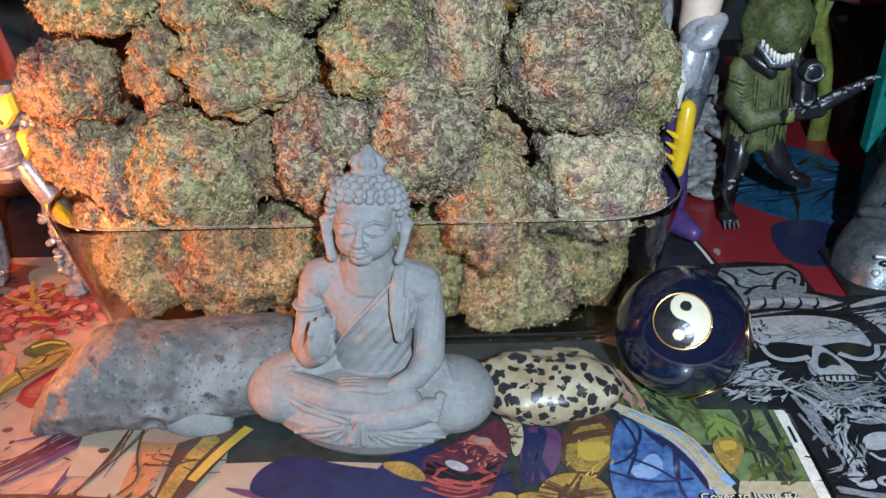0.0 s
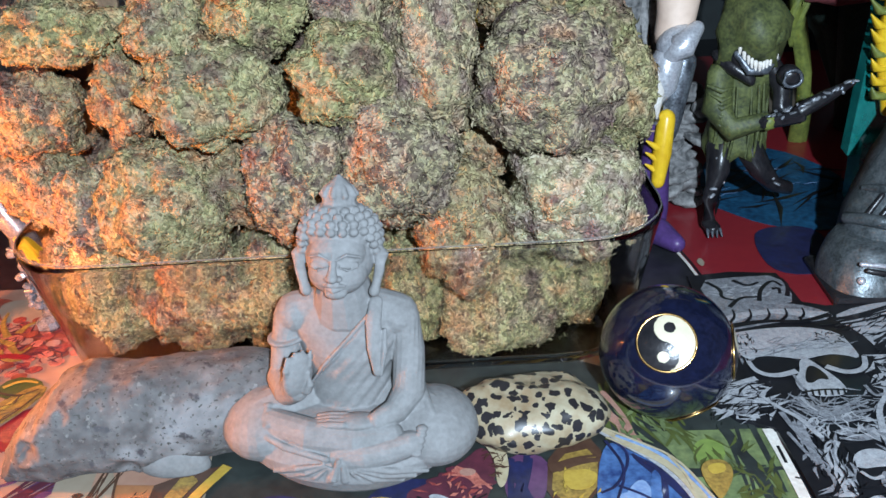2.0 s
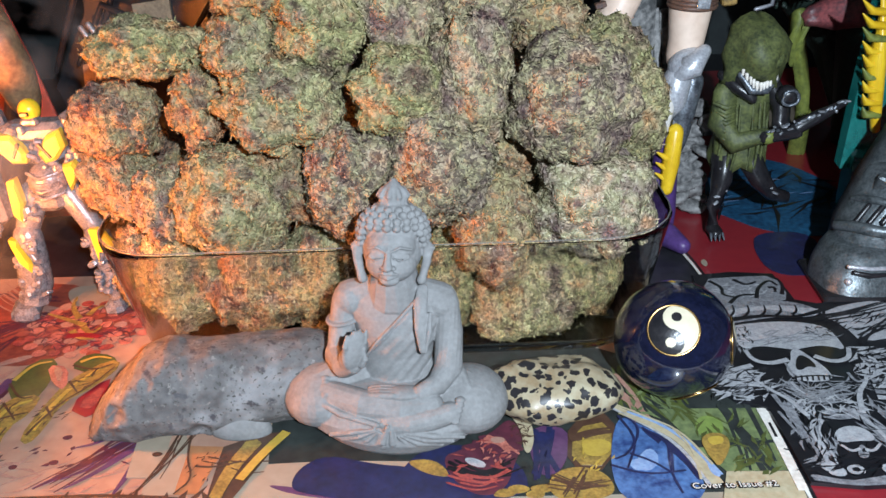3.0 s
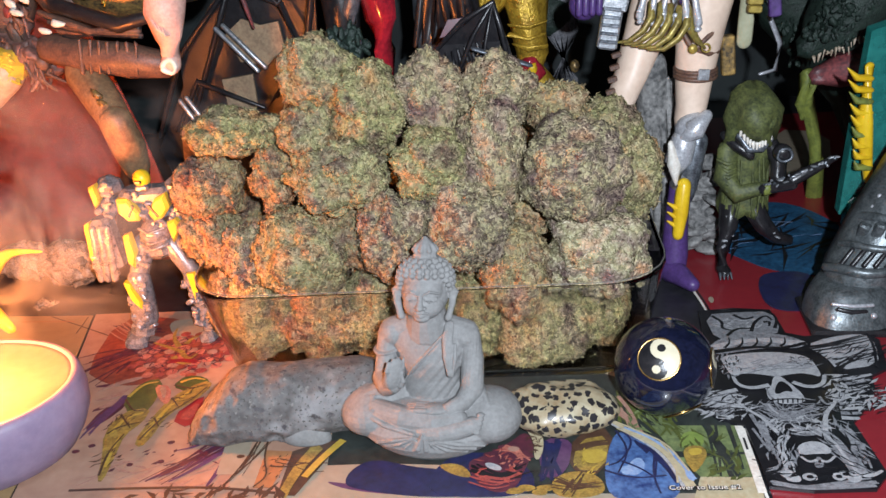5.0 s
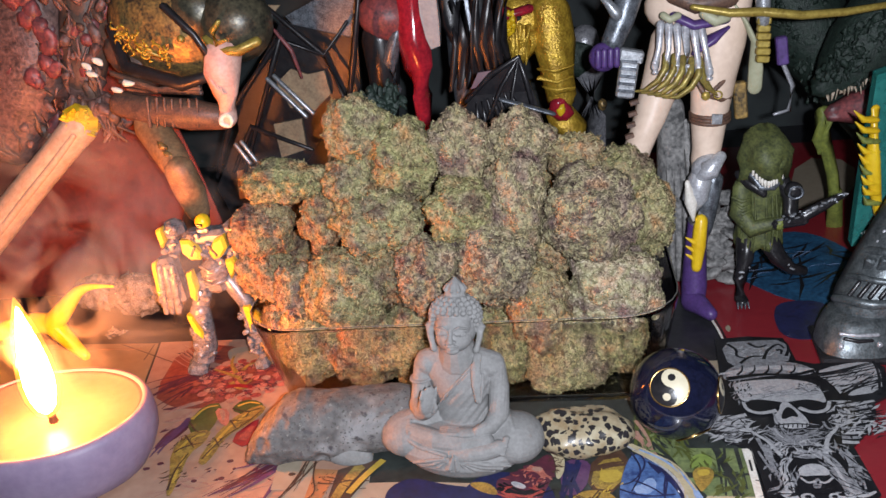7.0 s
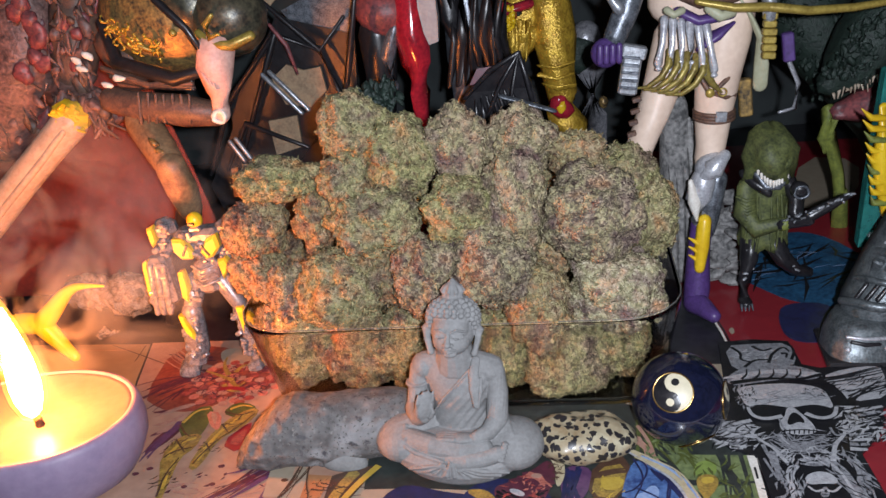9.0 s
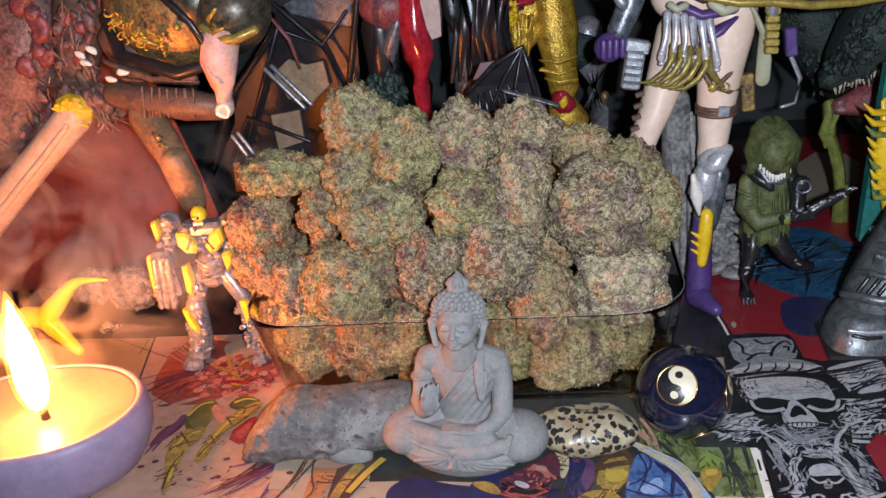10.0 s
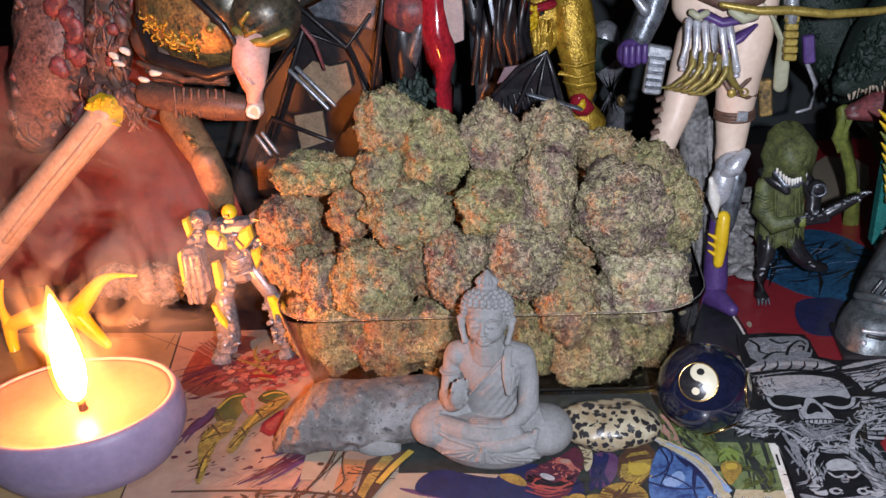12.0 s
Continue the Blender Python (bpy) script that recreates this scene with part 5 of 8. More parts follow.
bundle(page_right, "brownink", [(0.05, 0.0069), (0.048, 0.0017), (0.0458, -0.0036)], (0.0008, 0.0004), 5, 0.004, 9, 53)
daub(page_right, "goldink", (0.0273, -0.0013), (0.0032, 0.0018), 7, 5)
daub(page_right, "goldink", (0.031, 0.0003), (0.0032, 0.0018), 7, 6)
daub(page_right, "goldink", (0.0353, -0.002), (0.0032, 0.0018), 7, 7)
daub(page_right, "goldink", (0.0376, 0.0002), (0.0032, 0.0018), 7, 8)
blob(page_right, "blueink", [(0.0632, 0.0314), (0.0689, 0.0269), (0.0778, 0.0179), (0.0818, 0.0049), (0.0799, -0.0077), (0.0586, -0.0076), (0.0568, 0.0074)], 8)
blob(page_right, "navyink", [(0.0682, 0.0262), (0.0771, 0.0179), (0.0814, 0.0049), (0.0803, -0.0007), (0.0774, 0.0108), (0.0716, 0.0187)], 9)
blob(page_right, "skyink", [(0.0622, 0.0097), (0.0666, 0.0109), (0.0678, 0.0073), (0.064, 0.0051)], 10)
strokes(page_right, "navyink", [(0.0636, 0.0303), (0.0672, 0.0187), (0.062, 0.0067)], (0.0009, 0.0005), 11)
strokes(page_right, "navyink", [(0.0576, 0.0081), (0.0665, 0.0035), (0.0776, 0.0049)], (0.0009, 0.0006), 11)
strokes(page_right, "navyink", [(0.0758, 0.0186), (0.0732, 0.005), (0.0745, -0.0041)], (0.0009, 0.0006), 11)
strokes(page_right, "creamink", [(0.0611, 0.0371), (0.0667, 0.0313), (0.0758, 0.0235), (0.0814, 0.0137), (0.0846, -0.0008)], (0.0018, 0.0036), 10)
strokes(page_right, "paleink", [(0.0619, 0.0348), (0.0676, 0.0287), (0.0755, 0.0203), (0.0802, 0.0101), (0.0824, -0.0023)], (0.0008, 0.0014), 11)
strokes(page_right, "skyink", [(0.0667, 0.0321), (0.076, 0.0253), (0.0825, 0.0147), (0.0864, 0.0026)], (0.0008, 0.0016), 11)
blob(page_right, "skyink", [(0.0841, 0.0094), (0.0867, 0.0048), (0.0862, 0.0014), (0.0839, 0.0033)], 11)
blob(page_right, "limeink", [(0.0768, 0.0337), (0.1075, 0.0325), (0.106, 0.0043), (0.0887, 0.0048), (0.0827, 0.0161)], 6, smooth=0)
blob(page_right, "leaflight", [(0.0854, 0.0265), (0.0892, 0.03), (0.0942, 0.0281), (0.0926, 0.02), (0.085, 0.0195)], 7)
bundle(page_right, "greenblack", [(0.0973, 0.0332), (0.0989, 0.0182), (0.1002, 0.0047)], (0.0016, 0.0010), 9, 0.006, 7, 55)
bundle(page_right, "leafink", [(0.0796, 0.042), (0.0829, 0.0335), (0.0839, 0.0265)], (0.0014, 0.0006), 9, 0.008, 7, 56)
bundle(page_right, "greenblack", [(0.0753, 0.0179), (0.0845, 0.016), (0.1041, 0.0167)], (0.0010, 0.0006), 6, 0.003, 7, 57)
hatch(page_right, "leafink", (0.098, 0.0076), (0.008, 0.006), 60, 40, 0.006, 0.0016, 14, 8, 10)
bundle(page_right, "leafink", [(0.0692, 0.05), (0.0714, 0.0388), (0.0735, 0.0301)], (0.0014, 0.0006), 12, 0.01, 5, 58)
bundle(page_right, "petalpale", [(0.0657, 0.0464), (0.0702, 0.0373), (0.0714, 0.0286)], (0.0016, 0.0006), 5, 0.006, 6, 59)
blob(page_right, "goldink", [(0.085, 0.0177), (0.088, 0.0208), (0.0926, 0.02), (0.093, 0.0152), (0.0902, 0.01), (0.0868, 0.0055), (0.0859, 0.009), (0.0851, 0.0123)], 12)
blob(page_right, "yellowink", [(0.0867, 0.0184), (0.0915, 0.0193), (0.0914, 0.0159), (0.0872, 0.0147)], 13)
blob(page_right, "creamink", [(0.0886, 0.0045), (0.1072, 0.0037), (0.1064, -0.0072), (0.0844, -0.0068)], 7, smooth=0)
strokes(page_right, "white", [(0.107, 0.0318), (0.1071, 0.018), (0.1064, -0.0043)], (0.0028, 0.0028), 9)
strokes(page_right, "blackink", [(0.1071, 0.0246), (0.1069, 0.018)], (0.0008, 0.0008), 10)
strokes(page_right, "blackink", [(0.1071, 0.0127), (0.1088, 0.012)], (0.0006, 0.0006), 10)
blob(page_right, "navyink", [(-0.0319, 0.0049), (-0.0302, 0.0127), (-0.0228, 0.0180), (-0.0084, 0.0128), (0.0023, 0.0113), (0.0107, 0.0043), (0.0166, -0.0033), (-0.0074, -0.0029), (-0.0282, 0.0018)], 4, smooth=2)
blob(page_right, "violet", [(-0.0397, 0.0061), (-0.0317, 0.0049), (-0.0179, 0.0013), (-0.0055, -0.0023), (-0.0280, 0.0006)], 3, smooth=2)
blob(page_right, "skyink", [(0.0633, 0.0079), (0.0699, 0.0165), (0.0721, 0.0098), (0.0673, 0.0046)], 10, smooth=2)
blob(page_right, "blueink", [(0.0726, 0.0189), (0.0764, 0.0170), (0.0739, 0.0042), (0.0696, 0.0014)], 10, smooth=2)
blob(page_right, "yellowink", [(0.0506, 0.0200), (0.0549, 0.0198), (0.0601, 0.0187), (0.0574, 0.0127), (0.0510, 0.0125)], 9, smooth=2)
strokes(page_right, "navyink", [(0.0647, 0.0314), (0.0694, 0.0242), (0.0638, 0.0127), (0.0591, 0.0105)], (0.0008, 0.0006), 12)
strokes(page_right, "navyink", [(0.0694, 0.0242), (0.0762, 0.0161), (0.0739, 0.0042)], (0.0008, 0.0006), 12)
strokes(page_right, "navyink", [(0.0638, 0.0127), (0.0693, 0.0091), (0.0734, 0.0043)], (0.0008, 0.0006), 12)
strokes(page_right, "creamink", [(0.0638, 0.0356), (0.0725, 0.0286), (0.0804, 0.0219), (0.0854, 0.0067)], (0.0007, 0.0007), 13)
strokes(page_right, "creamink", [(0.0641, 0.0314), (0.0727, 0.0241), (0.0794, 0.0160), (0.0826, 0.0008)], (0.0007, 0.0007), 13)
strokes(page_right, "creamink", [(0.0781, 0.0238), (0.0819, 0.0133), (0.0806, 0.0009)], (0.0007, 0.0007), 13)


def caption(words, at, size, parent):
    for offset, key, lift in ((0.00028, "blackink", 0.0019), (0.0, "white", 0.0021)):
        cu = bpy.data.curves.new("caption", "FONT")
        cu.body, cu.size, cu.offset, cu.extrude = words, size, offset, 0.00003
        tmp = new("caption", cu)
        me = bpy.data.meshes.new_from_object(tmp.evaluated_get(bpy.context.evaluated_depsgraph_get()))
        bpy.data.objects.remove(tmp)
        me.materials.clear()
        me.materials.append(M[key])
        ob = new("caption", me)
        ob.parent = parent
        ob.matrix_local = pose(at[0], at[1], lift, 0, 0, 0)


caption("Cover to Issue #2", (0.0773, -0.0032), 0.0031, page_right)

page_red = page("printed_page", [(0.1088, -0.008), (0.40, -0.008), (0.40, 0.42), (0.099, 0.42), (0.099, 0.160), (0.1105, 0.150), (0.116, 0.10), (0.1095, 0.034)], "redink", "red comic page with a blue cloaked shape", 1)
strokes(page_red, "white", [(0.1062, 0.162), (0.1135, 0.125), (0.1125, 0.08), (0.1082, 0.030), (0.1075, -0.007)], (0.0012, 0.0010), 3)
strokes(page_red, "blackink", [(0.1075, 0.165), (0.1150, 0.125), (0.114, 0.08), (0.1098, 0.030), (0.1088, -0.007)], (0.0010, 0.0008), 2)
blob(page_red, "bluecloth", [(0.1322, 0.185), (0.148, 0.2374), (0.1793, 0.2501), (0.2001, 0.2134), (0.1982, 0.1704), (0.1756, 0.1476), (0.1514, 0.1562), (0.1387, 0.1739)], 3)
blob(page_red, "navyink", [(0.1397, 0.1392), (0.1462, 0.1567), (0.1722, 0.154), (0.1592, 0.1153), (0.14, 0.1169)], 4)
hatch(page_red, "blackink", (0.1689, 0.1949), (0.04, 0.03), 30, 30, 0.030, 0.0024, 30, 5, 14)
hatch(page_red, "skyink", (0.1689, 0.1949), (0.04, 0.03), 30, 25, 0.012, 0.0006, 12, 6, 15)
blob(page_red, "paper", [(0.1780, 0.2840), (0.2090, 0.3840), (0.2450, 0.3700), (0.2240, 0.3000), (0.1980, 0.2800)], 3, smooth=1)
blob(page_red, "paper", [(0.1153, 0.1299), (0.1177, 0.1331), (0.1184, 0.1285), (0.1164, 0.1253)], 5)

# ---- black skull patch ----
patch = Shape().plate([(x, y, 0.0006) for x, y in [(0.1088, 0.1169), (0.1242, 0.1185), (0.1394, 0.1158), (0.1404, 0.1035), (0.1405, 0.0954), (0.1473, 0.092), (0.1708, 0.0945), (0.1753, 0.0875), (0.1708, 0.066), (0.163, 0.0609), (0.1613, 0.0527), (0.1552, 0.042), (0.1465, 0.0315), (0.1469, 0.0217), (0.1476, 0.0033), (0.1416, -0.0039), (0.1223, -0.0043), (0.1091, -0.0019), (0.1092, 0.0143), (0.1091, 0.031), (0.1005, 0.0361), (0.0944, 0.0471), (0.1039, 0.069), (0.1064, 0.0914)]], (0, 0, 0.0012), "blackink").thing("emblem_patch", "black cloth patch with a grey skull drawing", "patch")
blob(patch, "greyink", [(0.1103, 0.1128), (0.1250, 0.1141), (0.1400, 0.1138), (0.1389, 0.0958), (0.1325, 0.0939), (0.1229, 0.0938), (0.1112, 0.0899)], 16, smooth=1)
strokes(patch, "blackink", [(0.1135, 0.1111), (0.1170, 0.1052), (0.1152, 0.0999), (0.1193, 0.0979)], (0.0016, 0.0008), 18)
strokes(patch, "blackink", [(0.1227, 0.1114), (0.1263, 0.1065), (0.1308, 0.1090)], (0.0016, 0.0008), 18)
strokes(patch, "blackink", [(0.1269, 0.0965), (0.1299, 0.1044), (0.1361, 0.1105), (0.1377, 0.1057)], (0.0016, 0.0008), 18)
strokes(patch, "blackink", [(0.1338, 0.1042), (0.1365, 0.1044), (0.1352, 0.1005)], (0.0016, 0.0008), 18)
strokes(patch, "blackink", [(0.1163, 0.0936), (0.1213, 0.0995), (0.1274, 0.0991)], (0.0016, 0.0008), 18)
strokes(patch, "blackink", [(0.1370, 0.0986), (0.1399, 0.1056), (0.1394, 0.1112)], (0.0016, 0.0008), 18)
hatch(patch, "paleink", (0.1248, 0.1038), (0.012, 0.005), 30, 50, 0.004, 0.0008, 30, 17, 601)
blob(patch, "greyink", [(0.1070, 0.0856), (0.1139, 0.0925), (0.1259, 0.0960), (0.1393, 0.0935), (0.1466, 0.0868), (0.1432, 0.0820), (0.1302, 0.0835), (0.1169, 0.0806), (0.1072, 0.0789)], 17, smooth=2)
bundle(patch, "paleink", [(0.1090, 0.0846), (0.1258, 0.0913), (0.1441, 0.0853)], (0.0016, 0.0008), 9, 0.003, 18, 602)
strokes(patch, "blackink", [(0.1131, 0.0836), (0.1161, 0.0873), (0.1165, 0.0917)], (0.0013, 0.0003), 19)
strokes(patch, "blackink", [(0.1185, 0.0836), (0.1213, 0.0870), (0.1219, 0.0914)], (0.0013, 0.0003), 19)
strokes(patch, "blackink", [(0.1243, 0.0837), (0.1271, 0.0867), (0.1277, 0.0911)], (0.0013, 0.0003), 19)
strokes(patch, "blackink", [(0.1298, 0.0837), (0.1326, 0.0864), (0.1332, 0.0908)], (0.0013, 0.0003), 19)
strokes(patch, "blackink", [(0.1353, 0.0837), (0.1380, 0.0861), (0.1387, 0.0904)], (0.0013, 0.0003), 19)
bundle(patch, "blackink", [(0.1076, 0.0810), (0.1244, 0.0841), (0.1357, 0.0819), (0.1463, 0.0856)], (0.0012, 0.0006), 4, 0.0012, 19, 603)
blob(patch, "paleink", [(0.1450, 0.0840), (0.1563, 0.0901), (0.1720, 0.0926), (0.1723, 0.0821), (0.1683, 0.0682), (0.1517, 0.0648), (0.1504, 0.0752)], 17, smooth=1)
hatch(patch, "blackink", (0.1618, 0.0778), (0.015, 0.008), 32, 14, 0.008, 0.0006, 60, 19, 604)
bundle(patch, "blackink", [(0.1439, 0.0811), (0.1535, 0.0831), (0.1704, 0.0897)], (0.001, 0.0004), 6, 0.003, 19, 605)
bundle(patch, "blackink", [(0.1504, 0.0659), (0.1594, 0.0724), (0.1700, 0.0766)], (0.001, 0.0004), 7, 0.003, 19, 606)
strokes(patch, "blackink", [(0.1718, 0.0930), (0.1713, 0.0822), (0.1668, 0.0667)], (0.0012, 0.001), 20)
blob(patch, "paleink", [(0.1096, 0.0772), (0.1200, 0.0794), (0.1335, 0.0797), (0.1441, 0.0755), (0.1449, 0.0662), (0.1444, 0.0598), (0.1387, 0.0639), (0.1320, 0.0627), (0.1281, 0.0613), (0.1241, 0.0630), (0.1171, 0.0648), (0.1114, 0.0626), (0.1103, 0.0700)], 18, smooth=2)
hatch(patch, "greyink", (0.1270, 0.0693), (0.018, 0.004), 8, 18, 0.008, 0.0006, 36, 19, 607)
hatch(patch, "blackink", (0.1407, 0.0717), (0.006, 0.004), 40, 70, 0.0022, 0.0004, 30, 20, 608)
hatch(patch, "blackink", (0.1135, 0.0714), (0.004, 0.006), 70, 30, 0.003, 0.0004, 26, 20, 609)
blob(patch, "blackink", [(0.1115, 0.0616), (0.1178, 0.0639), (0.1261, 0.0614), (0.1248, 0.0571), (0.1183, 0.0547), (0.1121, 0.0557)], 20, smooth=2)
blob(patch, "blackink", [(0.1301, 0.0608), (0.1374, 0.0633), (0.1436, 0.0607), (0.1423, 0.0560), (0.1364, 0.0548), (0.1323, 0.0574)], 20, smooth=2)
strokes(patch, "paleink", [(0.1116, 0.0616), (0.1121, 0.0557), (0.1168, 0.0531), (0.1236, 0.0552)], (0.0012, 0.0022), 21)
strokes(patch, "paleink", [(0.1326, 0.0568), (0.1371, 0.0529), (0.1432, 0.0545), (0.1455, 0.0609)], (0.0022, 0.0014), 21)
blob(patch, "paleink", [(0.1260, 0.0602), (0.1285, 0.0625), (0.1300, 0.0601), (0.1321, 0.0549), (0.1340, 0.0496), (0.1340, 0.0437), (0.1273, 0.0426), (0.1213, 0.0448), (0.1212, 0.0515), (0.1246, 0.0552)], 19, smooth=2)
blob(patch, "blackink", [(0.1239, 0.0496), (0.1265, 0.0559), (0.1287, 0.0579), (0.1307, 0.0545), (0.1311, 0.0497), (0.1285, 0.0512), (0.1256, 0.0488)], 22, smooth=2)
strokes(patch, "greyink", [(0.1219, 0.0532), (0.1219, 0.0475), (0.1232, 0.0448)], (0.0008, 0.0006), 22)
strokes(patch, "blackink", [(0.1213, 0.0448), (0.1280, 0.0457), (0.1340, 0.0447)], (0.0006, 0.0006), 23)
strokes(patch, "blackink", [(0.1225, 0.0459), (0.1218, 0.0430)], (0.0005, 0.0004), 23)
strokes(patch, "blackink", [(0.1243, 0.0458), (0.1236, 0.0430)], (0.0005, 0.0004), 23)
strokes(patch, "blackink", [(0.1260, 0.0458), (0.1253, 0.0429)], (0.0005, 0.0004), 23)
strokes(patch, "blackink", [(0.1278, 0.0457), (0.1270, 0.0429)], (0.0005, 0.0004), 23)
strokes(patch, "blackink", [(0.1295, 0.0456), (0.1288, 0.0428)], (0.0005, 0.0004), 23)
strokes(patch, "blackink", [(0.1313, 0.0456), (0.1305, 0.0428)], (0.0005, 0.0004), 23)
strokes(patch, "blackink", [(0.1330, 0.0455), (0.1322, 0.0427)], (0.0005, 0.0004), 23)
bundle(patch, "greyink", [(0.1188, 0.0422), (0.1240, 0.0348), (0.1340, 0.0391)], (0.0008, 0.0005), 12, 0.004, 18, 610)
bundle(patch, "greyink", [(0.1199, 0.0368), (0.1249, 0.0326), (0.1344, 0.0352)], (0.0008, 0.0005), 8, 0.003, 18, 611)
strokes(patch, "paleink", [(0.1202, 0.0432), (0.1205, 0.0395), (0.1222, 0.0368)], (0.001, 0.0004), 19)
strokes(patch, "paleink", [(0.1113, 0.0535), (0.1050, 0.0516), (0.0963, 0.0470)], (0.002, 0.001), 17)
strokes(patch, "greyink", [(0.1107, 0.0513), (0.1042, 0.0497), (0.0974, 0.0454)], (0.002, 0.001), 17)
strokes(patch, "paleink", [(0.1100, 0.0491), (0.1034, 0.0477), (0.0985, 0.0439)], (0.002, 0.001), 17)
strokes(patch, "greyink", [(0.1094, 0.0468), (0.1026, 0.0458), (0.0996, 0.0424)], (0.002, 0.001), 17)
strokes(patch, "paleink", [(0.1087, 0.0447), (0.1018, 0.0439), (0.1007, 0.0408)], (0.002, 0.001), 17)
strokes(patch, "greyink", [(0.1081, 0.0425), (0.1010, 0.0420), (0.1017, 0.0393)], (0.002, 0.001), 17)
strokes(patch, "paleink", [(0.1075, 0.0404), (0.1003, 0.0402), (0.1028, 0.0378)], (0.002, 0.001), 17)
strokes(patch, "greyink", [(0.1068, 0.0383), (0.0995, 0.0383), (0.1038, 0.0364)], (0.002, 0.001), 17)
strokes(patch, "paleink", [(0.1062, 0.0362), (0.0987, 0.0365), (0.1049, 0.0349)], (0.002, 0.001), 17)
hatch(patch, "blackink", (0.1031, 0.0427), (0.011, 0.009), 30, 35, 0.005, 0.0006, 50, 19, 612)
strokes(patch, "paleink", [(0.1485, 0.0579), (0.1547, 0.0591), (0.1630, 0.0614)], (0.0022, 0.0012), 17)
strokes(patch, "greyink", [(0.1478, 0.0548), (0.1537, 0.0557), (0.1612, 0.0577)], (0.0022, 0.0012), 17)
strokes(patch, "paleink", [(0.1471, 0.0517), (0.1527, 0.0523), (0.1594, 0.0540)], (0.0022, 0.0012), 17)
strokes(patch, "greyink", [(0.1464, 0.0486), (0.1518, 0.0490), (0.1576, 0.0505)], (0.0022, 0.0012), 17)
strokes(patch, "paleink", [(0.1457, 0.0457), (0.1508, 0.0458), (0.1558, 0.0470)], (0.0022, 0.0012), 17)
strokes(patch, "greyink", [(0.1451, 0.0427), (0.1499, 0.0426), (0.1541, 0.0435)], (0.0022, 0.0012), 17)
strokes(patch, "paleink", [(0.1444, 0.0398), (0.1489, 0.0394), (0.1524, 0.0401)], (0.0022, 0.0012), 17)
strokes(patch, "greyink", [(0.1437, 0.0370), (0.1480, 0.0363), (0.1507, 0.0368)], (0.0022, 0.0012), 17)
strokes(patch, "paleink", [(0.1431, 0.0341), (0.1471, 0.0333), (0.1491, 0.0335)], (0.0022, 0.0012), 17)
hatch(patch, "blackink", (0.1525, 0.0465), (0.012, 0.012), 20, 40, 0.005, 0.0007, 60, 19, 613)
strokes(patch, "paleink", [(0.1489, 0.0564), (0.1515, 0.0535), (0.1488, 0.0466), (0.1521, 0.0452)], (0.0012, 0.0006), 20)
strokes(patch, "paleink", [(0.1448, 0.0484), (0.1439, 0.0427), (0.1381, 0.0363), (0.1351, 0.0263)], (0.0008, 0.002), 20)
strokes(patch, "greyink", [(0.1394, 0.0470), (0.1399, 0.0415), (0.1432, 0.0428)], (0.001, 0.0008), 20)
strokes(patch, "paleink", [(0.1096, 0.0445), (0.1127, 0.0384), (0.1164, 0.0343), (0.1185, 0.0255)], (0.0008, 0.0018), 20)
strokes(patch, "greyink", [(0.1124, 0.0371), (0.1131, 0.0293), (0.1158, 0.0195)], (0.0016, 0.0008), 19)
strokes(patch, "paleink", [(0.1220, 0.0239), (0.1183, 0.0189), (0.1185, 0.0126), (0.1178, 0.0037)], (0.0016, 0.0022), 19)
strokes(patch, "greyink", [(0.1315, 0.0276), (0.1348, 0.0209), (0.1365, 0.0121), (0.1371, 0.0032)], (0.0018, 0.0026), 19)
strokes(patch, "greyink", [(0.1209, 0.0240), (0.1179, 0.0189), (0.1179, 0.0126), (0.1173, 0.0037)], (0.0016, 0.0022), 19)
strokes(patch, "paleink", [(0.1328, 0.0275), (0.1362, 0.0209), (0.1375, 0.0120), (0.1387, 0.0031)], (0.0018, 0.0026), 19)
strokes(patch, "paleink", [(0.1198, 0.0240), (0.1174, 0.0189), (0.1173, 0.0126), (0.1167, 0.0037)], (0.0016, 0.0022), 19)
strokes(patch, "greyink", [(0.1340, 0.0275), (0.1375, 0.0208), (0.1385, 0.0120), (0.1402, 0.0031)], (0.0018, 0.0026), 19)
strokes(patch, "paleink", [(0.1371, 0.0032), (0.1415, 0.0013), (0.1460, 0.0041)], (0.0024, 0.0008), 20)
bundle(patch, "greyink", [(0.1129, 0.0296), (0.1141, 0.0203), (0.1158, 0.0152)], (0.0012, 0.0008), 7, 0.004, 18, 614)
bundle(patch, "greyink", [(0.1404, 0.0286), (0.1432, 0.0232), (0.1415, 0.0095)], (0.0014, 0.0008), 7, 0.004, 18, 615)
bundle(patch, "greyink", [(0.1244, 0.0272), (0.1275, 0.0257), (0.1323, 0.0276)], (0.0012, 0.0008), 5, 0.003, 18, 616)
blob(patch, "paleink", [(0.1219, 0.0150), (0.1245, 0.0193), (0.1295, 0.0208), (0.1330, 0.0187), (0.1339, 0.0134), (0.1281, 0.0138), (0.1238, 0.0131)], 20, smooth=2)
blob(patch, "blackink", [(0.1224, 0.0131), (0.1279, 0.0129), (0.1267, 0.0099), (0.1227, 0.0103)], 21, smooth=2)
blob(patch, "blackink", [(0.1303, 0.0132), (0.1340, 0.0131), (0.1326, 0.0102), (0.1297, 0.0103)], 21, smooth=2)
strokes(patch, "paleink", [(0.1227, 0.0119), (0.1244, 0.0088), (0.1273, 0.0099)], (0.0008, 0.001), 22)
strokes(patch, "paleink", [(0.1285, 0.0096), (0.1306, 0.0086), (0.1338, 0.0119)], (0.001, 0.0008), 22)
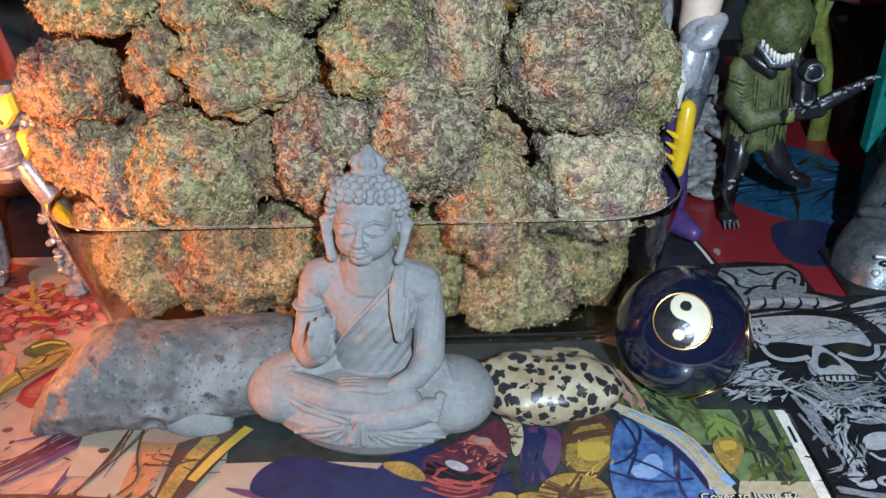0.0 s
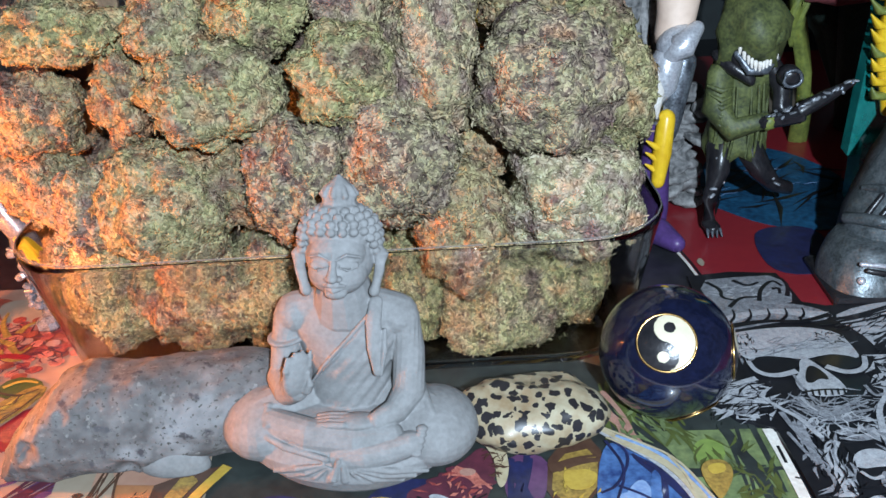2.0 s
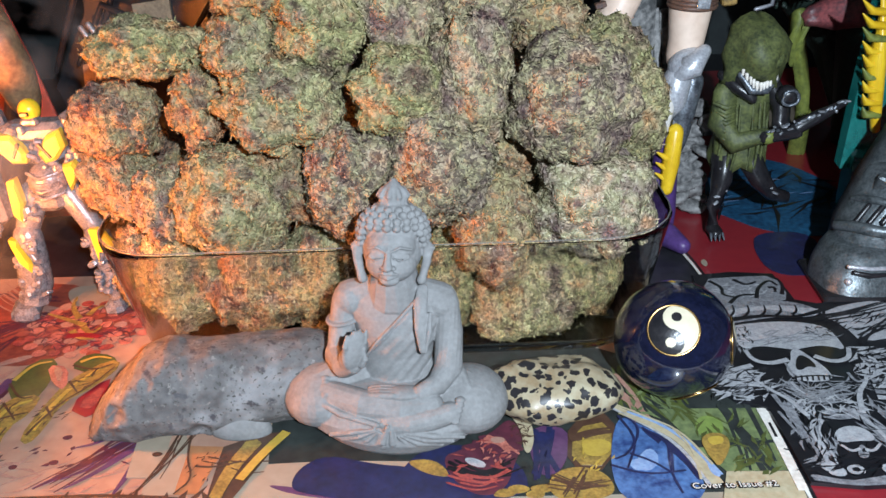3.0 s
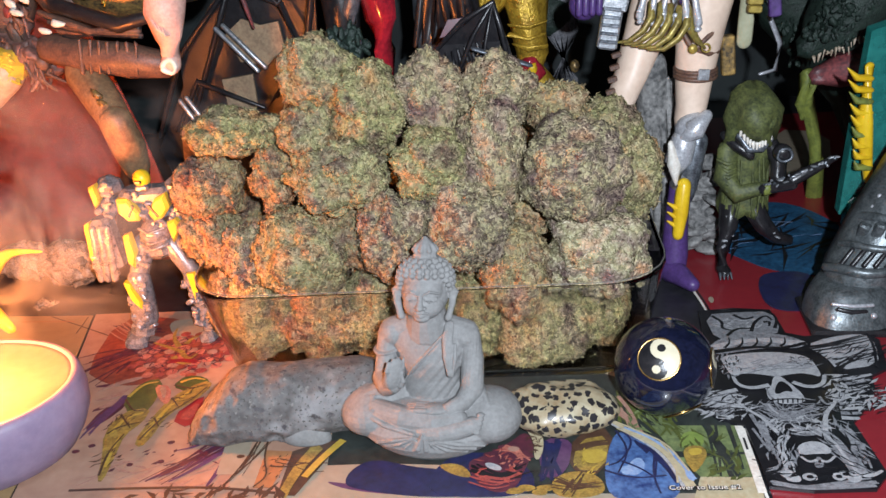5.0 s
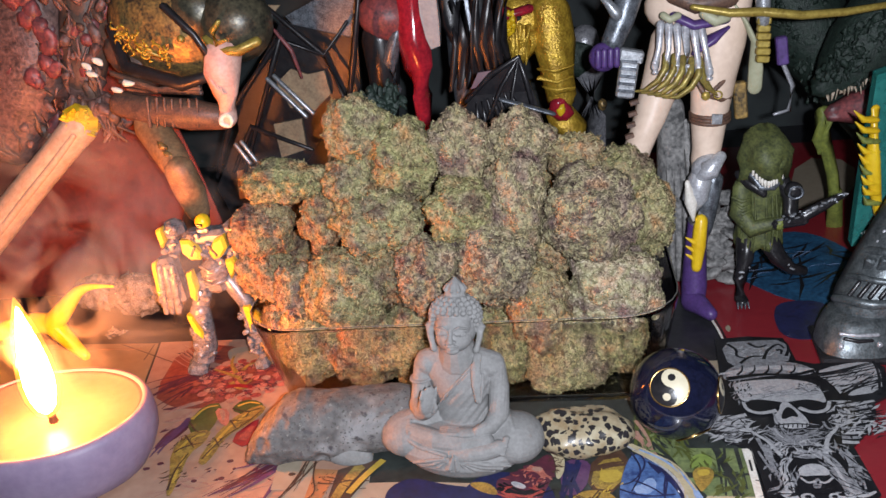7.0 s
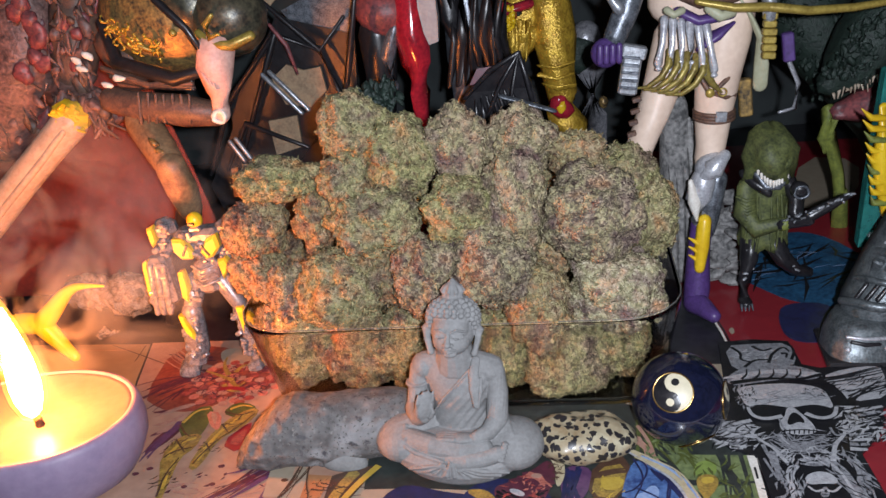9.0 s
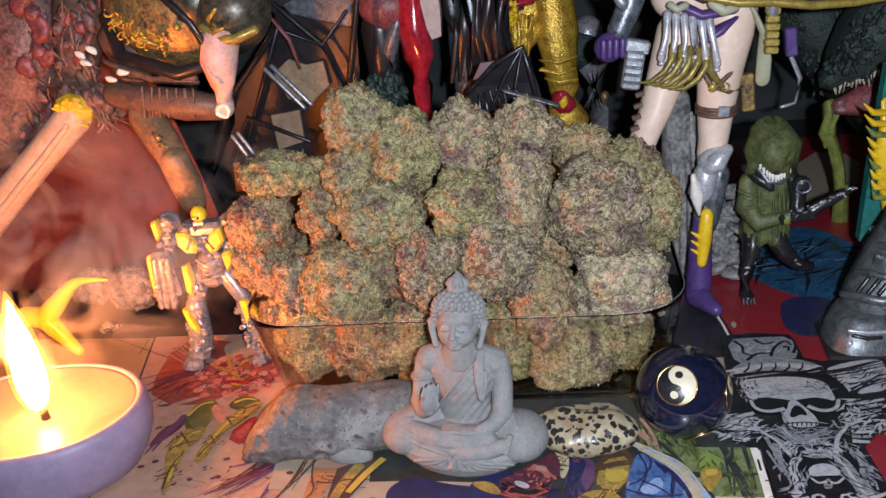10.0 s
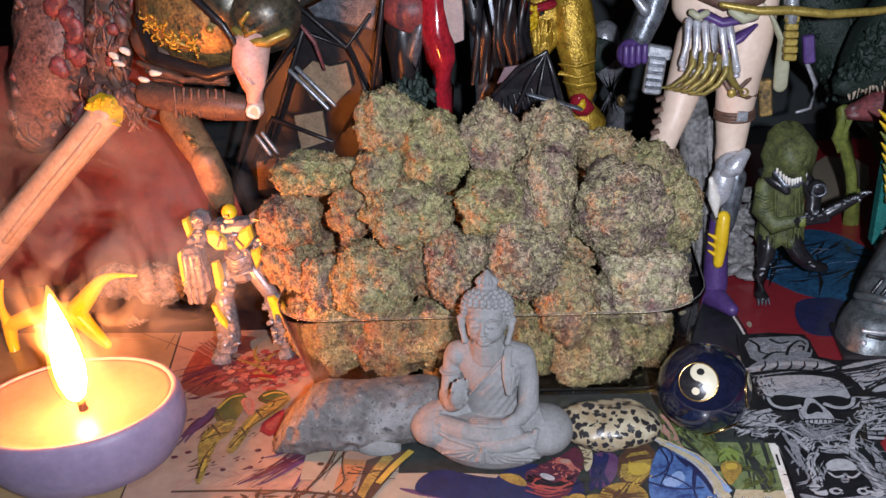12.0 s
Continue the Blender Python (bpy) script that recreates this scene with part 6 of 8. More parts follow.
blob(patch, "greyink", [(0.1275, 0.0117), (0.1293, 0.0117), (0.1288, 0.0063), (0.1251, 0.0062)], 21, smooth=2)
blob(patch, "blackink", [(0.1270, 0.0087), (0.1285, 0.0105), (0.1287, 0.0084)], 22, smooth=2)
daub(patch, "paleink", (0.1162, 0.0031), (0.0026, 0.0022), 20, 480)
daub(patch, "paleink", (0.1176, 0.0014), (0.0026, 0.0022), 20, 505)
daub(patch, "paleink", (0.1227, 0.0016), (0.0026, 0.0022), 20, 575)
daub(patch, "blackink", (0.1227, 0.0016), (0.0012, 0.0010), 21, 575)
daub(patch, "paleink", (0.1316, 0.0016), (0.0026, 0.0022), 20, 700)
daub(patch, "blackink", (0.1316, 0.0016), (0.0012, 0.0010), 21, 700)
daub(patch, "paleink", (0.1341, 0.0027), (0.0026, 0.0022), 20, 730)
daub(patch, "blackink", (0.1341, 0.0027), (0.0012, 0.0010), 21, 730)
daub(patch, "paleink", (0.1363, 0.0009), (0.0026, 0.0022), 20, 770)
bundle(patch, "greyink", [(0.1103, -0.0002), (0.1188, -0.0032), (0.1274, -0.0026), (0.1414, -0.0009)], (0.0012, 0.0008), 6, 0.0018, 19, 617)
hatch(patch, "blackink", (0.1185, 0.0138), (0.006, 0.012), 75, 25, 0.005, 0.0005, 36, 22, 620)
hatch(patch, "blackink", (0.1383, 0.0132), (0.008, 0.012), -55, 25, 0.005, 0.0005, 36, 22, 621)
hatch(patch, "blackink", (0.1248, 0.0029), (0.018, 0.004), 0, 25, 0.005, 0.0005, 36, 22, 622)
hatch(patch, "paleink", (0.1035, 0.0430), (0.011, 0.009), 35, 25, 0.008, 0.0012, 34, 18, 630)
hatch(patch, "paleink", (0.1540, 0.0500), (0.011, 0.013), 25, 35, 0.007, 0.0011, 46, 20, 631)
hatch(patch, "blackink", (0.1540, 0.0500), (0.011, 0.013), 35, 45, 0.006, 0.0006, 40, 21, 632)
hatch(patch, "greyink", (0.1275, 0.0400), (0.016, 0.006), 5, 40, 0.006, 0.0006, 60, 18, 633)
hatch(patch, "greyink", (0.1170, 0.0180), (0.007, 0.015), 70, 25, 0.007, 0.0009, 46, 17, 634)
hatch(patch, "greyink", (0.1400, 0.0180), (0.007, 0.015), 115, 25, 0.007, 0.0009, 46, 17, 635)
hatch(patch, "paleink", (0.1280, 0.0300), (0.012, 0.005), 20, 60, 0.005, 0.0007, 40, 18, 636)
hatch(patch, "greyink", (0.1120, 0.0700), (0.004, 0.010), 75, 20, 0.006, 0.0007, 26, 17, 637)


# ---- robot figurine ----
def robot():
    """A toy robot in parts: head, torso, two arms, two legs with feet."""
    toy = empty("robot_figurine", "small clear-grey plastic robot figurine with yellow plates", "toy robot")
    g, y = "plastic_grey", "yellow"
    rng = random.Random(5)

    def greeble(s, a, b, w, n, front):
        for _ in range(n):
            p = Vector(a).lerp(Vector(b), rng.random())
            s.box((p.x + rng.uniform(-w, w), front + rng.uniform(-0.0006, 0.0012), p.z), (rng.uniform(0.0014, 0.0040), 0.0030, rng.uniform(0.0012, 0.0040)), g, (rng.uniform(-20, 20), rng.uniform(-35, 35), rng.uniform(-20, 20)), 0.25)

    def plate(outline, front, parent, words):
        mid = Vector((sum(q[0] for q in outline), 0, sum(q[1] for q in outline))) / len(outline)
        inner = [(mid.x + (q[0] - mid.x) * 0.72, q[1] * 0.72 + mid.z * 0.28) for q in outline]
        rows = [[(x, front + 0.0030, z) for x, z in outline], [(x, front, z) for x, z in outline], [(x, front - 0.0013, z) for x, z in inner]]
        Shape().rings(rows, y, flat=True).part("yellow_plate", parent, words)

    s = Shape()
    s.ball((-0.1281, 0.1085, 0.0800), (0.0037, 0.0038, 0.0040), y)
    s.part("head", toy, "round yellow head")
    Shape().box((-0.1285, 0.1052, 0.0794), (0.0030, 0.0020, 0.0016), "black").box((-0.1278, 0.1075, 0.0764), (0.0062, 0.0050, 0.0030), g, bevel=0.3).part("face_guard", toy, "clear grey jaw and dark visor")
    s = Shape()
    s.box((-0.1288, 0.1130, 0.0712), (0.0240, 0.0110, 0.0075), g, (0, 0, 4), 0.3)
    s.box((-0.1288, 0.1135, 0.0645), (0.0185, 0.0115, 0.0100), g, (8, 0, 4), 0.3)
    s.ball((-0.1284, 0.1100, 0.0535), (0.0068, 0.0060, 0.0072), g)
    for k in range(4):
        s.tube([(-0.1340, 0.1075, 0.0572 - 0.0026 * k), (-0.1284, 0.1036, 0.0562 - 0.0026 * k), (-0.1228, 0.1075, 0.0572 - 0.0026 * k)], 0.0008, g, 8)
    s.box((-0.1302, 0.1120, 0.0452), (0.0125, 0.0090, 0.0070), g, bevel=0.3)
    greeble(s, (-0.1330, 0.107, 0.0735), (-0.1240, 0.107, 0.0580), 0.0035, 14, 0.1068)
    torso = s.part("torso", toy)
    plate([(-0.1402, 0.0722), (-0.1352, 0.0722), (-0.1312, 0.0655), (-0.1318, 0.0618), (-0.1368, 0.0618), (-0.1404, 0.0660)], 0.1052, torso, "yellow chest plate")
    plate([(-0.1272, 0.0652), (-0.1232, 0.0715), (-0.1182, 0.0738), (-0.1172, 0.0675), (-0.1212, 0.0628), (-0.1250, 0.0612)], 0.1052, torso, "yellow chest plate")
    Shape().box((-0.1342, 0.1040, 0.0668), (0.0012, 0.0012, 0.0060), "black", (0, 28, 0)).part("chest_slot", torso, "dark slot")
    Shape().box((-0.1242, 0.1040, 0.0665), (0.0012, 0.0012, 0.0064), "black", (0, -34, 0)).part("chest_slot", torso, "dark slot")
    # arm that ends in a gun
    s = Shape()
    s.box((-0.1446, 0.1110, 0.0758), (0.0110, 0.0100, 0.0105), g, (0, -12, 10), 0.32)
    s.box((-0.1470, 0.1120, 0.0670), (0.0086, 0.0085, 0.0100), g, (0, 6, 0), 0.32)
    greeble(s, (-0.1440, 0.106, 0.0795), (-0.1478, 0.106, 0.0640), 0.0036, 12, 0.1062)
    arm = s.part("arm", toy)
    s = Shape()
    s.box((-0.1510, 0.1100, 0.0500), (0.0105, 0.0095, 0.0250), g, (0, -5, 0), 0.2)
    for dx in (-0.0030, 0.0002, 0.0034):
        s.tube([(-0.1506 + dx, 0.1048, 0.0590), (-0.1526 + dx, 0.1048, 0.0350)], 0.0017, g, 8)
    greeble(s, (-0.1500, 0.105, 0.0610), (-0.1525, 0.105, 0.0370), 0.0046, 22, 0.1046)
    s.part("forearm_gun", arm, "blocky clear grey gun barrel")
    plate([(-0.1512, 0.0780), (-0.1482, 0.0792), (-0.1474, 0.0720), (-0.1500, 0.0685)], 0.1055, arm, "yellow shoulder plate")
    plate([(-0.1572, 0.0610), (-0.1548, 0.0622), (-0.1552, 0.0440), (-0.1578, 0.0432)], 0.1050, arm, "yellow strip")
    s = Shape()
    s.box((-0.1155, 0.1140, 0.0736), (0.0105, 0.0100, 0.0100), g, (0, 12, -8), 0.32)
    s.limb((-0.1160, 0.1150, 0.0690), (-0.1172, 0.1140, 0.0470), 0.0044, 0.0040, g)
    greeble(s, (-0.1160, 0.108, 0.0700), (-0.1180, 0.108, 0.0500), 0.0030, 12, 0.1098)
    arm = s.part("arm", toy)
    plate([(-0.1212, 0.0600), (-0.1168, 0.0612), (-0.1146, 0.0572), (-0.1196, 0.0500)], 0.1072, arm, "yellow forearm plate")
    # legs
    s = Shape()
    s.limb((-0.1358, 0.1125, 0.0480), (-0.1400, 0.1090, 0.0340), 0.0050, 0.0042, g)
    s.limb((-0.1398, 0.1080, 0.0330), (-0.1418, 0.1090, 0.0130), 0.0052, 0.0062, g)
    greeble(s, (-0.1350, 0.105, 0.0450), (-0.1380, 0.105, 0.0330), 0.0028, 12, 0.1062)
    greeble(s, (-0.1376, 0.103, 0.0330), (-0.1410, 0.103, 0.0090), 0.0050, 30, 0.1034)
    leg = s.part("leg", toy)
    plate([(-0.1408, 0.0552), (-0.1378, 0.0562), (-0.1366, 0.0470), (-0.1384, 0.0392), (-0.1412, 0.0420)], 0.1048, leg, "yellow thigh plate")
    plate([(-0.1444, 0.0340), (-0.1416, 0.0332), (-0.1378, 0.0240), (-0.1382, 0.0200), (-0.1420, 0.0245)], 0.1020, leg, "yellow shin plate")
    Shape().box((-0.1432, 0.1085, 0.0078), (0.0105, 0.0110, 0.0095), g, (0, 14, 8), 0.3).box((-0.1458, 0.1050, 0.0036), (0.0098, 0.0140, 0.0060), g, (0, 8, 14), 0.3).part("foot", leg)
    s = Shape()
    s.limb((-0.1240, 0.1140, 0.0470), (-0.1160, 0.1120, 0.0330), 0.0044, 0.0040, g)
    s.limb((-0.1158, 0.1110, 0.0320), (-0.1130, 0.1120, 0.0110), 0.0046, 0.0042, g)
    greeble(s, (-0.1160, 0.106, 0.0340), (-0.1130, 0.106, 0.0090), 0.0038, 24, 0.1070)
    leg = s.part("leg", toy)
    plate([(-0.1166, 0.0352), (-0.1136, 0.0352), (-0.1090, 0.0285), (-0.1096, 0.0218), (-0.1112, 0.0262), (-0.1142, 0.0262), (-0.1150, 0.0212)], 0.1060, leg, "yellow shin plate")
    Shape().box((-0.1124, 0.1120, 0.0078), (0.0080, 0.0090, 0.0090), g, (0, -10, 0), 0.3).box((-0.1116, 0.1090, 0.0034), (0.0078, 0.0140, 0.0058), g, (0, -6, -12), 0.3).part("foot", leg)


robot()


# ---- yellow creature and rough crystals behind the candle ----
s = Shape()
yc = "clearyellow"
s.tube([(-0.1929, 0.125, 0.041), (-0.2052, 0.126, 0.0415), (-0.2143, 0.127, 0.0395), (-0.2245, 0.128, 0.0287), (-0.2356, 0.128, 0.0192)], [0.00072, 0.00153, 0.00315, 0.00486, 0.00621], yc)
s.tube([(-0.2356, 0.128, 0.0192), (-0.2276, 0.126, 0.0097), (-0.2186, 0.123, 0.0018)], [0.00621, 0.00432, 0.00279], yc)
s.tube([(-0.2356, 0.128, 0.0192), (-0.2513, 0.128, 0.0217), (-0.2745, 0.126, 0.0135)], [0.00621, 0.00558, 0.00414], yc)
s.tube([(-0.2745, 0.126, 0.0135), (-0.2762, 0.124, 0.0284), (-0.2672, 0.122, 0.0422)], [0.00414, 0.00306, 0.0009], yc)
s.tube([(-0.2745, 0.126, 0.0135), (-0.2749, 0.122, -0.0051), (-0.2656, 0.118, -0.0101)], [0.00414, 0.00315, 0.00243], yc)
s.thing("yellow_figurine", "translucent yellow plastic creature figurine behind the candle", "figurine", soften=1)


def crystal(c, r, seed, label):
    rng = random.Random(seed)
    q = Shape()
    q.ball(c, r, "quartz", seg=56)
    for _ in range(14):
        a, b = rng.uniform(0, 6.28), rng.uniform(-0.5, 1.2)
        q.ball((c[0] + r[0] * 0.75 * math.cos(a) * math.cos(b), c[1] + r[1] * 0.75 * math.sin(a) * math.cos(b), c[2] + r[2] * 0.75 * math.sin(b)), (r[0] * 0.35, r[1] * 0.35, r[2] * 0.38), "quartz", (rng.uniform(0, 90), rng.uniform(0, 90), 0), 10)
    q.roughen(0.0024, 240, seed).roughen(0.0012, 700, seed)
    return q.thing("rough_crystal", label, "crystal")


crystal((-0.2093, 0.175, 0.0122), (0.017, 0.011, 0.0125), 3, "large cloudy rough crystal behind the candle")
crystal((-0.2153, 0.152, -0.0055), (0.0085, 0.006, 0.0065), 8, "small cloudy rough crystal on the page")
crystal(((-0.2397, 0.185, 0.0021)[0], 0.185, 0.010), (0.016, 0.010, 0.0105), 12, "cloudy rough crystal in shade")


# ---- seated warrior figurine, its drape and the hide-covered creature ----
s = Shape().mark("apron", "bronze apron with gilt scrolls")
s.ball((-0.142, 0.165, 0.1649), (0.036, 0.026, 0.028), "oldgold", (0, 12, 0), 48)
rng = random.Random(21)
for k in range(34):
    p = Vector((-0.1640, 0.1368, 0.1660)).lerp(Vector((-0.1360, 0.1350, 0.1510)), rng.random()) + Vector((0, 0, rng.uniform(-0.005, 0.007)))
    r, a0 = rng.uniform(0.0012, 0.0026), rng.uniform(0, 6.28)
    s.tube([tuple(p + Vector((r * (1 - 0.12 * i) * math.cos(a0 + 0.7 * i), 0, r * (1 - 0.12 * i) * math.sin(a0 + 0.7 * i)))) for i in range(6)], [0.0003, 0.0006, 0.0007, 0.0006, 0.0005, 0.0003], "goldpaint", 6)
s.mark("strap", "black strap")
s.tube([(-0.1352, 0.134, 0.1765), (-0.1228, 0.132, 0.1631), (-0.1178, 0.134, 0.1508)], [0.0016, 0.0016, 0.0016], "black", 8)
s.tube([(-0.1708, 0.15, 0.1673), (-0.1645, 0.142, 0.1495), (-0.1366, 0.138, 0.1398), (-0.1227, 0.14, 0.1422)], [0.003, 0.0034, 0.0034, 0.0026], "black", 10)
s.mark("pouch", "brown leather pouch")
s.ball((-0.1654, 0.162, 0.1497), (0.020, 0.014, 0.012), "brown", (0, 30, 0))
s.mark("belly_plate", "dark bronze rounded plate")
s.ball((-0.1098, 0.152, 0.1638), (0.0185, 0.017, 0.0180), "bronze", (0, 20, 0), 28)
s.ball((-0.1265, 0.152, 0.1706), (0.0150, 0.014, 0.0160), "bronze", (0, 10, 0), 24)
s.mark("gilt_trim", "gold hooked trim")
s.tube([(-0.1193, 0.138, 0.1592), (-0.112, 0.135, 0.154), (-0.1041, 0.134, 0.1534), (-0.0954, 0.138, 0.1565)], [0.0022, 0.0026, 0.0026, 0.002], "gold", 8)
s.tube([(-0.1103, 0.134, 0.1679), (-0.1149, 0.134, 0.1633), (-0.113, 0.133, 0.158), (-0.108, 0.132, 0.1592)], [0.0010, 0.0016, 0.0016, 0.0008], "gold", 8)
s.tube([(-0.1606, 0.146, 0.1657), (-0.1526, 0.142, 0.1564), (-0.1401, 0.14, 0.1517), (-0.1472, 0.141, 0.1587)], [0.0012, 0.0020, 0.0014, 0.0006], "gold", 8)
s.ball((-0.1322, 0.138, 0.1609), 0.0019, "gold", seg=10)
s.mark("fringe", "brown and black cords", "stuff")
for k in range(6):
    s.tube([((-0.1754, 0.15, 0.1461)[0] + 0.0015 * k, 0.148, (-0.1754, 0.15, 0.1461)[2] - 0.0022 * k), (-0.1505, 0.142, 0.1369), ((-0.1301, 0.142, 0.1384)[0], 0.142, (-0.1301, 0.142, 0.1384)[2] - 0.001 * k)], [0.0013, 0.0016, 0.0012], "black" if k % 2 else "brown", 8)
s.mark("peg_leg", "rosy moulded peg leg with a pale eyelet")
s.tube([(-0.1138, 0.14, 0.1519), (-0.1151, 0.137, 0.1435), (-0.1149, 0.136, 0.1331), (-0.1152, 0.136, 0.1264)], [0.0088, 0.0086, 0.0058, 0.0040], "pink", 18)
s.tube([(-0.115, 0.136, 0.1264), (-0.1157, 0.136, 0.1218)], [0.0036, 0.0042], "pink", 14)
s.tube([(-0.1157 + 0.0027 * math.cos(a), 0.1322, 0.1218 + 0.0030 * math.sin(a)) for a in [2 * math.pi * k / 16 for k in range(17)]], 0.0012, "white", 8)
for k in range(4):
    s.tube([(-0.1192 + 0.0018 * k, 0.1292 + 0.0004 * abs(k - 2), 0.1440 - 0.0016 * k), (-0.1170 + 0.0012 * k, 0.1290, 0.1400 - 0.0016 * k), (-0.1150 + 0.0010 * k, 0.1300, 0.1350)], [0.0003, 0.0007, 0.0003], "pink", 6)
s.mark("thigh", "brown leather thigh")
s.tube([(-0.1755, 0.15, 0.1299), (-0.158, 0.146, 0.1266), (-0.1374, 0.144, 0.1234), (-0.1244, 0.146, 0.1204)], [0.0068, 0.0074, 0.0078, 0.0064], "brown", 18)
for k in range(7):
    s.mark("thigh_cord")
    s.tube([((-0.1561, 0.14, 0.1343)[0] + 0.0042 * k, 0.1385, (-0.1561, 0.14, 0.1343)[2] - 0.0005 * k), ((-0.1593, 0.14, 0.1221)[0] + 0.0042 * k + 0.001, 0.1385, (-0.1597, 0.14, 0.1207)[2] - 0.0003 * k)], 0.0009, "brown", 6)
s.mark("shin", "tan shin")
s.tube([(-0.1636, 0.15, 0.1183), (-0.1497, 0.136, 0.1069), (-0.1414, 0.126, 0.0995)], [0.0085, 0.0080, 0.0070], "tan", 18)
s.tube([(-0.1417, 0.126, 0.1007), (-0.1413, 0.13, 0.0881), (-0.1425, 0.136, 0.0762)], [0.0074, 0.0078, 0.0060], "tan", 18)
# lower leg down to the table, coloured black for the darkness there
s.mark("boot", "lower leg, blackened where it sinks into the dark")
s.tube([(-0.1435, 0.138, 0.0756), (-0.1565, 0.15, 0.0522), (-0.179, 0.165, 0.002), (-0.1918, 0.172, -0.0234)], [0.0064, 0.0064, 0.0060, 0.0058], "black", 14)
s.mark("shin_trim", "old gold trim", "stuff")
for k in range(4):
    s.ball(((-0.149, 0.13, 0.1129)[0] + 0.0028 * k, 0.1285 - 0.0012 * k, (-0.149, 0.13, 0.1129)[2] - 0.0045 * k), (0.0034, 0.002, 0.0016), "oldgold", (0, 40, 0), 8)
s.mark("white_scraps", "white torn scraps", "stuff")
for px in ((-0.186, 0.145, 0.1513), (-0.1797, 0.145, 0.1529), (-0.1723, 0.143, 0.1391), (-0.1657, 0.143, 0.1418), (-0.1837, 0.144, 0.1475)):
    s.ball((px[0], px[1] - 0.001, px[2]), (0.0034, 0.0012, 0.0017), "white", (0, 2600 * px[2], 0), 10)
s.roughen(0.0009, 260, 1.0)
s.toy("warrior_figurine", "dark gold seated warrior figurine with a rosy peg leg", "figurine")

drape = Shape()
ring = []
for i in range(25):
    k = i / 24
    row = []
    for j in range(9):
        x = -0.46 + k * (0.312 - 0.050 * j / 8)
        row.append((x + 0.001 * math.sin(j * 1.3 + i), 0.200 + 0.0030 * math.sin(i * 0.55 + 0.25 * j) + 0.0014 * math.sin(i * 1.3) + 0.022 * (j / 8), 0.150 * j / 8))
    ring.append(row + [(p[0], p[1] + 0.003, p[2]) for p in reversed(row)])
drape.rings(ring, "darkred")
drape.thing("red_drape", "dark red cloth drape standing behind the figurines", "drape", soften=2)

s = Shape()
s.tube([(-0.2327, 0.19, 0.1899), (-0.234, 0.185, 0.1619), (-0.2424, 0.18, 0.1367), (-0.2581, 0.18, 0.1098)], [0.020, 0.024, 0.022, 0.015], "hide", 22)
s.tube([(-0.1982, 0.185, 0.1842), (-0.2027, 0.18, 0.1598), (-0.2073, 0.175, 0.1407)], [0.012, 0.0135, 0.0105], "brown", 18)
s.tube([(-0.2057, 0.175, 0.1406), (-0.2164, 0.172, 0.1318), (-0.1986, 0.17, 0.1233), (-0.1857, 0.165, 0.1205)], [0.0100, 0.0110, 0.0100, 0.007], "hide", 18)
s.tube([(-0.2506, 0.178, 0.1324), (-0.2520, 0.205, 0.1180), (-0.2560, 0.245, 0.0800), (-0.2580, 0.255, 0.0404), (-0.2600, 0.258, 0.0100)], [0.014, 0.0150, 0.013, 0.012, 0.011], "hide", 18)
for k in range(12):
    s.ball(((-0.221, 0.165, 0.1641)[0] + 0.007 * math.sin(k * 2.4), 0.163, (-0.221, 0.165, 0.1641)[2] + 0.022 * math.cos(k * 1.3)), (0.0045, 0.003, 0.0055), "maroon", (0, 20 * k, 0), 10)
rng = random.Random(9)
for a, b, w in (((-0.2199, 0.17, 0.1908), (-0.2442, 0.165, 0.113), 0.020), ((-0.1908, 0.172, 0.185), (-0.2013, 0.165, 0.1424), 0.010), ((-0.2101, 0.162, 0.1336), (-0.1812, 0.157, 0.1222), 0.008)):
    for k in range(46):
        p = Vector(a).lerp(Vector(b), rng.random()) + Vector((rng.uniform(-w, w), rng.uniform(-0.004, 0.006), rng.uniform(-0.004, 0.004)))
        q = rng.uniform(0.0012, 0.0036)
        s.ball(tuple(p), (q, q * 0.8, q * rng.uniform(0.8, 2.2)), rng.choice(("hide", "hide", "maroon", "brown")), (0, rng.uniform(-50, 50), 0), 8)
    for k in range(22):
        p = Vector(a).lerp(Vector(b), rng.random()) + Vector((rng.uniform(-w, w), -0.003, 0))
        s.tube([tuple(p), tuple(p + Vector((rng.uniform(-0.004, 0.004), -0.001, -0.006))), tuple(p + Vector((rng.uniform(-0.006, 0.006), 0.002, -0.013)))], [0.0006, 0.0010, 0.0005], rng.choice(("hide", "brown")), 6)
s.roughen(0.0016, 230, 3.0)
s.thing("hide_creature_figurine", "mottled red-brown fibrous creature figurine", "figurine")

sword = empty("toy_sword", "pale toy sword with a yellow pommel leaning on the drape", "toy sword")
s = Shape()
s.tube([(-0.2050, 0.1560, 0.1190), (-0.2180, 0.1555, 0.1085), (-0.2400, 0.1545, 0.0905), (-0.2710, 0.1530, 0.0640), (-0.3050, 0.1500, 0.0350), (-0.3380, 0.1460, 0.0095)], [0.0096, 0.0090, 0.0092, 0.0098, 0.0102, 0.0100], "bone", 12, 0.95)
s.part("blade", sword)
Shape().tube([(-0.2050, 0.1472, 0.1165), (-0.2200, 0.1468, 0.1030), (-0.2440, 0.1458, 0.0830), (-0.2750, 0.1440, 0.0560)], [0.0016, 0.0019, 0.0020, 0.0018], "bone", 8).part("ridge", sword, "raised rib along the blade")
s = Shape()
s.box((-0.2030, 0.1560, 0.1228), (0.0180, 0.0150, 0.0150), "yellow", (6, 22, 8), 0.28)
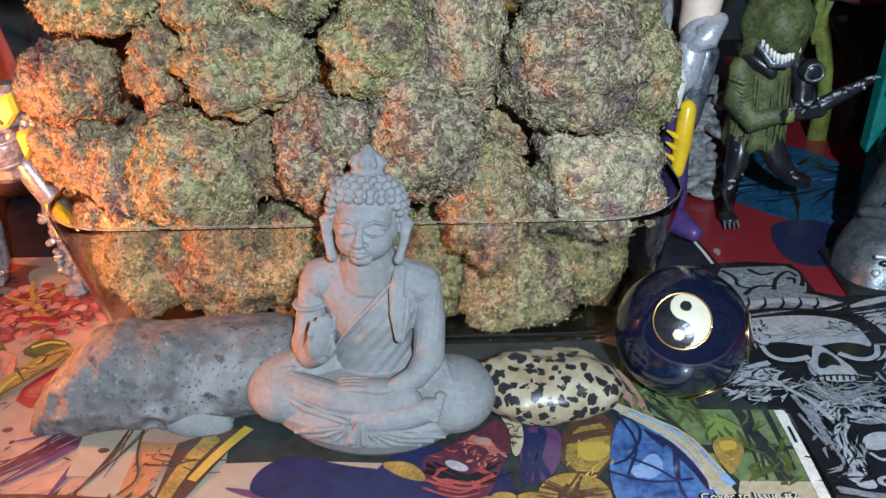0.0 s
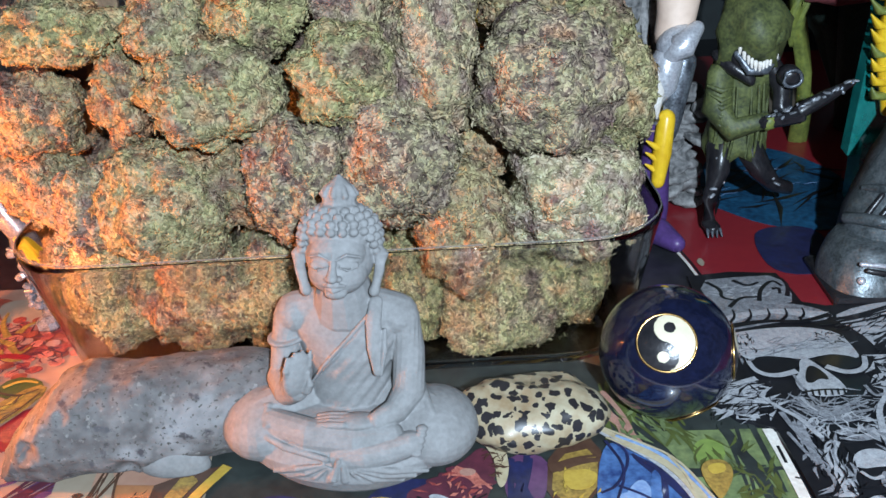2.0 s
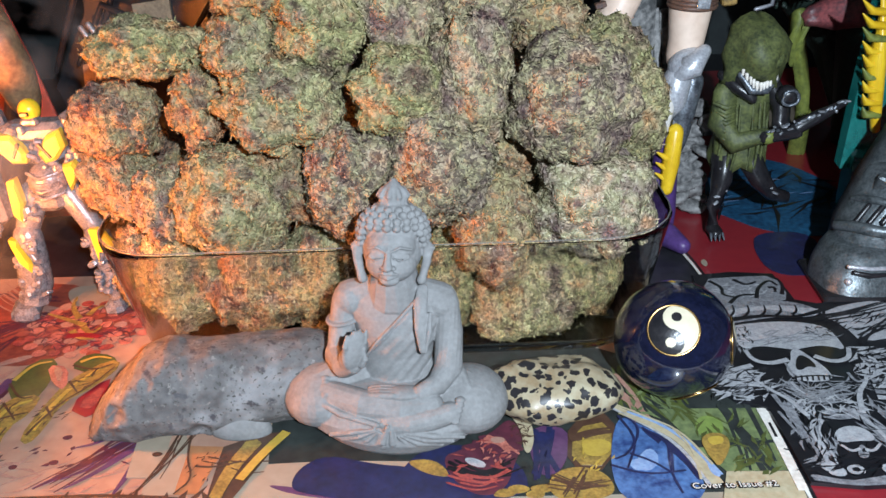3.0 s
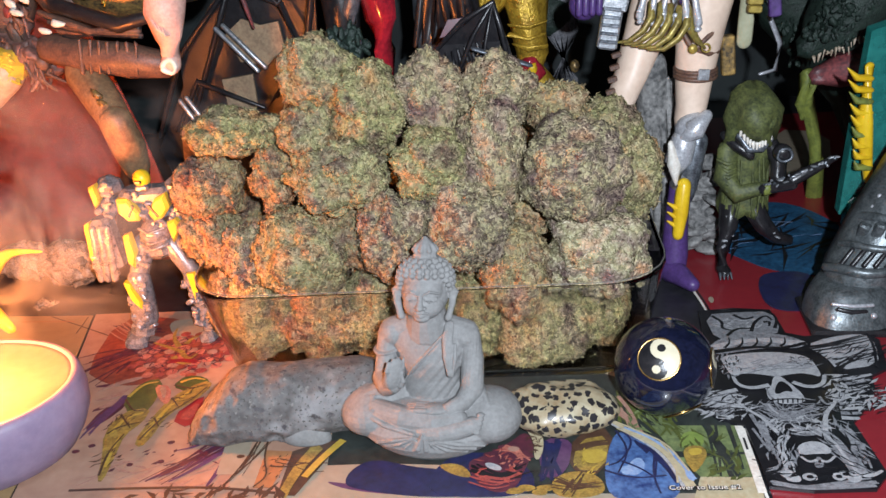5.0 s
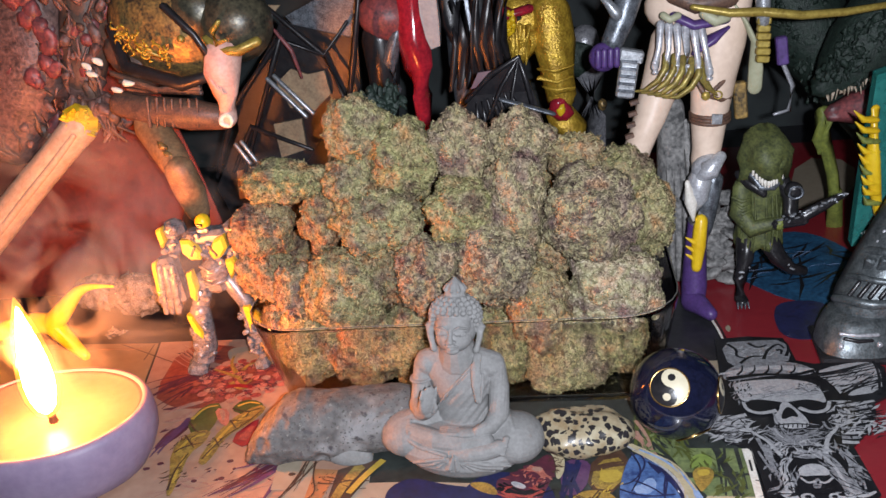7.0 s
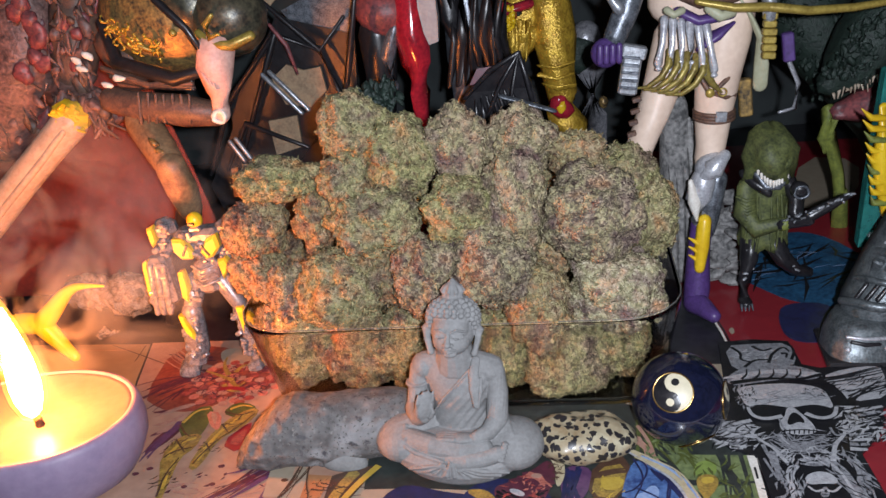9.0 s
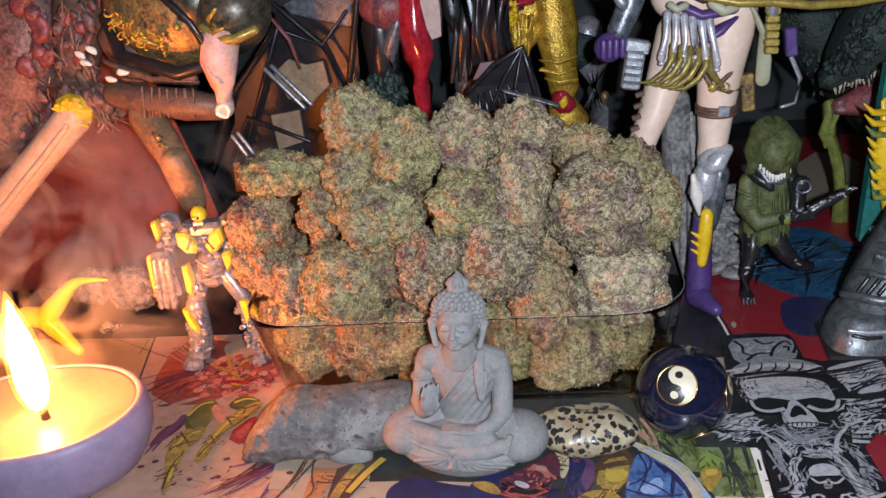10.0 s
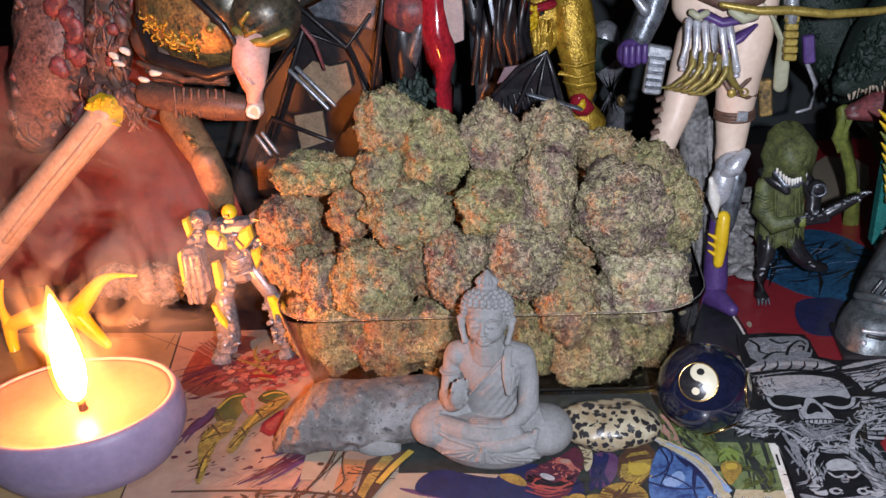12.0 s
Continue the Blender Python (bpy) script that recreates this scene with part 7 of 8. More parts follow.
for k in range(26):
    g = random.Random(k)
    s.box((-0.2030 + g.uniform(-0.008, 0.008), 0.1490 + g.uniform(-0.001, 0.001), 0.1228 + g.uniform(-0.007, 0.007)), (g.uniform(0.0018, 0.0040), 0.0022, g.uniform(0.0010, 0.0026)), "yellow", (g.uniform(-20, 20), g.uniform(-70, 70), 0), 0.3)
s.roughen(0.0005, 300, 3.0)
s.part("pommel", sword, "yellow ornate pommel")


# ---- black winged figurine with beige webs and silver rods ----
s = Shape()
for a, b, c in (((-0.1534, 0.235, 0.0645), (-0.1132, 0.225, 0.1438), (-0.0921, 0.235, 0.1307)), ((-0.0921, 0.235, 0.1307), (-0.0819, 0.23, 0.105), (-0.1006, 0.235, 0.0816)), ((-0.1721, 0.235, 0.0622), (-0.1494, 0.23, 0.1073), (-0.1132, 0.225, 0.1438)), ((-0.0612, 0.21, 0.1648), (-0.0692, 0.21, 0.1303), (-0.0789, 0.215, 0.0971)), ((-0.1271, 0.24, 0.1646), (-0.0921, 0.235, 0.1307), (-0.0773, 0.24, 0.1474)), ((-0.1584, 0.23, 0.0665), (-0.1413, 0.228, 0.0937), (-0.1071, 0.23, 0.0767))):
    s.mark("wing_bone")
    s.tube([a, b, c], [0.0012, 0.0019, 0.0011], "black", 10)
def web(points, key, y):
    s.plate([(p[0], p[1], p[2]) for p in points], (0, 0.002, 0), key)
s.mark("web", "beige web panel")
web([(-0.1236, 0.236, 0.117), (-0.1137, 0.236, 0.1243), (-0.1043, 0.236, 0.1203), (-0.0939, 0.236, 0.1216), (-0.0923, 0.236, 0.1077), (-0.1031, 0.236, 0.0986), (-0.118, 0.236, 0.1015)], "wing", 0)
s.mark("web", "beige web panel")
web([(-0.131, 0.238, 0.0918), (-0.1131, 0.238, 0.0938), (-0.1132, 0.238, 0.0748), (-0.1298, 0.238, 0.0707)], "wing", 0)
s.mark("web", "beige web panel")
web([(-0.1601, 0.238, 0.064), (-0.1468, 0.238, 0.0666), (-0.1491, 0.238, 0.0467), (-0.1622, 0.238, 0.0457)], "wing", 0)
s.mark("membrane", "black wing membrane")
web([(-0.1538, 0.2405, 0.1051), (-0.1213, 0.239, 0.1422), (-0.0937, 0.24, 0.1292), (-0.0852, 0.24, 0.1035), (-0.0956, 0.24, 0.0884), (-0.1203, 0.241, 0.0601), (-0.1559, 0.241, 0.0627)], "black", 0)
s.mark("web", "beige web panel")
web([(-0.1318, 0.242, 0.1617), (-0.1153, 0.242, 0.1601), (-0.1277, 0.242, 0.1487)], "wing", 0)
s.mark("membrane", "black wing membrane")
web([(-0.1783, 0.245, 0.0518), (-0.1181, 0.245, 0.1505), (-0.0736, 0.245, 0.1367), (-0.0809, 0.245, 0.045), (-0.1225, 0.245, 0.0138), (-0.1672, 0.245, 0.0166)], "black", 0)
s.mark("backplate", "dark steel plate")
web([(-0.1145, 0.246, 0.1532), (-0.0893, 0.246, 0.1632), (-0.0699, 0.246, 0.1613), (-0.0771, 0.246, 0.1369), (-0.097, 0.246, 0.129)], "steel", 0)
for a, b in (((-0.1252, 0.226, 0.1216), (-0.1055, 0.224, 0.0985)), ((-0.1209, 0.226, 0.1229), (-0.1012, 0.224, 0.1002)), ((-0.1524, 0.226, 0.0841), (-0.1454, 0.225, 0.0725)), ((-0.1485, 0.226, 0.0856), (-0.141, 0.225, 0.0732))):
    s.mark("rod", "silver rod")
    s.tube([a, b], 0.0013, "silver", 10)
s.mark("claw", "maroon claw")
s.tube([(-0.1144, 0.222, 0.1491), (-0.1066, 0.221, 0.1377), (-0.104, 0.224, 0.1212)], [0.0010, 0.0014, 0.0008], "maroon", 8)
s.mark("stand")
s.tube([(-0.1373, 0.245, 0.0147), (-0.1481, 0.245, -0.0415), (-0.1589, 0.245, -0.0981)], 0.01, "black", 10)
s.toy("winged_figurine", "black winged figurine with beige webs and silver rods", "figurine")


# ---- red-legged figurine ----
s = Shape().mark("leg", "glossy red leg")
s.tube([(-0.0376, 0.235, 0.1594), (-0.038, 0.232, 0.1356), (-0.0371, 0.23, 0.1204), (-0.0369, 0.23, 0.1044), (-0.0378, 0.23, 0.0898)], [0.0085, 0.0092, 0.0082, 0.0058, 0.0042], "redgloss", 18)
s.mark("blade", "pale grey blade")
s.plate([(-0.031, 0.2205, 0.1634), (-0.0217, 0.2205, 0.1625), (-0.0214, 0.2205, 0.145), (-0.0223, 0.2205, 0.1325), (-0.0274, 0.2205, 0.1312), (-0.0297, 0.2205, 0.1374), (-0.0312, 0.2205, 0.1503)], (0, 0.006, 0), "blade")
s.mark("hip", "mottled maroon hip armour")
s.ball((-0.0533, 0.238, 0.1485), (0.0165, 0.012, 0.014), "maroon", (0, 15, 0))
s.mark("leg", "black leg")
s.tube([(-0.0594, 0.24, 0.1363), (-0.0595, 0.24, 0.1171), (-0.0615, 0.24, 0.0941), (-0.0674, 0.24, 0.0458), (-0.0755, 0.24, -0.0182)], [0.0105, 0.0095, 0.0075, 0.0065, 0.006], "black", 14)
s.mark("shin", "glossy red shin")
s.tube([(-0.0378, 0.23, 0.0898), (-0.0423, 0.235, 0.0457), (-0.0511, 0.24, -0.0275)], [0.0044, 0.005, 0.006], "redgloss", 12)
s.mark("thigh_guard", "steel thigh guard")
s.tube([(-0.0477, 0.232, 0.1396), (-0.0528, 0.231, 0.1247), (-0.0518, 0.231, 0.1087)], [0.0035, 0.0045, 0.003], "steel", 10)
s.roughen(0.0008, 260, 2.0)
s.toy("red_legged_figurine", "figurine with one glossy red leg and dark armour", "figurine")

s = Shape().mark("leg")
s.tube([(-0.0136, 0.255, 0.1577), (-0.0117, 0.252, 0.1361), (-0.0109, 0.25, 0.1172), (-0.013, 0.25, 0.091), (-0.0208, 0.25, 0.0053)], [0.013, 0.0125, 0.0105, 0.008, 0.007], "steel", 16)
s.mark("leg")
s.tube([(0.0025, 0.258, 0.1274), (-0.0031, 0.256, 0.1021), (-0.0128, 0.256, 0.0023)], [0.010, 0.010, 0.008], "black", 14)
s.mark("thigh_guard")
s.tube([(-0.0191, 0.246, 0.1563), (-0.0174, 0.244, 0.141), (-0.0152, 0.244, 0.1315)], [0.005, 0.0065, 0.004], "black", 12)
for k in range(9):
    s.mark("skirt_plate")
    s.tube([((-0.0169, 0.243, 0.1442)[0] + 0.004 * k, 0.2400 + 0.001 * (k % 3), (-0.0159, 0.243, 0.1533)[2]), ((-0.0151, 0.243, 0.1316)[0] + 0.003 * k, 0.2390, (-0.0154, 0.243, 0.1285)[2]), ((-0.0208, 0.243, 0.1098)[0] + 0.0045 * k, 0.2420, (-0.0182, 0.243, 0.1031)[2])], [0.0012, 0.0030, 0.0010], "black", 8)
s.roughen(0.0030, 240, 7.0)
s.toy("dark_armour_figurine", "blue-black armoured figurine in shadow", "figurine")

# folded black wing before the gold figurine
s = Shape()
tipw = (0.0242, 0.15, 0.1367)
for a, b in (((-0.0027, 0.155, 0.1164), 0.0013), ((0.0061, 0.15, 0.1046), 0.0010), ((0.0165, 0.147, 0.0991), 0.0008), ((0.0298, 0.15, 0.1095), 0.0012)):
    mid = Vector(a).lerp(Vector(tipw), 0.5) + Vector((0, -0.003, 0.003))
    s.tube([a, tuple(mid), tipw], [b * 0.8, b, b * 0.8], "black", 8)
s.plate([(-0.0085, 0.158, 0.1036), (-0.0006, 0.156, 0.1187), tipw, (0.0296, 0.155, 0.119), (0.0347, 0.157, 0.0977), (0.0177, 0.157, 0.0891), (-0.0014, 0.157, 0.0906)], (0, 0.002, 0), "black")
for k in range(7):
    s.tube([((0.002, 0.154, 0.1216)[0] + 0.0028 * k, 0.1545, (0.0013, 0.154, 0.1149)[2] + 0.0008 * k), ((0.0025, 0.154, 0.1134)[0] + 0.0034 * k, 0.1538, (0.002, 0.154, 0.108)[2]), ((-0.0002, 0.154, 0.0999)[0] + 0.0040 * k, 0.1545, (-0.0005, 0.154, 0.0971)[2])], [0.0006, 0.0016, 0.0008], "black", 8)
s.plate([(0.0037, 0.158, 0.1291), (0.0137, 0.158, 0.1299), (0.0073, 0.157, 0.1232), (-0.0004, 0.157, 0.1217)], (0, 0.002, 0), "maroonink")
s.tube([(0.016, 0.143, 0.1185), (0.0271, 0.143, 0.1146), (0.0379, 0.143, 0.1106)], [0.0024, 0.0026, 0.0024], "steel", 10, 0.4)
s.tube([(0.0042, 0.157, 0.0916), (-0.0027, 0.175, 0.0354), (-0.0108, 0.185, -0.0387)], 0.006, "black", 10)
s.thing("folded_wing_figurine", "folded black toy wing behind the heaped buds", "figurine")

# ---- gold figurine ----
s = Shape().mark("hip", "gold hip armour")
s.ball((0.0202, 0.272, 0.1332), (0.0190, 0.014, 0.0200), "goldpaint", (0, 8, 0), 22)
s.tube([(0.01, 0.265, 0.1255), (0.0158, 0.262, 0.1141), (0.0248, 0.263, 0.1245)], [0.0080, 0.0070, 0.0080], "goldpaint", 16)
s.mark("leg", "gold leg")
s.tube([(0.037, 0.268, 0.1386), (0.0391, 0.264, 0.1198), (0.0404, 0.262, 0.1037), (0.0414, 0.262, 0.0886)], [0.0125, 0.0118, 0.0100, 0.0085], "goldpaint", 20)
s.tube([(0.0407, 0.264, 0.0779), (0.046, 0.262, 0.0711), (0.0453, 0.266, 0.0287), (0.0423, 0.27, -0.0268)], [0.0085, 0.0090, 0.0085, 0.008], "goldpaint", 16)
s.mark("leg", "gold leg")
s.tube([(0.0039, 0.272, 0.1183), (0.0013, 0.274, 0.0838), (-0.0086, 0.276, -0.0225)], [0.011, 0.009, 0.008], "goldpaint", 16)
s.mark("knee_disc", "red knee disc with a yellow boss")
s.ball((0.0407, 0.254, 0.0831), (0.0068, 0.0045, 0.0068), "redgloss", seg=16)
s.ball((0.0411, 0.2495, 0.0839), (0.0036, 0.0022, 0.0036), "yellow", seg=12)
s.mark("sash", "glossy red sash")
s.ball((0.0077, 0.256, 0.1406), (0.0130, 0.007, 0.0065), "redgloss", (0, 18, 0))
s.tube([(-0.0009, 0.252, 0.1382), (0.0107, 0.25, 0.1406), (0.0266, 0.252, 0.1434)], 0.0022, "redgloss", 8)
s.tube([(0.0155, 0.25, 0.1416), (0.0141, 0.25, 0.1324)], [0.0020, 0.0026], "yellow", 8)
s.mark("loincloth", "pleated gold cloth")
for k in range(9):
    a = (0.0069, 0.258, 0.1334)
    s.tube([(a[0] + 0.0022 * k, 0.2565 + 0.0012 * math.sin(k * 2.1), a[2]), (a[0] + 0.0020 * k + 0.001, 0.2550 + 0.0010 * math.sin(k * 1.3), a[2] - 0.010), (a[0] + 0.0016 * k + 0.003, 0.2570, a[2] - 0.019 - 0.003 * math.sin(k * 1.7))], [0.0016, 0.0022, 0.0010], "goldpaint", 8)
s.mark("buckle", "yellow buckle")
for k in range(7):
    a = (0.0147, 0.247, 0.1375)
    s.ball((a[0] + 0.0020 * math.sin(k * 2.4), 0.2475, a[2] + 0.0022 * math.cos(k * 1.9) - 0.001 * k + 0.003), 0.0016, "yellow", seg=8)
s.mark("gem", "dark green gem")
s.ball((0.0208, 0.249, 0.1397), (0.0020, 0.0016, 0.0018), "darkgreen", seg=8)
for k in range(3):
    s.mark("leg_band")
    a = (0.0394, 0.262, 0.1087)
    s.tube([(a[0] - 0.0100 + 0.0006 * k, 0.2545, a[2] - 0.006 * k), (a[0], 0.2505, a[2] - 0.0016 - 0.006 * k), (a[0] + 0.0100, 0.2550, a[2] - 0.006 * k)], 0.0009, "goldpaint", 8)
s.roughen(0.0022, 150, 5.0).roughen(0.0008, 420, 2.0)
s.toy("gold_figurine", "gold-painted armoured figurine with a red knee disc", "figurine")
s = Shape()
s.tube([(0.0573, 0.29, 0.1169), (0.0596, 0.288, 0.0966), (0.0603, 0.288, 0.0683), (0.0579, 0.29, -0.0163)], [0.009, 0.010, 0.008, 0.007], "plastic_grey", 14)
s.ball((0.0549, 0.285, 0.1062), (0.011, 0.008, 0.012), "darkgreen")
s.ball((0.066, 0.282, 0.0772), (0.003, 0.003, 0.004), "oldgold", seg=8)
s.thing("grey_figurine", "pale grey-green figurine in shadow", "figurine")

# dark green sprig over the heap
s = Shape()
rng = random.Random(4)
cx, cy, cz = (-0.0365, 0.115, 0.1301)
for k in range(70):
    a, e = rng.uniform(0, 6.28), rng.uniform(-0.4, 1.2)
    v = Vector((math.cos(a) * math.cos(e) * 1.2, math.sin(a) * math.cos(e), math.sin(e))) * rng.uniform(0.003, 0.010)
    p = Vector((cx, cy, cz - 0.003)) + v
    s.ball(tuple(p), (0.0030, 0.0010, 0.0016), "darkgreen", (rng.uniform(0, 180), rng.uniform(0, 180), rng.uniform(0, 180)), 8)
s.tube([(cx, cy, cz), (cx, cy + 0.008, cz - 0.03)], [0.002, 0.002], "darkgreen", 8)
s.thing("dark_leaf_sprig", "dark green curled leaf sprig behind the buds", "leaves")


# ---- tall doll with bone skirt and purple boots ----
s = Shape()
s.tube([(0.1204, 0.168, 0.1544), (0.1171, 0.166, 0.1325), (0.1145, 0.165, 0.1174), (0.1124, 0.164, 0.0991), (0.1113, 0.163, 0.0829), (0.1101, 0.162, 0.0763)], [0.0118, 0.0118, 0.0105, 0.0088, 0.0070, 0.0066], "skin", 24)
s.tube([(0.0967, 0.168, 0.134), (0.0896, 0.164, 0.1145), (0.0838, 0.16, 0.0998), (0.0771, 0.156, 0.0849), (0.0722, 0.16, 0.0639)], [0.0112, 0.0090, 0.0075, 0.0066, 0.006], "skin", 22)
s.tube([(0.0722, 0.16, 0.0639), (0.0701, 0.17, 0.0234), (0.0684, 0.18, -0.0285)], [0.0066, 0.0060, 0.0056], "purple", 14)
s.ball((0.1072, 0.17, 0.1505), (0.0240, 0.014, 0.0150), "skin", seg=22)
s.tube([(0.0959, 0.158, 0.1568), (0.105, 0.154, 0.1523), (0.1196, 0.156, 0.1535)], 0.0042, "brown", 12)
# straps on the thigh
def strap(c, r, tilt, key, w):
    loop = [Vector(c) + pose(0, 0, 0, tilt, tilt * 0.6, 0).to_3x3() @ Vector((r * math.cos(a), r * math.sin(a), 0)) for a in [2 * math.pi * k / 24 for k in range(25)]]
    s.tube(loop, w, key, 8)
for k in range(3):
    c = Vector((0.1127, 0.164, 0.0996)) + Vector((0, 0, -0.0016 * k))
    strap(c, 0.0088, 3, "brown", 0.0011)
s.box((0.1145, 0.1545, 0.0987), (0.0050, 0.0018, 0.0048), "silver", (0, 5, 0))
s.tube([(0.1042, 0.158, 0.1197), (0.1088, 0.155, 0.1109), (0.1165, 0.156, 0.1074), (0.1209, 0.16, 0.1074)], 0.0013, "brown", 8)
s.tube([(0.1099, 0.154, 0.1097), (0.1162, 0.155, 0.1154), (0.1224, 0.16, 0.1203)], 0.0012, "brown", 8)
s.ball((0.1093, 0.1535, 0.1104), (0.0022, 0.0012, 0.0022), "gold", seg=10)
for k in range(5):
    s.box(((0.0765, 0.153, 0.1102)[0] - 0.0009 * k, 0.1525 - 0.0006 * k, (0.0765, 0.153, 0.1102)[2] - 0.0052 * k), (0.0042, 0.0030, 0.0022), "brown", (0, -14, 0))
# skirt of pale bones and gold tusks
for k in range(6):
    x0 = Vector((0.089, 0.152, 0.1454)).lerp(Vector((0.1068, 0.15, 0.1411)), k / 5)
    s.tube([tuple(x0), tuple(x0 + Vector((0.0006 * (k - 2), -0.003, -0.010))), tuple(x0 + Vector((0.0012 * (k - 2.5), -0.003, -0.0185)))], [0.0019, 0.0014, 0.0019], "palesilver", 10)
    for j in range(3):
        s.ball(tuple(x0 + Vector((0.0012 * (k - 2.5), -0.0035, -0.0165 - 0.0022 * j))), (0.0017, 0.0015, 0.0012), "palesilver", seg=8)
for k in range(5):
    a, b, c = Vector((0.0912, 0.15, 0.1316)), Vector((0.0873, 0.147, 0.122)), Vector((0.0764, 0.149, 0.1163))
    sh = Vector((0.0036 * k, -0.0004 * k, -0.0010 * k))
    m1 = a.lerp(b, 0.55) + Vector((0.0014, -0.001, 0))
    s.tube([tuple(a + sh), tuple(m1 + sh), tuple(b + sh + Vector((0, 0, -0.001))), tuple(b.lerp(c, 0.55) + sh + Vector((0, 0, -0.0022))), tuple(c + sh * 0.9)], [0.0018, 0.0018, 0.0015, 0.0011, 0.0004], "olivegold", 10)
s.tube([(0.1052, 0.149, 0.1286), (0.1067, 0.149, 0.1209), (0.1098, 0.15, 0.1153), (0.1139, 0.151, 0.1111)], [0.0021, 0.0020, 0.0016, 0.0005], "olivegold", 10)
s.tube([tuple(Vector((0.1143, 0.1505, 0.1112)) + Vector((0.0018 * math.cos(q), 0, 0.0018 * math.sin(q)))) for q in [0.5236 * k for k in range(13)]], 0.0004, "gold", 6)
for k in range(3):
    s.tube([(0.0901, 0.15, 0.1495), (0.0927, 0.148, 0.1476), (0.0963, 0.15, 0.1488)], 0.0018 - 0.0003 * k, "palegreen", 8)
s.tube([(0.1079, 0.149, 0.1488), (0.1123, 0.147, 0.1453), (0.1171, 0.149, 0.1465)], 0.0024, "palegreen", 10)
s.tube([(0.1179, 0.152, 0.1409), (0.1113, 0.151, 0.1368), (0.105, 0.151, 0.1324)], [0.0018, 0.0050, 0.0030], "purple", 12, 0.5)
s.tube([(0.0964, 0.153, 0.1477), (0.1034, 0.151, 0.1437), (0.1167, 0.152, 0.1447)], [0.0036, 0.004, 0.003], "purple", 10, 0.6)
# gun on the hip, purple glove, pale strap, gold pendant and bow
s.box((0.0734, 0.15, 0.1228), (0.0085, 0.0060, 0.0185), "silver", (0, 10, 0))
s.box((0.0754, 0.149, 0.133), (0.0110, 0.0055, 0.0060), "silver", (0, 14, 0))
for k in range(5):
    s.box(((0.0726, 0.146, 0.1199)[0] + 0.0004 * k, 0.1462, (0.0725, 0.146, 0.1174)[2] + 0.0034 * k), (0.0075, 0.0018, 0.0014), "steel", (0, 10, 0))
s.ball((0.0631, 0.152, 0.1328), (0.0068, 0.0055, 0.0068), "purple", (0, 20, 0))
for k in range(4):
    s.tube([((0.0606, 0.147, 0.1365)[0] + 0.0028 * k, 0.1465, (0.0606, 0.147, 0.1365)[2]), ((0.0603, 0.147, 0.131)[0] + 0.0028 * k, 0.1462, (0.0603, 0.147, 0.13)[2])], 0.0015, "purple", 8)
s.tube([(0.0675, 0.154, 0.1391), (0.0722, 0.156, 0.1484), (0.0764, 0.158, 0.1599)], [0.0052, 0.0058, 0.006], "steel", 14)
s.tube([(0.0695, 0.15, 0.1519), (0.066, 0.15, 0.1571), (0.0619, 0.152, 0.1609)], [0.0028, 0.002, 0.0006], "silver", 8)
s.tube([(0.1219, 0.158, 0.1506), (0.1268, 0.158, 0.1428), (0.1314, 0.158, 0.1325), (0.1323, 0.159, 0.1209), (0.1323, 0.16, 0.1111)], [0.0024, 0.0034, 0.0036, 0.0034, 0.0034], "palegreen", 10, 0.35)
for k in range(6):
    s.box(((0.1334, 0.15, 0.141)[0], 0.150, (0.1333, 0.15, 0.1434)[2] - 0.0034 * k), (0.0060 - 0.0005 * (k % 2), 0.0040, 0.0030), "gold", (0, 4, 0))
s.tube([(0.1325, 0.15, 0.1576), (0.1333, 0.15, 0.1434)], [0.0034, 0.0030], "silver", 10)
s.tube([(0.1029, 0.147, 0.1524), (0.118, 0.146, 0.1487), (0.1319, 0.146, 0.1479)], [0.0018, 0.0024, 0.0026], "gold", 10, 0.8)
s.tube([(0.1319, 0.146, 0.1479), (0.1484, 0.147, 0.1447), (0.1675, 0.15, 0.1439), (0.1864, 0.153, 0.1449)], [0.0026, 0.0024, 0.0022, 0.0018], "gold", 10, 0.8)
s.box((0.1429, 0.156, 0.1281), (0.0050, 0.004, 0.013), "purple", (0, -6, 0))
s.box((0.127, 0.166, 0.1041), (0.006, 0.004, 0.018), "oldgold", (0, -4, 0))
# knee guard, greave and boot
s.ball((0.1103, 0.156, 0.0754), (0.0078, 0.0060, 0.0056), "palesilver", (0, -25, 0))
s.tube([(0.1165, 0.155, 0.0799), (0.1108, 0.151, 0.075), (0.1073, 0.153, 0.071)], [0.0028, 0.0052, 0.003], "palesilver", 12)
s.tube([(0.1072, 0.156, 0.0686), (0.1043, 0.154, 0.0595), (0.1055, 0.155, 0.0489)], [0.0058, 0.0062, 0.0044], "palesilver", 14)
s.tube([(0.1007, 0.152, 0.069), (0.1022, 0.15, 0.0596), (0.1035, 0.152, 0.0487)], [0.0012, 0.0034, 0.0006], "white", 10)
s.tube([(0.1141, 0.16, 0.0667), (0.1099, 0.16, 0.0466), (0.1088, 0.16, 0.0407)], [0.0048, 0.0052, 0.0048], "steel", 14)
s.tube([(0.1069, 0.158, 0.0461), (0.1052, 0.157, 0.0301), (0.1045, 0.156, 0.012), (0.1036, 0.154, 0.0036)], [0.0052, 0.0054, 0.0064, 0.0060], "purple", 18)
s.tube([(0.1072, 0.1525, 0.0483), (0.1059, 0.1505, 0.0359), (0.1047, 0.1495, 0.0249)], [0.0034, 0.0036, 0.0026], "yellow", 10)
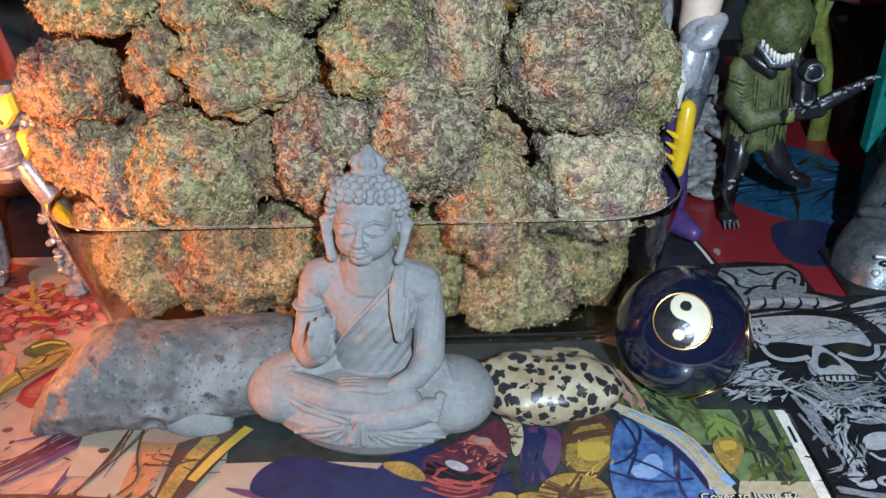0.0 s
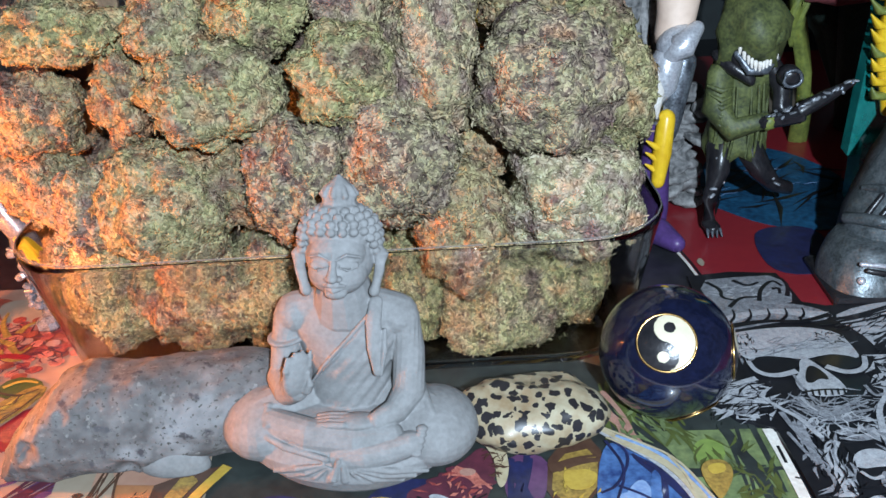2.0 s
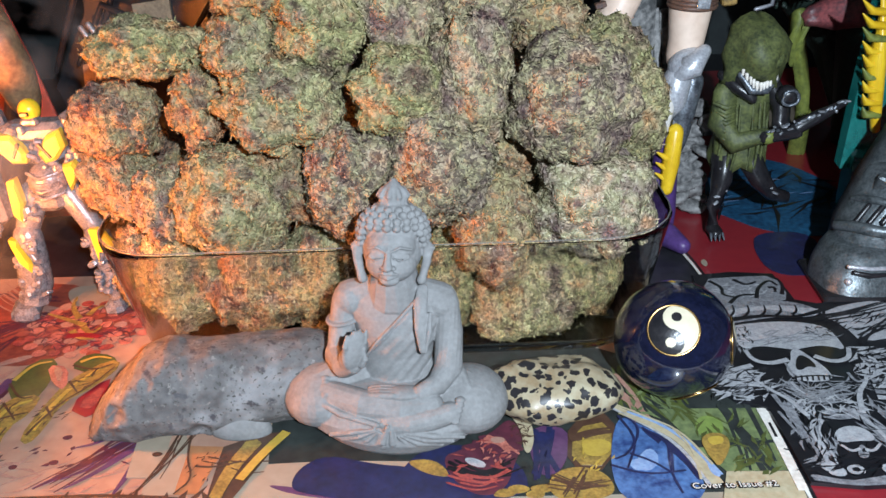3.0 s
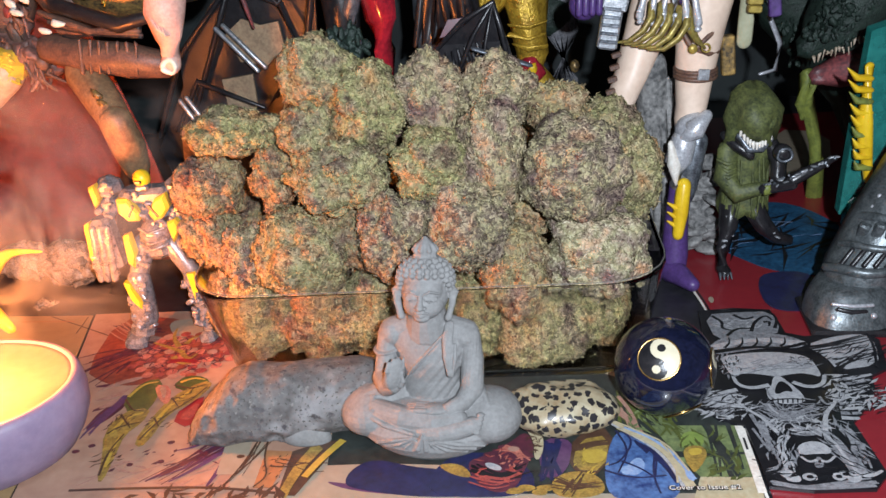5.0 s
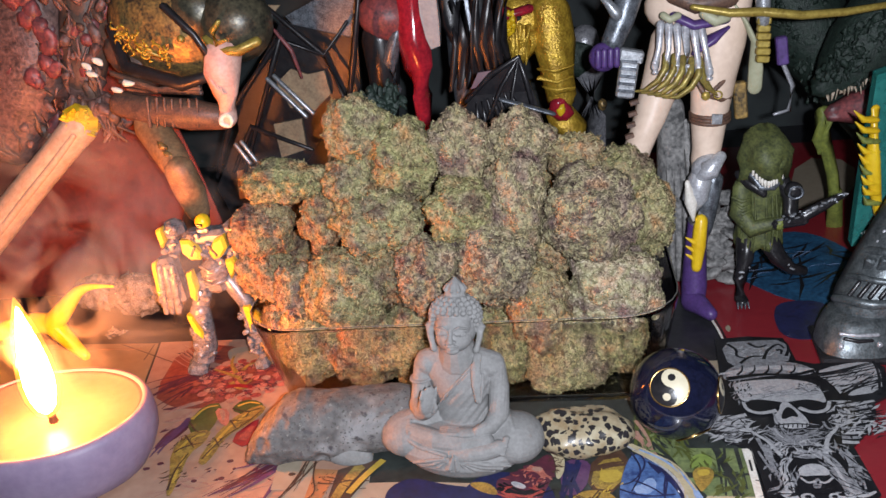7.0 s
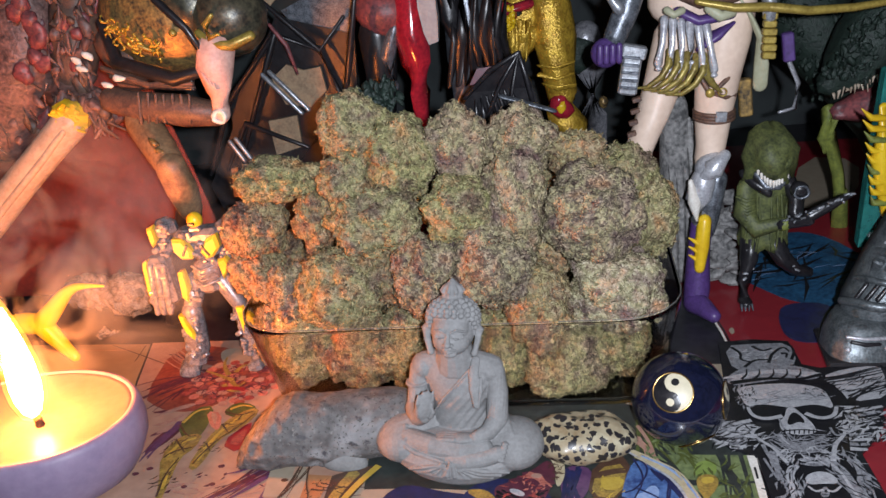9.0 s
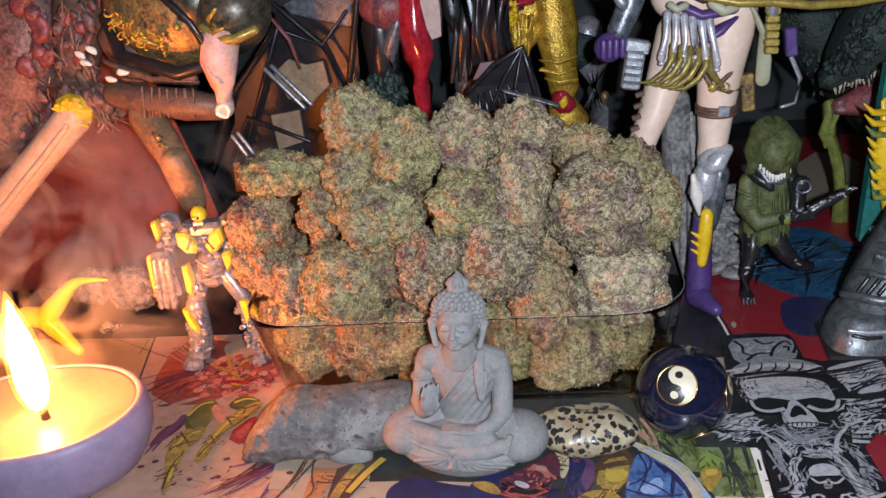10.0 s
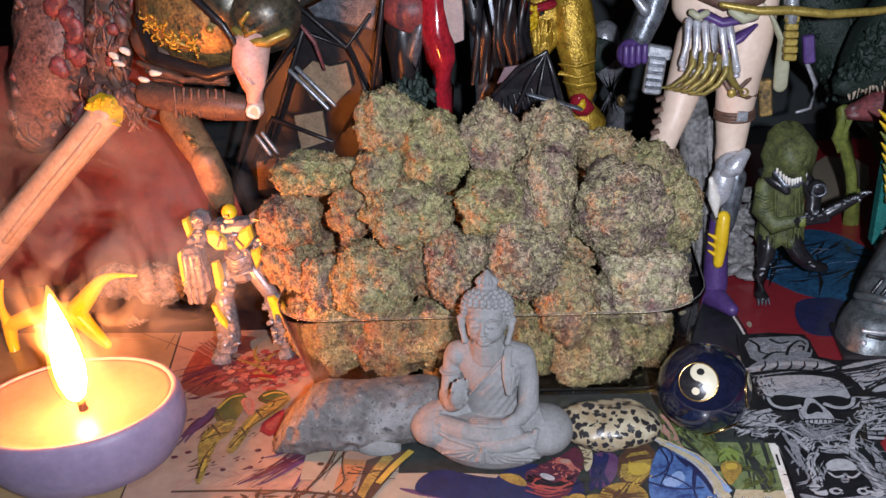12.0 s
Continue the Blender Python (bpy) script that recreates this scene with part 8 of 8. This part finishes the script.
for k in range(3):
    p = Vector((0.1047, 0.1495, 0.0378)) + Vector((0, 0, -0.0045 * k))
    s.tube([tuple(p), tuple(p + Vector((-0.0050, 0.0, 0.0032)))], [0.0018, 0.0004], "yellow", 8)
s.tube([(0.1033, 0.152, 0.0046), (0.1062, 0.146, 0.0050), (0.1100, 0.138, 0.0042)], [0.0060, 0.0050, 0.0034], "purple", 14)
s.tube([(0.1531, 0.2, 0.1137), (0.159, 0.2, 0.1005), (0.1576, 0.2, 0.0877), (0.1505, 0.2, 0.0862)], [0.0012, 0.0014, 0.0014, 0.0008], "palesilver", 8)
s.thing("tall_doll", "pale doll with bone skirt, silver greave and purple boot", "figurine")

# rubble pillar and grey cloak behind the doll
s = Shape()
s.tube([(0.0969, 0.185, 0.0979), (0.0984, 0.19, 0.0608), (0.0998, 0.195, 0.0039), (0.1002, 0.2, -0.0158)], [0.0065, 0.0085, 0.010, 0.012], "ridge", 16)
for k in range(26):
    a = random.Random(k)
    s.ball(((0.1184, 0.175, 0.012)[0] + a.uniform(-0.008, 0.010), 0.176 + a.uniform(-0.004, 0.008), 0.003 + k * 0.0019), (a.uniform(0.005, 0.010), 0.006, a.uniform(0.0022, 0.0040)), "ridge", (0, a.uniform(-25, 25), 0), 10)
for k in range(5):
    s.tube([((0.0949, 0.18, 0.0936)[0] + 0.003 * k, 0.184, 0.090), ((0.0959, 0.18, 0.0643)[0] + 0.0035 * k, 0.181, 0.055), ((0.0969, 0.18, 0.0335)[0] + 0.004 * k, 0.184, 0.002)], 0.0018, "ridge", 8)
s.roughen(0.0012, 260, 6.0)
s.thing("rubble_pillar", "grey rubble pillar with draped folds behind the doll", "figurine base")


# ---- hooded green goblin with a gun ----
s = Shape().mark("hood", "olive green draped hood")
HOOD = ((0.0930, 0.0026, 0.160), (0.0915, 0.0062, 0.159), (0.0880, 0.0092, 0.158), (0.0830, 0.0108, 0.157), (0.0775, 0.0112, 0.157), (0.0720, 0.0110, 0.158), (0.0665, 0.0116, 0.160))
rows = []
for z, r, y in HOOD:
    row = []
    for k in range(40):
        a = 2 * math.pi * k / 40
        fold = 1 + 0.11 * math.sin(4 * a + z * 190) + 0.07 * math.sin(7 * a - z * 330)
        # the peak of the hood hangs forward over the face
        peak = 0.0045 * max(0.0, -math.sin(a)) ** 2 * max(0.0, min(1.0, (z - 0.070) / 0.012))
        row.append((0.1376 + r * fold * math.cos(a), y + r * fold * math.sin(a) - peak, z - (0.0030 * max(0.0, -math.sin(a)) if z > 0.074 else 0)))
    rows.append(row)
s.rings(rows, "green")
s.tube([(0.1312, 0.1500, 0.0790), (0.1345, 0.1465, 0.0765), (0.1385, 0.1455, 0.0748), (0.1425, 0.1470, 0.0765), (0.1452, 0.1505, 0.0795)], [0.0016, 0.0022, 0.0024, 0.0022, 0.0016], "green", 10)
s.mark("face", "black grinning face")
s.ball((0.1372, 0.1535, 0.0700), (0.0088, 0.0062, 0.0070), "black", seg=20)
s.tube([(0.1300, 0.1500, 0.0712), (0.1340, 0.1468, 0.0660), (0.1395, 0.1468, 0.0655), (0.1440, 0.1500, 0.0690)], [0.0012, 0.0016, 0.0016, 0.0012], "steel", 8)
for k in range(11):
    u = k / 10
    p = Vector((0.1306, 0.1492, 0.0722)).lerp(Vector((0.1436, 0.1492, 0.0700)), u)
    drop = 0.0034 * math.sin(math.pi * u)
    s.mark("tooth", "pale tooth")
    s.tube([(p.x, p.y - drop * 0.9, p.z + 0.0010 - drop), (p.x, p.y - drop * 0.9 - 0.0002, p.z - 0.0016 - drop)], [0.0008, 0.0005], "white", 6)
s.mark("coat", "olive green coat with ragged folds")
rows = []
for z, r in ((0.0660, 0.0100), (0.0610, 0.0112), (0.0540, 0.0104), (0.0460, 0.0100), (0.0390, 0.0106), (0.0330, 0.0114), (0.0300, 0.0112)):
    rows.append([(0.1366 + r * (1 + 0.08 * math.sin(6 * a + z * 300)) * math.cos(a), 0.1630 + 0.85 * r * (1 + 0.08 * math.sin(6 * a + z * 300)) * math.sin(a), z + 0.0014 * math.sin(7 * a) * (z < 0.035)) for a in [2 * math.pi * k / 42 for k in range(42)]])
s.rings(rows, "green")
for k in range(7):
    s.mark("coat_fold")
    a = -2.6 + 0.36 * k + 0.1 * math.sin(k * 2.3)
    s.tube([(0.1366 + 0.0100 * math.cos(a), 0.1630 + 0.0094 * math.sin(a), 0.0580), (0.1366 + 0.0108 * math.cos(a + 0.1), 0.1630 + 0.0098 * math.sin(a + 0.1), 0.0440), (0.1366 + 0.0116 * math.cos(a), 0.1630 + 0.0102 * math.sin(a), 0.0310)], [0.0005, 0.0009, 0.0006], "green", 8)
s.mark("shoulder_strap", "black shoulder strap")
s.tube([(0.1260, 0.1590, 0.0690), (0.1300, 0.1530, 0.0660), (0.1360, 0.1505, 0.0612)], [0.0022, 0.0028, 0.0018], "black", 10)
s.mark("arm")
s.tube([(0.1282, 0.1590, 0.0620), (0.1262, 0.1555, 0.0500), (0.1315, 0.1515, 0.0430), (0.1420, 0.1495, 0.0465)], [0.0052, 0.0052, 0.0046, 0.0030], "green", 16)
for k in range(5):
    s.tube([(0.1225 + 0.0006 * k, 0.1545, 0.0590 - 0.0030 * k), (0.1262, 0.1500, 0.0580 - 0.0032 * k), (0.1304, 0.1530, 0.0582 - 0.0030 * k)], [0.0005, 0.0010, 0.0005], "green", 8)
s.mark("fist", "green fist")
s.ball((0.1432, 0.1482, 0.0462), (0.0032, 0.0030, 0.0030), "lime", seg=14)
s.mark("arm", "dark ribbed arm")
s.tube([(0.1452, 0.1600, 0.0640), (0.1500, 0.1565, 0.0570), (0.1490, 0.1520, 0.0500)], [0.0048, 0.0042, 0.0036], "black", 14)
s.mark("respirator", "round dark breathing filter")
s.ball((0.1500, 0.1520, 0.0618), (0.0042, 0.0040, 0.0044), "black", seg=18)
s.tube([(0.1500 + 0.0030 * math.cos(a), 0.1482, 0.0618 + 0.0030 * math.sin(a)) for a in [2 * math.pi * k / 16 for k in range(17)]], 0.0007, "steel", 6)
s.mark("gun", "black gun with a knobbly silver barrel")
s.box((0.1478, 0.1480, 0.0470), (0.0170, 0.0044, 0.0046), "black", (0, -6, 0), 0.25)
s.tube([(0.1545, 0.1490, 0.0492), (0.1633, 0.1500, 0.0537), (0.1735, 0.1520, 0.0578)], [0.0030, 0.0028, 0.0014], "black", 12)
for k in range(26):
    g = random.Random(k)
    p = Vector((0.1420, 0.1452, 0.0482)).lerp(Vector((0.1730, 0.1490, 0.0582)), k / 25)
    s.box((p.x, p.y + g.uniform(-0.0008, 0.0008), p.z + g.uniform(-0.0018, 0.0018)), (g.uniform(0.0010, 0.0024), 0.0014, g.uniform(0.0005, 0.0013)), "silver" if k % 3 else "steel", (0, -22 + g.uniform(-25, 25), 0), 0.25)
for sign, line in ((-1, [(0.1304, 0.1600, 0.0334), (0.1292, 0.1560, 0.0250), (0.1275, 0.1575, 0.0130), (0.1274, 0.1565, 0.0050)]), (1, [(0.1410, 0.1590, 0.0328), (0.1452, 0.1560, 0.0250), (0.1520, 0.1590, 0.0170), (0.1590, 0.1620, 0.0140)])):
    s.mark("leg", "black bony leg")
    s.tube(line, [0.0052, 0.0044, 0.0032, 0.0026], "black", 14)
    for k in range(6):
        g = random.Random(k + sign)
        p = Vector(line[0]).lerp(Vector(line[2]), (k + 1) / 7)
        s.box((p.x + g.uniform(-0.002, 0.002), p.y - 0.0046, p.z), (0.0024, 0.0012, 0.0010), "silver", (0, g.uniform(-40, 40), 0), 0.25)
s.mark("foot", "black clawed foot")
s.ball((0.1276, 0.1545, 0.0032), (0.0034, 0.0056, 0.0024), "black", seg=14)
for k in range(4):
    s.mark("claw", "silver claw")
    s.tube([(0.1254 + 0.0016 * k, 0.1500, 0.0032), (0.1252 + 0.0017 * k, 0.1475, 0.0014)], [0.0007, 0.0003], "steel", 6)
s.roughen(0.0005, 320, 2.0)
s.toy("hooded_figurine", "olive green hooded figurine with bared teeth and a gun", "figurine")


# ---- dark scaled beast ----
s = Shape().mark("body")
s.tube([(0.1703, 0.29, 0.1447), (0.1859, 0.285, 0.1122), (0.2060, 0.285, 0.0850), (0.2300, 0.290, 0.0500), (0.2450, 0.290, 0.0100)], [0.022, 0.024, 0.020, 0.014, 0.012], "darkgreen", 22)
s.mark("head")
s.tube([(0.212, 0.235, 0.1234), (0.201, 0.232, 0.1105), (0.1901, 0.23, 0.0971), (0.1819, 0.228, 0.0923)], [0.020, 0.019, 0.014, 0.007], "darkgreen", 20)
s.mark("jaw", "wet maroon mouth and lower jaw")
s.tube([(0.2136, 0.238, 0.0781), (0.2002, 0.236, 0.0767), (0.1891, 0.232, 0.0755)], [0.011, 0.008, 0.005], "maroon", 14)
for k in range(14):
    s.mark("tooth", "small pale tooth")
    p = Vector((0.1827, 0.2215, 0.0883)).lerp(Vector((0.2056, 0.2175, 0.0984)), k / 13)
    s.tube([tuple(p), (p.x, p.y, p.z - 0.0024 - 0.0008 * (k % 3))], [0.0007, 0.0002], "bone", 6)
s.mark("tendril", "yellow-green tendril")
s.tube([(0.187, 0.235, 0.0749), (0.1864, 0.235, 0.0591), (0.1919, 0.237, 0.0385), (0.1941, 0.24, 0.0256)], [0.0042, 0.0036, 0.0032, 0.0030], "lime", 12)
s.tube([(0.185, 0.236, 0.0748), (0.1828, 0.236, 0.0591), (0.1844, 0.237, 0.0516)], [0.0040, 0.0030, 0.0012], "lime", 10)
s.tube([(0.1941, 0.24, 0.0256), (0.2017, 0.26, -0.0128)], [0.004, 0.005], "lime", 10)
s.mark("leg")
s.tube([(0.228, 0.25, 0.0896), (0.2365, 0.26, 0.0277), (0.2439, 0.27, -0.0196)], [0.02, 0.018, 0.016], "darkgreen", 14)
s.mark("scale_crust", "knobbly dark green scales", "stuff")
g = random.Random(8)
for a, b, w in (((0.1702, 0.262, 0.1415), (0.1960, 0.262, 0.0780), 0.016), ((0.2041, 0.213, 0.1274), (0.1855, 0.214, 0.0994), 0.010)):
    for k in range(130):
        p = Vector(a).lerp(Vector(b), g.random()) + Vector((g.uniform(-w, w), g.uniform(0.0, 0.006), g.uniform(-0.005, 0.005)))
        q = g.uniform(0.0008, 0.0017)
        s.ball(tuple(p), (q, q, q * 1.8), "darkgreen", (g.uniform(-40, 40), g.uniform(-40, 40), 0), 8)
s.roughen(0.0020, 260, 4.0)
s.toy("scaled_beast_figurine", "dark green scaled beast figurine with small teeth", "figurine")

# ---- teal slab with yellow feathers ----
s = Shape().mark("slab")
s.plate([(0.1887, 0.168, 0.1102), (0.2086, 0.17, 0.1157), (0.2174, 0.17, 0.0207), (0.1825, 0.166, 0.0246), (0.1839, 0.166, 0.0539)], (0, 0.006, 0.001), "teal")
for k in range(9):
    a = Vector((0.1862, 0.16, 0.0914)).lerp(Vector((0.1902, 0.16, 0.0499)), k / 8)
    s.mark("feather", "pointed yellow feather")
    s.tube([tuple(a), tuple(a + Vector((-0.0050, -0.001, 0.0008))), tuple(a + Vector((-0.0090 + 0.0004 * k, -0.001, 0.0050 - 0.0002 * k)))], [0.0028, 0.0026, 0.0006], "lime" if k % 3 == 2 else "yellow", 10, 0.6)
s.mark("quill", "yellow quill")
s.tube([(0.1874, 0.162, 0.096), (0.1866, 0.16, 0.0725), (0.192, 0.161, 0.0437)], [0.002, 0.004, 0.002], "yellow", 10)
s.mark("base")
s.box((0.2014, 0.168, 0.018), (0.030, 0.014, 0.030), "teal", (0, 0, 0))
s.toy("teal_winged_figurine", "clear teal plastic wing slab with yellow feathers", "figurine")

# ---- grey armoured boot of a large figurine ----
M["gunmetal"] = surface("worn_gunmetal_paint", (0.17, 0.19, 0.20), (0.06, 0.07, 0.075), 0.4, 0.55, scale=260, bump=0.5)


def armoured_boot():
    """A leg plated in ribs and vents over a broad ridged toe cap."""
    s = Shape().mark("shaft")
    line = [(0.2095, 0.1360, 0.0640), (0.1988, 0.1303, 0.0480), (0.1882, 0.1247, 0.0320), (0.1775, 0.1190, 0.0160)]
    s.tube(line, [0.0175, 0.0175, 0.0180, 0.0165], "gunmetal", 10)
    axis = (Vector(line[0]) - Vector(line[3])).normalized()
    side = Vector((1, -0.25, 0)).normalized()
    outward = side.cross(axis).normalized()
    if outward.y > 0:
        outward = -outward

    def on(u, v, lift):
        """A spot on the front of the shaft: v up the leg, u across, both in metres."""
        return Vector((0.1775, 0.1190, 0.0160)) + axis * v + side * u + outward * (math.sqrt(max(0.0, 0.0172 ** 2 - u * u)) + lift)
    for k, v in enumerate((0.001, 0.0125, 0.026, 0.040)):
        s.mark("rib", "raised band round the leg")
        s.tube([tuple(on(-0.0155 + 0.0031 * i, v + 0.0012 * math.cos(i * 0.63), 0.0002)) for i in range(11)], 0.0016 if k % 2 else 0.0022, "gunmetal", 8)
    for k in range(6):
        s.mark("vent", "dark slanted vent")
        s.tube([tuple(on(-0.0110 + 0.0042 * k, 0.0035, -0.0004)), tuple(on(-0.0100 + 0.0042 * k, 0.0105, -0.0004))], 0.0011, "black", 8)
    for k in range(5):
        s.mark("panel", "bolted armour panel")
        u = -0.0105 + 0.0052 * k
        s.box(tuple(on(u, 0.0195, 0.0)), (0.0044, 0.0034, 0.0088), "gunmetal", (18, 16, math.degrees(math.asin(max(-1, min(1, u / 0.0172))))), 0.22)
    for k in range(8):
        s.mark("bolt", "small round bolt")
        s.ball(tuple(on(-0.0125 + 0.0034 * (k % 4) * 2, 0.0315 + 0.0052 * (k // 4), 0.0001)), 0.0011, "palesilver", seg=8)
    # toe cap with its long slot and two rivets
    s.mark("toe_cap", "rounded ridged toe cap")
    rows = []
    for k in range(9):
        q = k / 8
        w, z = 0.0172 - 0.0050 * q ** 2.2, 0.0006 + 0.0165 * q
        rows.append([(0.1690 + 0.0020 * q + w * math.copysign(abs(math.cos(a)) ** 0.7, math.cos(a)), 0.1080 + 0.0045 * q + w * 0.95 * math.copysign(abs(math.sin(a)) ** 0.7, math.sin(a)), z) for a in [2 * math.pi * i / 44 for i in range(44)]])
    s.rings(rows, "gunmetal")
    s.mark("toe_slot", "long dark slot in the toe cap")
    s.tube([(0.1608, 0.0955, 0.0118), (0.1660, 0.0940, 0.0112), (0.1715, 0.0946, 0.0110)], 0.0009, "black", 8)
    s.mark("toe_ridge", "bright worn ridge")
    s.tube([(0.1590, 0.0962, 0.0140), (0.1660, 0.0945, 0.0138), (0.1740, 0.0952, 0.0134)], 0.0009, "palesilver", 8)
    for x in (0.1592, 0.1752):
        s.mark("rivet", "round rivet")
        s.ball((x, 0.0952, 0.0085), 0.0014, "palesilver", seg=10)
    s.mark("sole", "dark sole")
    s.box((0.1690, 0.1080, 0.0016), (0.0350, 0.0330, 0.0032), "black", (0, 0, -4), 0.3)
    s.roughen(0.00025, 300, 2.0)
    s.toy("armoured_boot_figurine", "large dark grey armoured figurine leg on the red page", "figurine")


armoured_boot()


# ---- thin smoke over the candle ----
def smoke_sheet():
    m = bpy.data.materials.new("thin_smoke")
    m.use_nodes = True
    nt = m.node_tree
    nt.nodes.remove(nt.nodes["Principled BSDF"])
    tc = nt.nodes.new("ShaderNodeTexCoord")
    n = nt.nodes.new("ShaderNodeTexNoise")
    n.inputs["Scale"].default_value, n.inputs["Detail"].default_value, n.inputs["Distortion"].default_value = 22, 3, 1.6
    nt.links.new(tc.outputs["Object"], n.inputs["Vector"])
    r = ramp(nt, [(0.40, (0, 0, 0)), (0.72, (1, 1, 1))])
    nt.links.new(n.outputs["Fac"], r.inputs[0])
    fade = nt.nodes.new("ShaderNodeAttribute")
    fade.attribute_name = "thinness"
    mul = nt.nodes.new("ShaderNodeMath")
    mul.operation = "MULTIPLY"
    nt.links.new(r.outputs[0], mul.inputs[0])
    nt.links.new(fade.outputs["Fac"], mul.inputs[1])
    clear, white, back, both, mix = (nt.nodes.new("ShaderNodeBsdfTransparent"), nt.nodes.new("ShaderNodeBsdfDiffuse"), nt.nodes.new("ShaderNodeBsdfTranslucent"), nt.nodes.new("ShaderNodeMixShader"), nt.nodes.new("ShaderNodeMixShader"))
    white.inputs[0].default_value = back.inputs[0].default_value = (0.8, 0.8, 0.8, 1)
    nt.links.new(white.outputs[0], both.inputs[1])
    nt.links.new(back.outputs[0], both.inputs[2])
    nt.links.new(mul.outputs[0], mix.inputs[0])
    nt.links.new(clear.outputs[0], mix.inputs[1])
    nt.links.new(both.outputs[0], mix.inputs[2])
    nt.links.new(mix.outputs[0], nt.nodes["Material Output"].inputs[0])
    return m


M["smoke"] = smoke_sheet()


def wisp(base, width, height, lean, turn, seed, strength):
    """One folded veil of smoke that thins out towards its edges."""
    nx, nz, vs, fs, fade = 24, 24, [], [], []
    for j in range(nz + 1):
        for i in range(nx + 1):
            u, v = i / nx, j / nz
            p = Vector(((u - 0.5) * width * (0.5 + 0.7 * v) + lean * v, 0.012 * math.sin(u * 5 + seed) + 0.010 * math.sin(v * 6 + seed * 2), v * height))
            vs.append(tuple(Vector(base) + pose(0, 0, 0, 0, 0, turn).to_3x3() @ p))
            fade.append(strength * (math.sin(math.pi * u) ** 1.5) * (math.sin(math.pi * v) ** 1.3))
    for j in range(nz):
        for i in range(nx):
            a = j * (nx + 1) + i
            fs.append((a, a + 1, a + nx + 2, a + nx + 1))
    me = bpy.data.meshes.new("smoke_wisp")
    me.from_pydata(vs, [], fs)
    me.attributes.new("thinness", "FLOAT", "POINT").data.foreach_set("value", fade)
    me.polygons.foreach_set("use_smooth", [True] * len(fs))
    me.materials.append(M["smoke"])
    return tagged(new("smoke_wisp", me), "thin warm veil of smoke above the candle", "smoke", "smoke over the candle", "stuff")


# three veils only, so that light still passes through all of them
# veil close behind the flame, added to catch its light as a halo
wisp((-0.172, 0.034, 0.030), 0.120, 0.095, 0.0, 4, 7.7, 0.36)
wisp((-0.230, 0.105, 0.010), 0.16, 0.150, 0.02, 10, 2.3, 0.30)
wisp((-0.165, 0.060, 0.010), 0.13, 0.120, 0.05, 5, 4.2, 0.26)
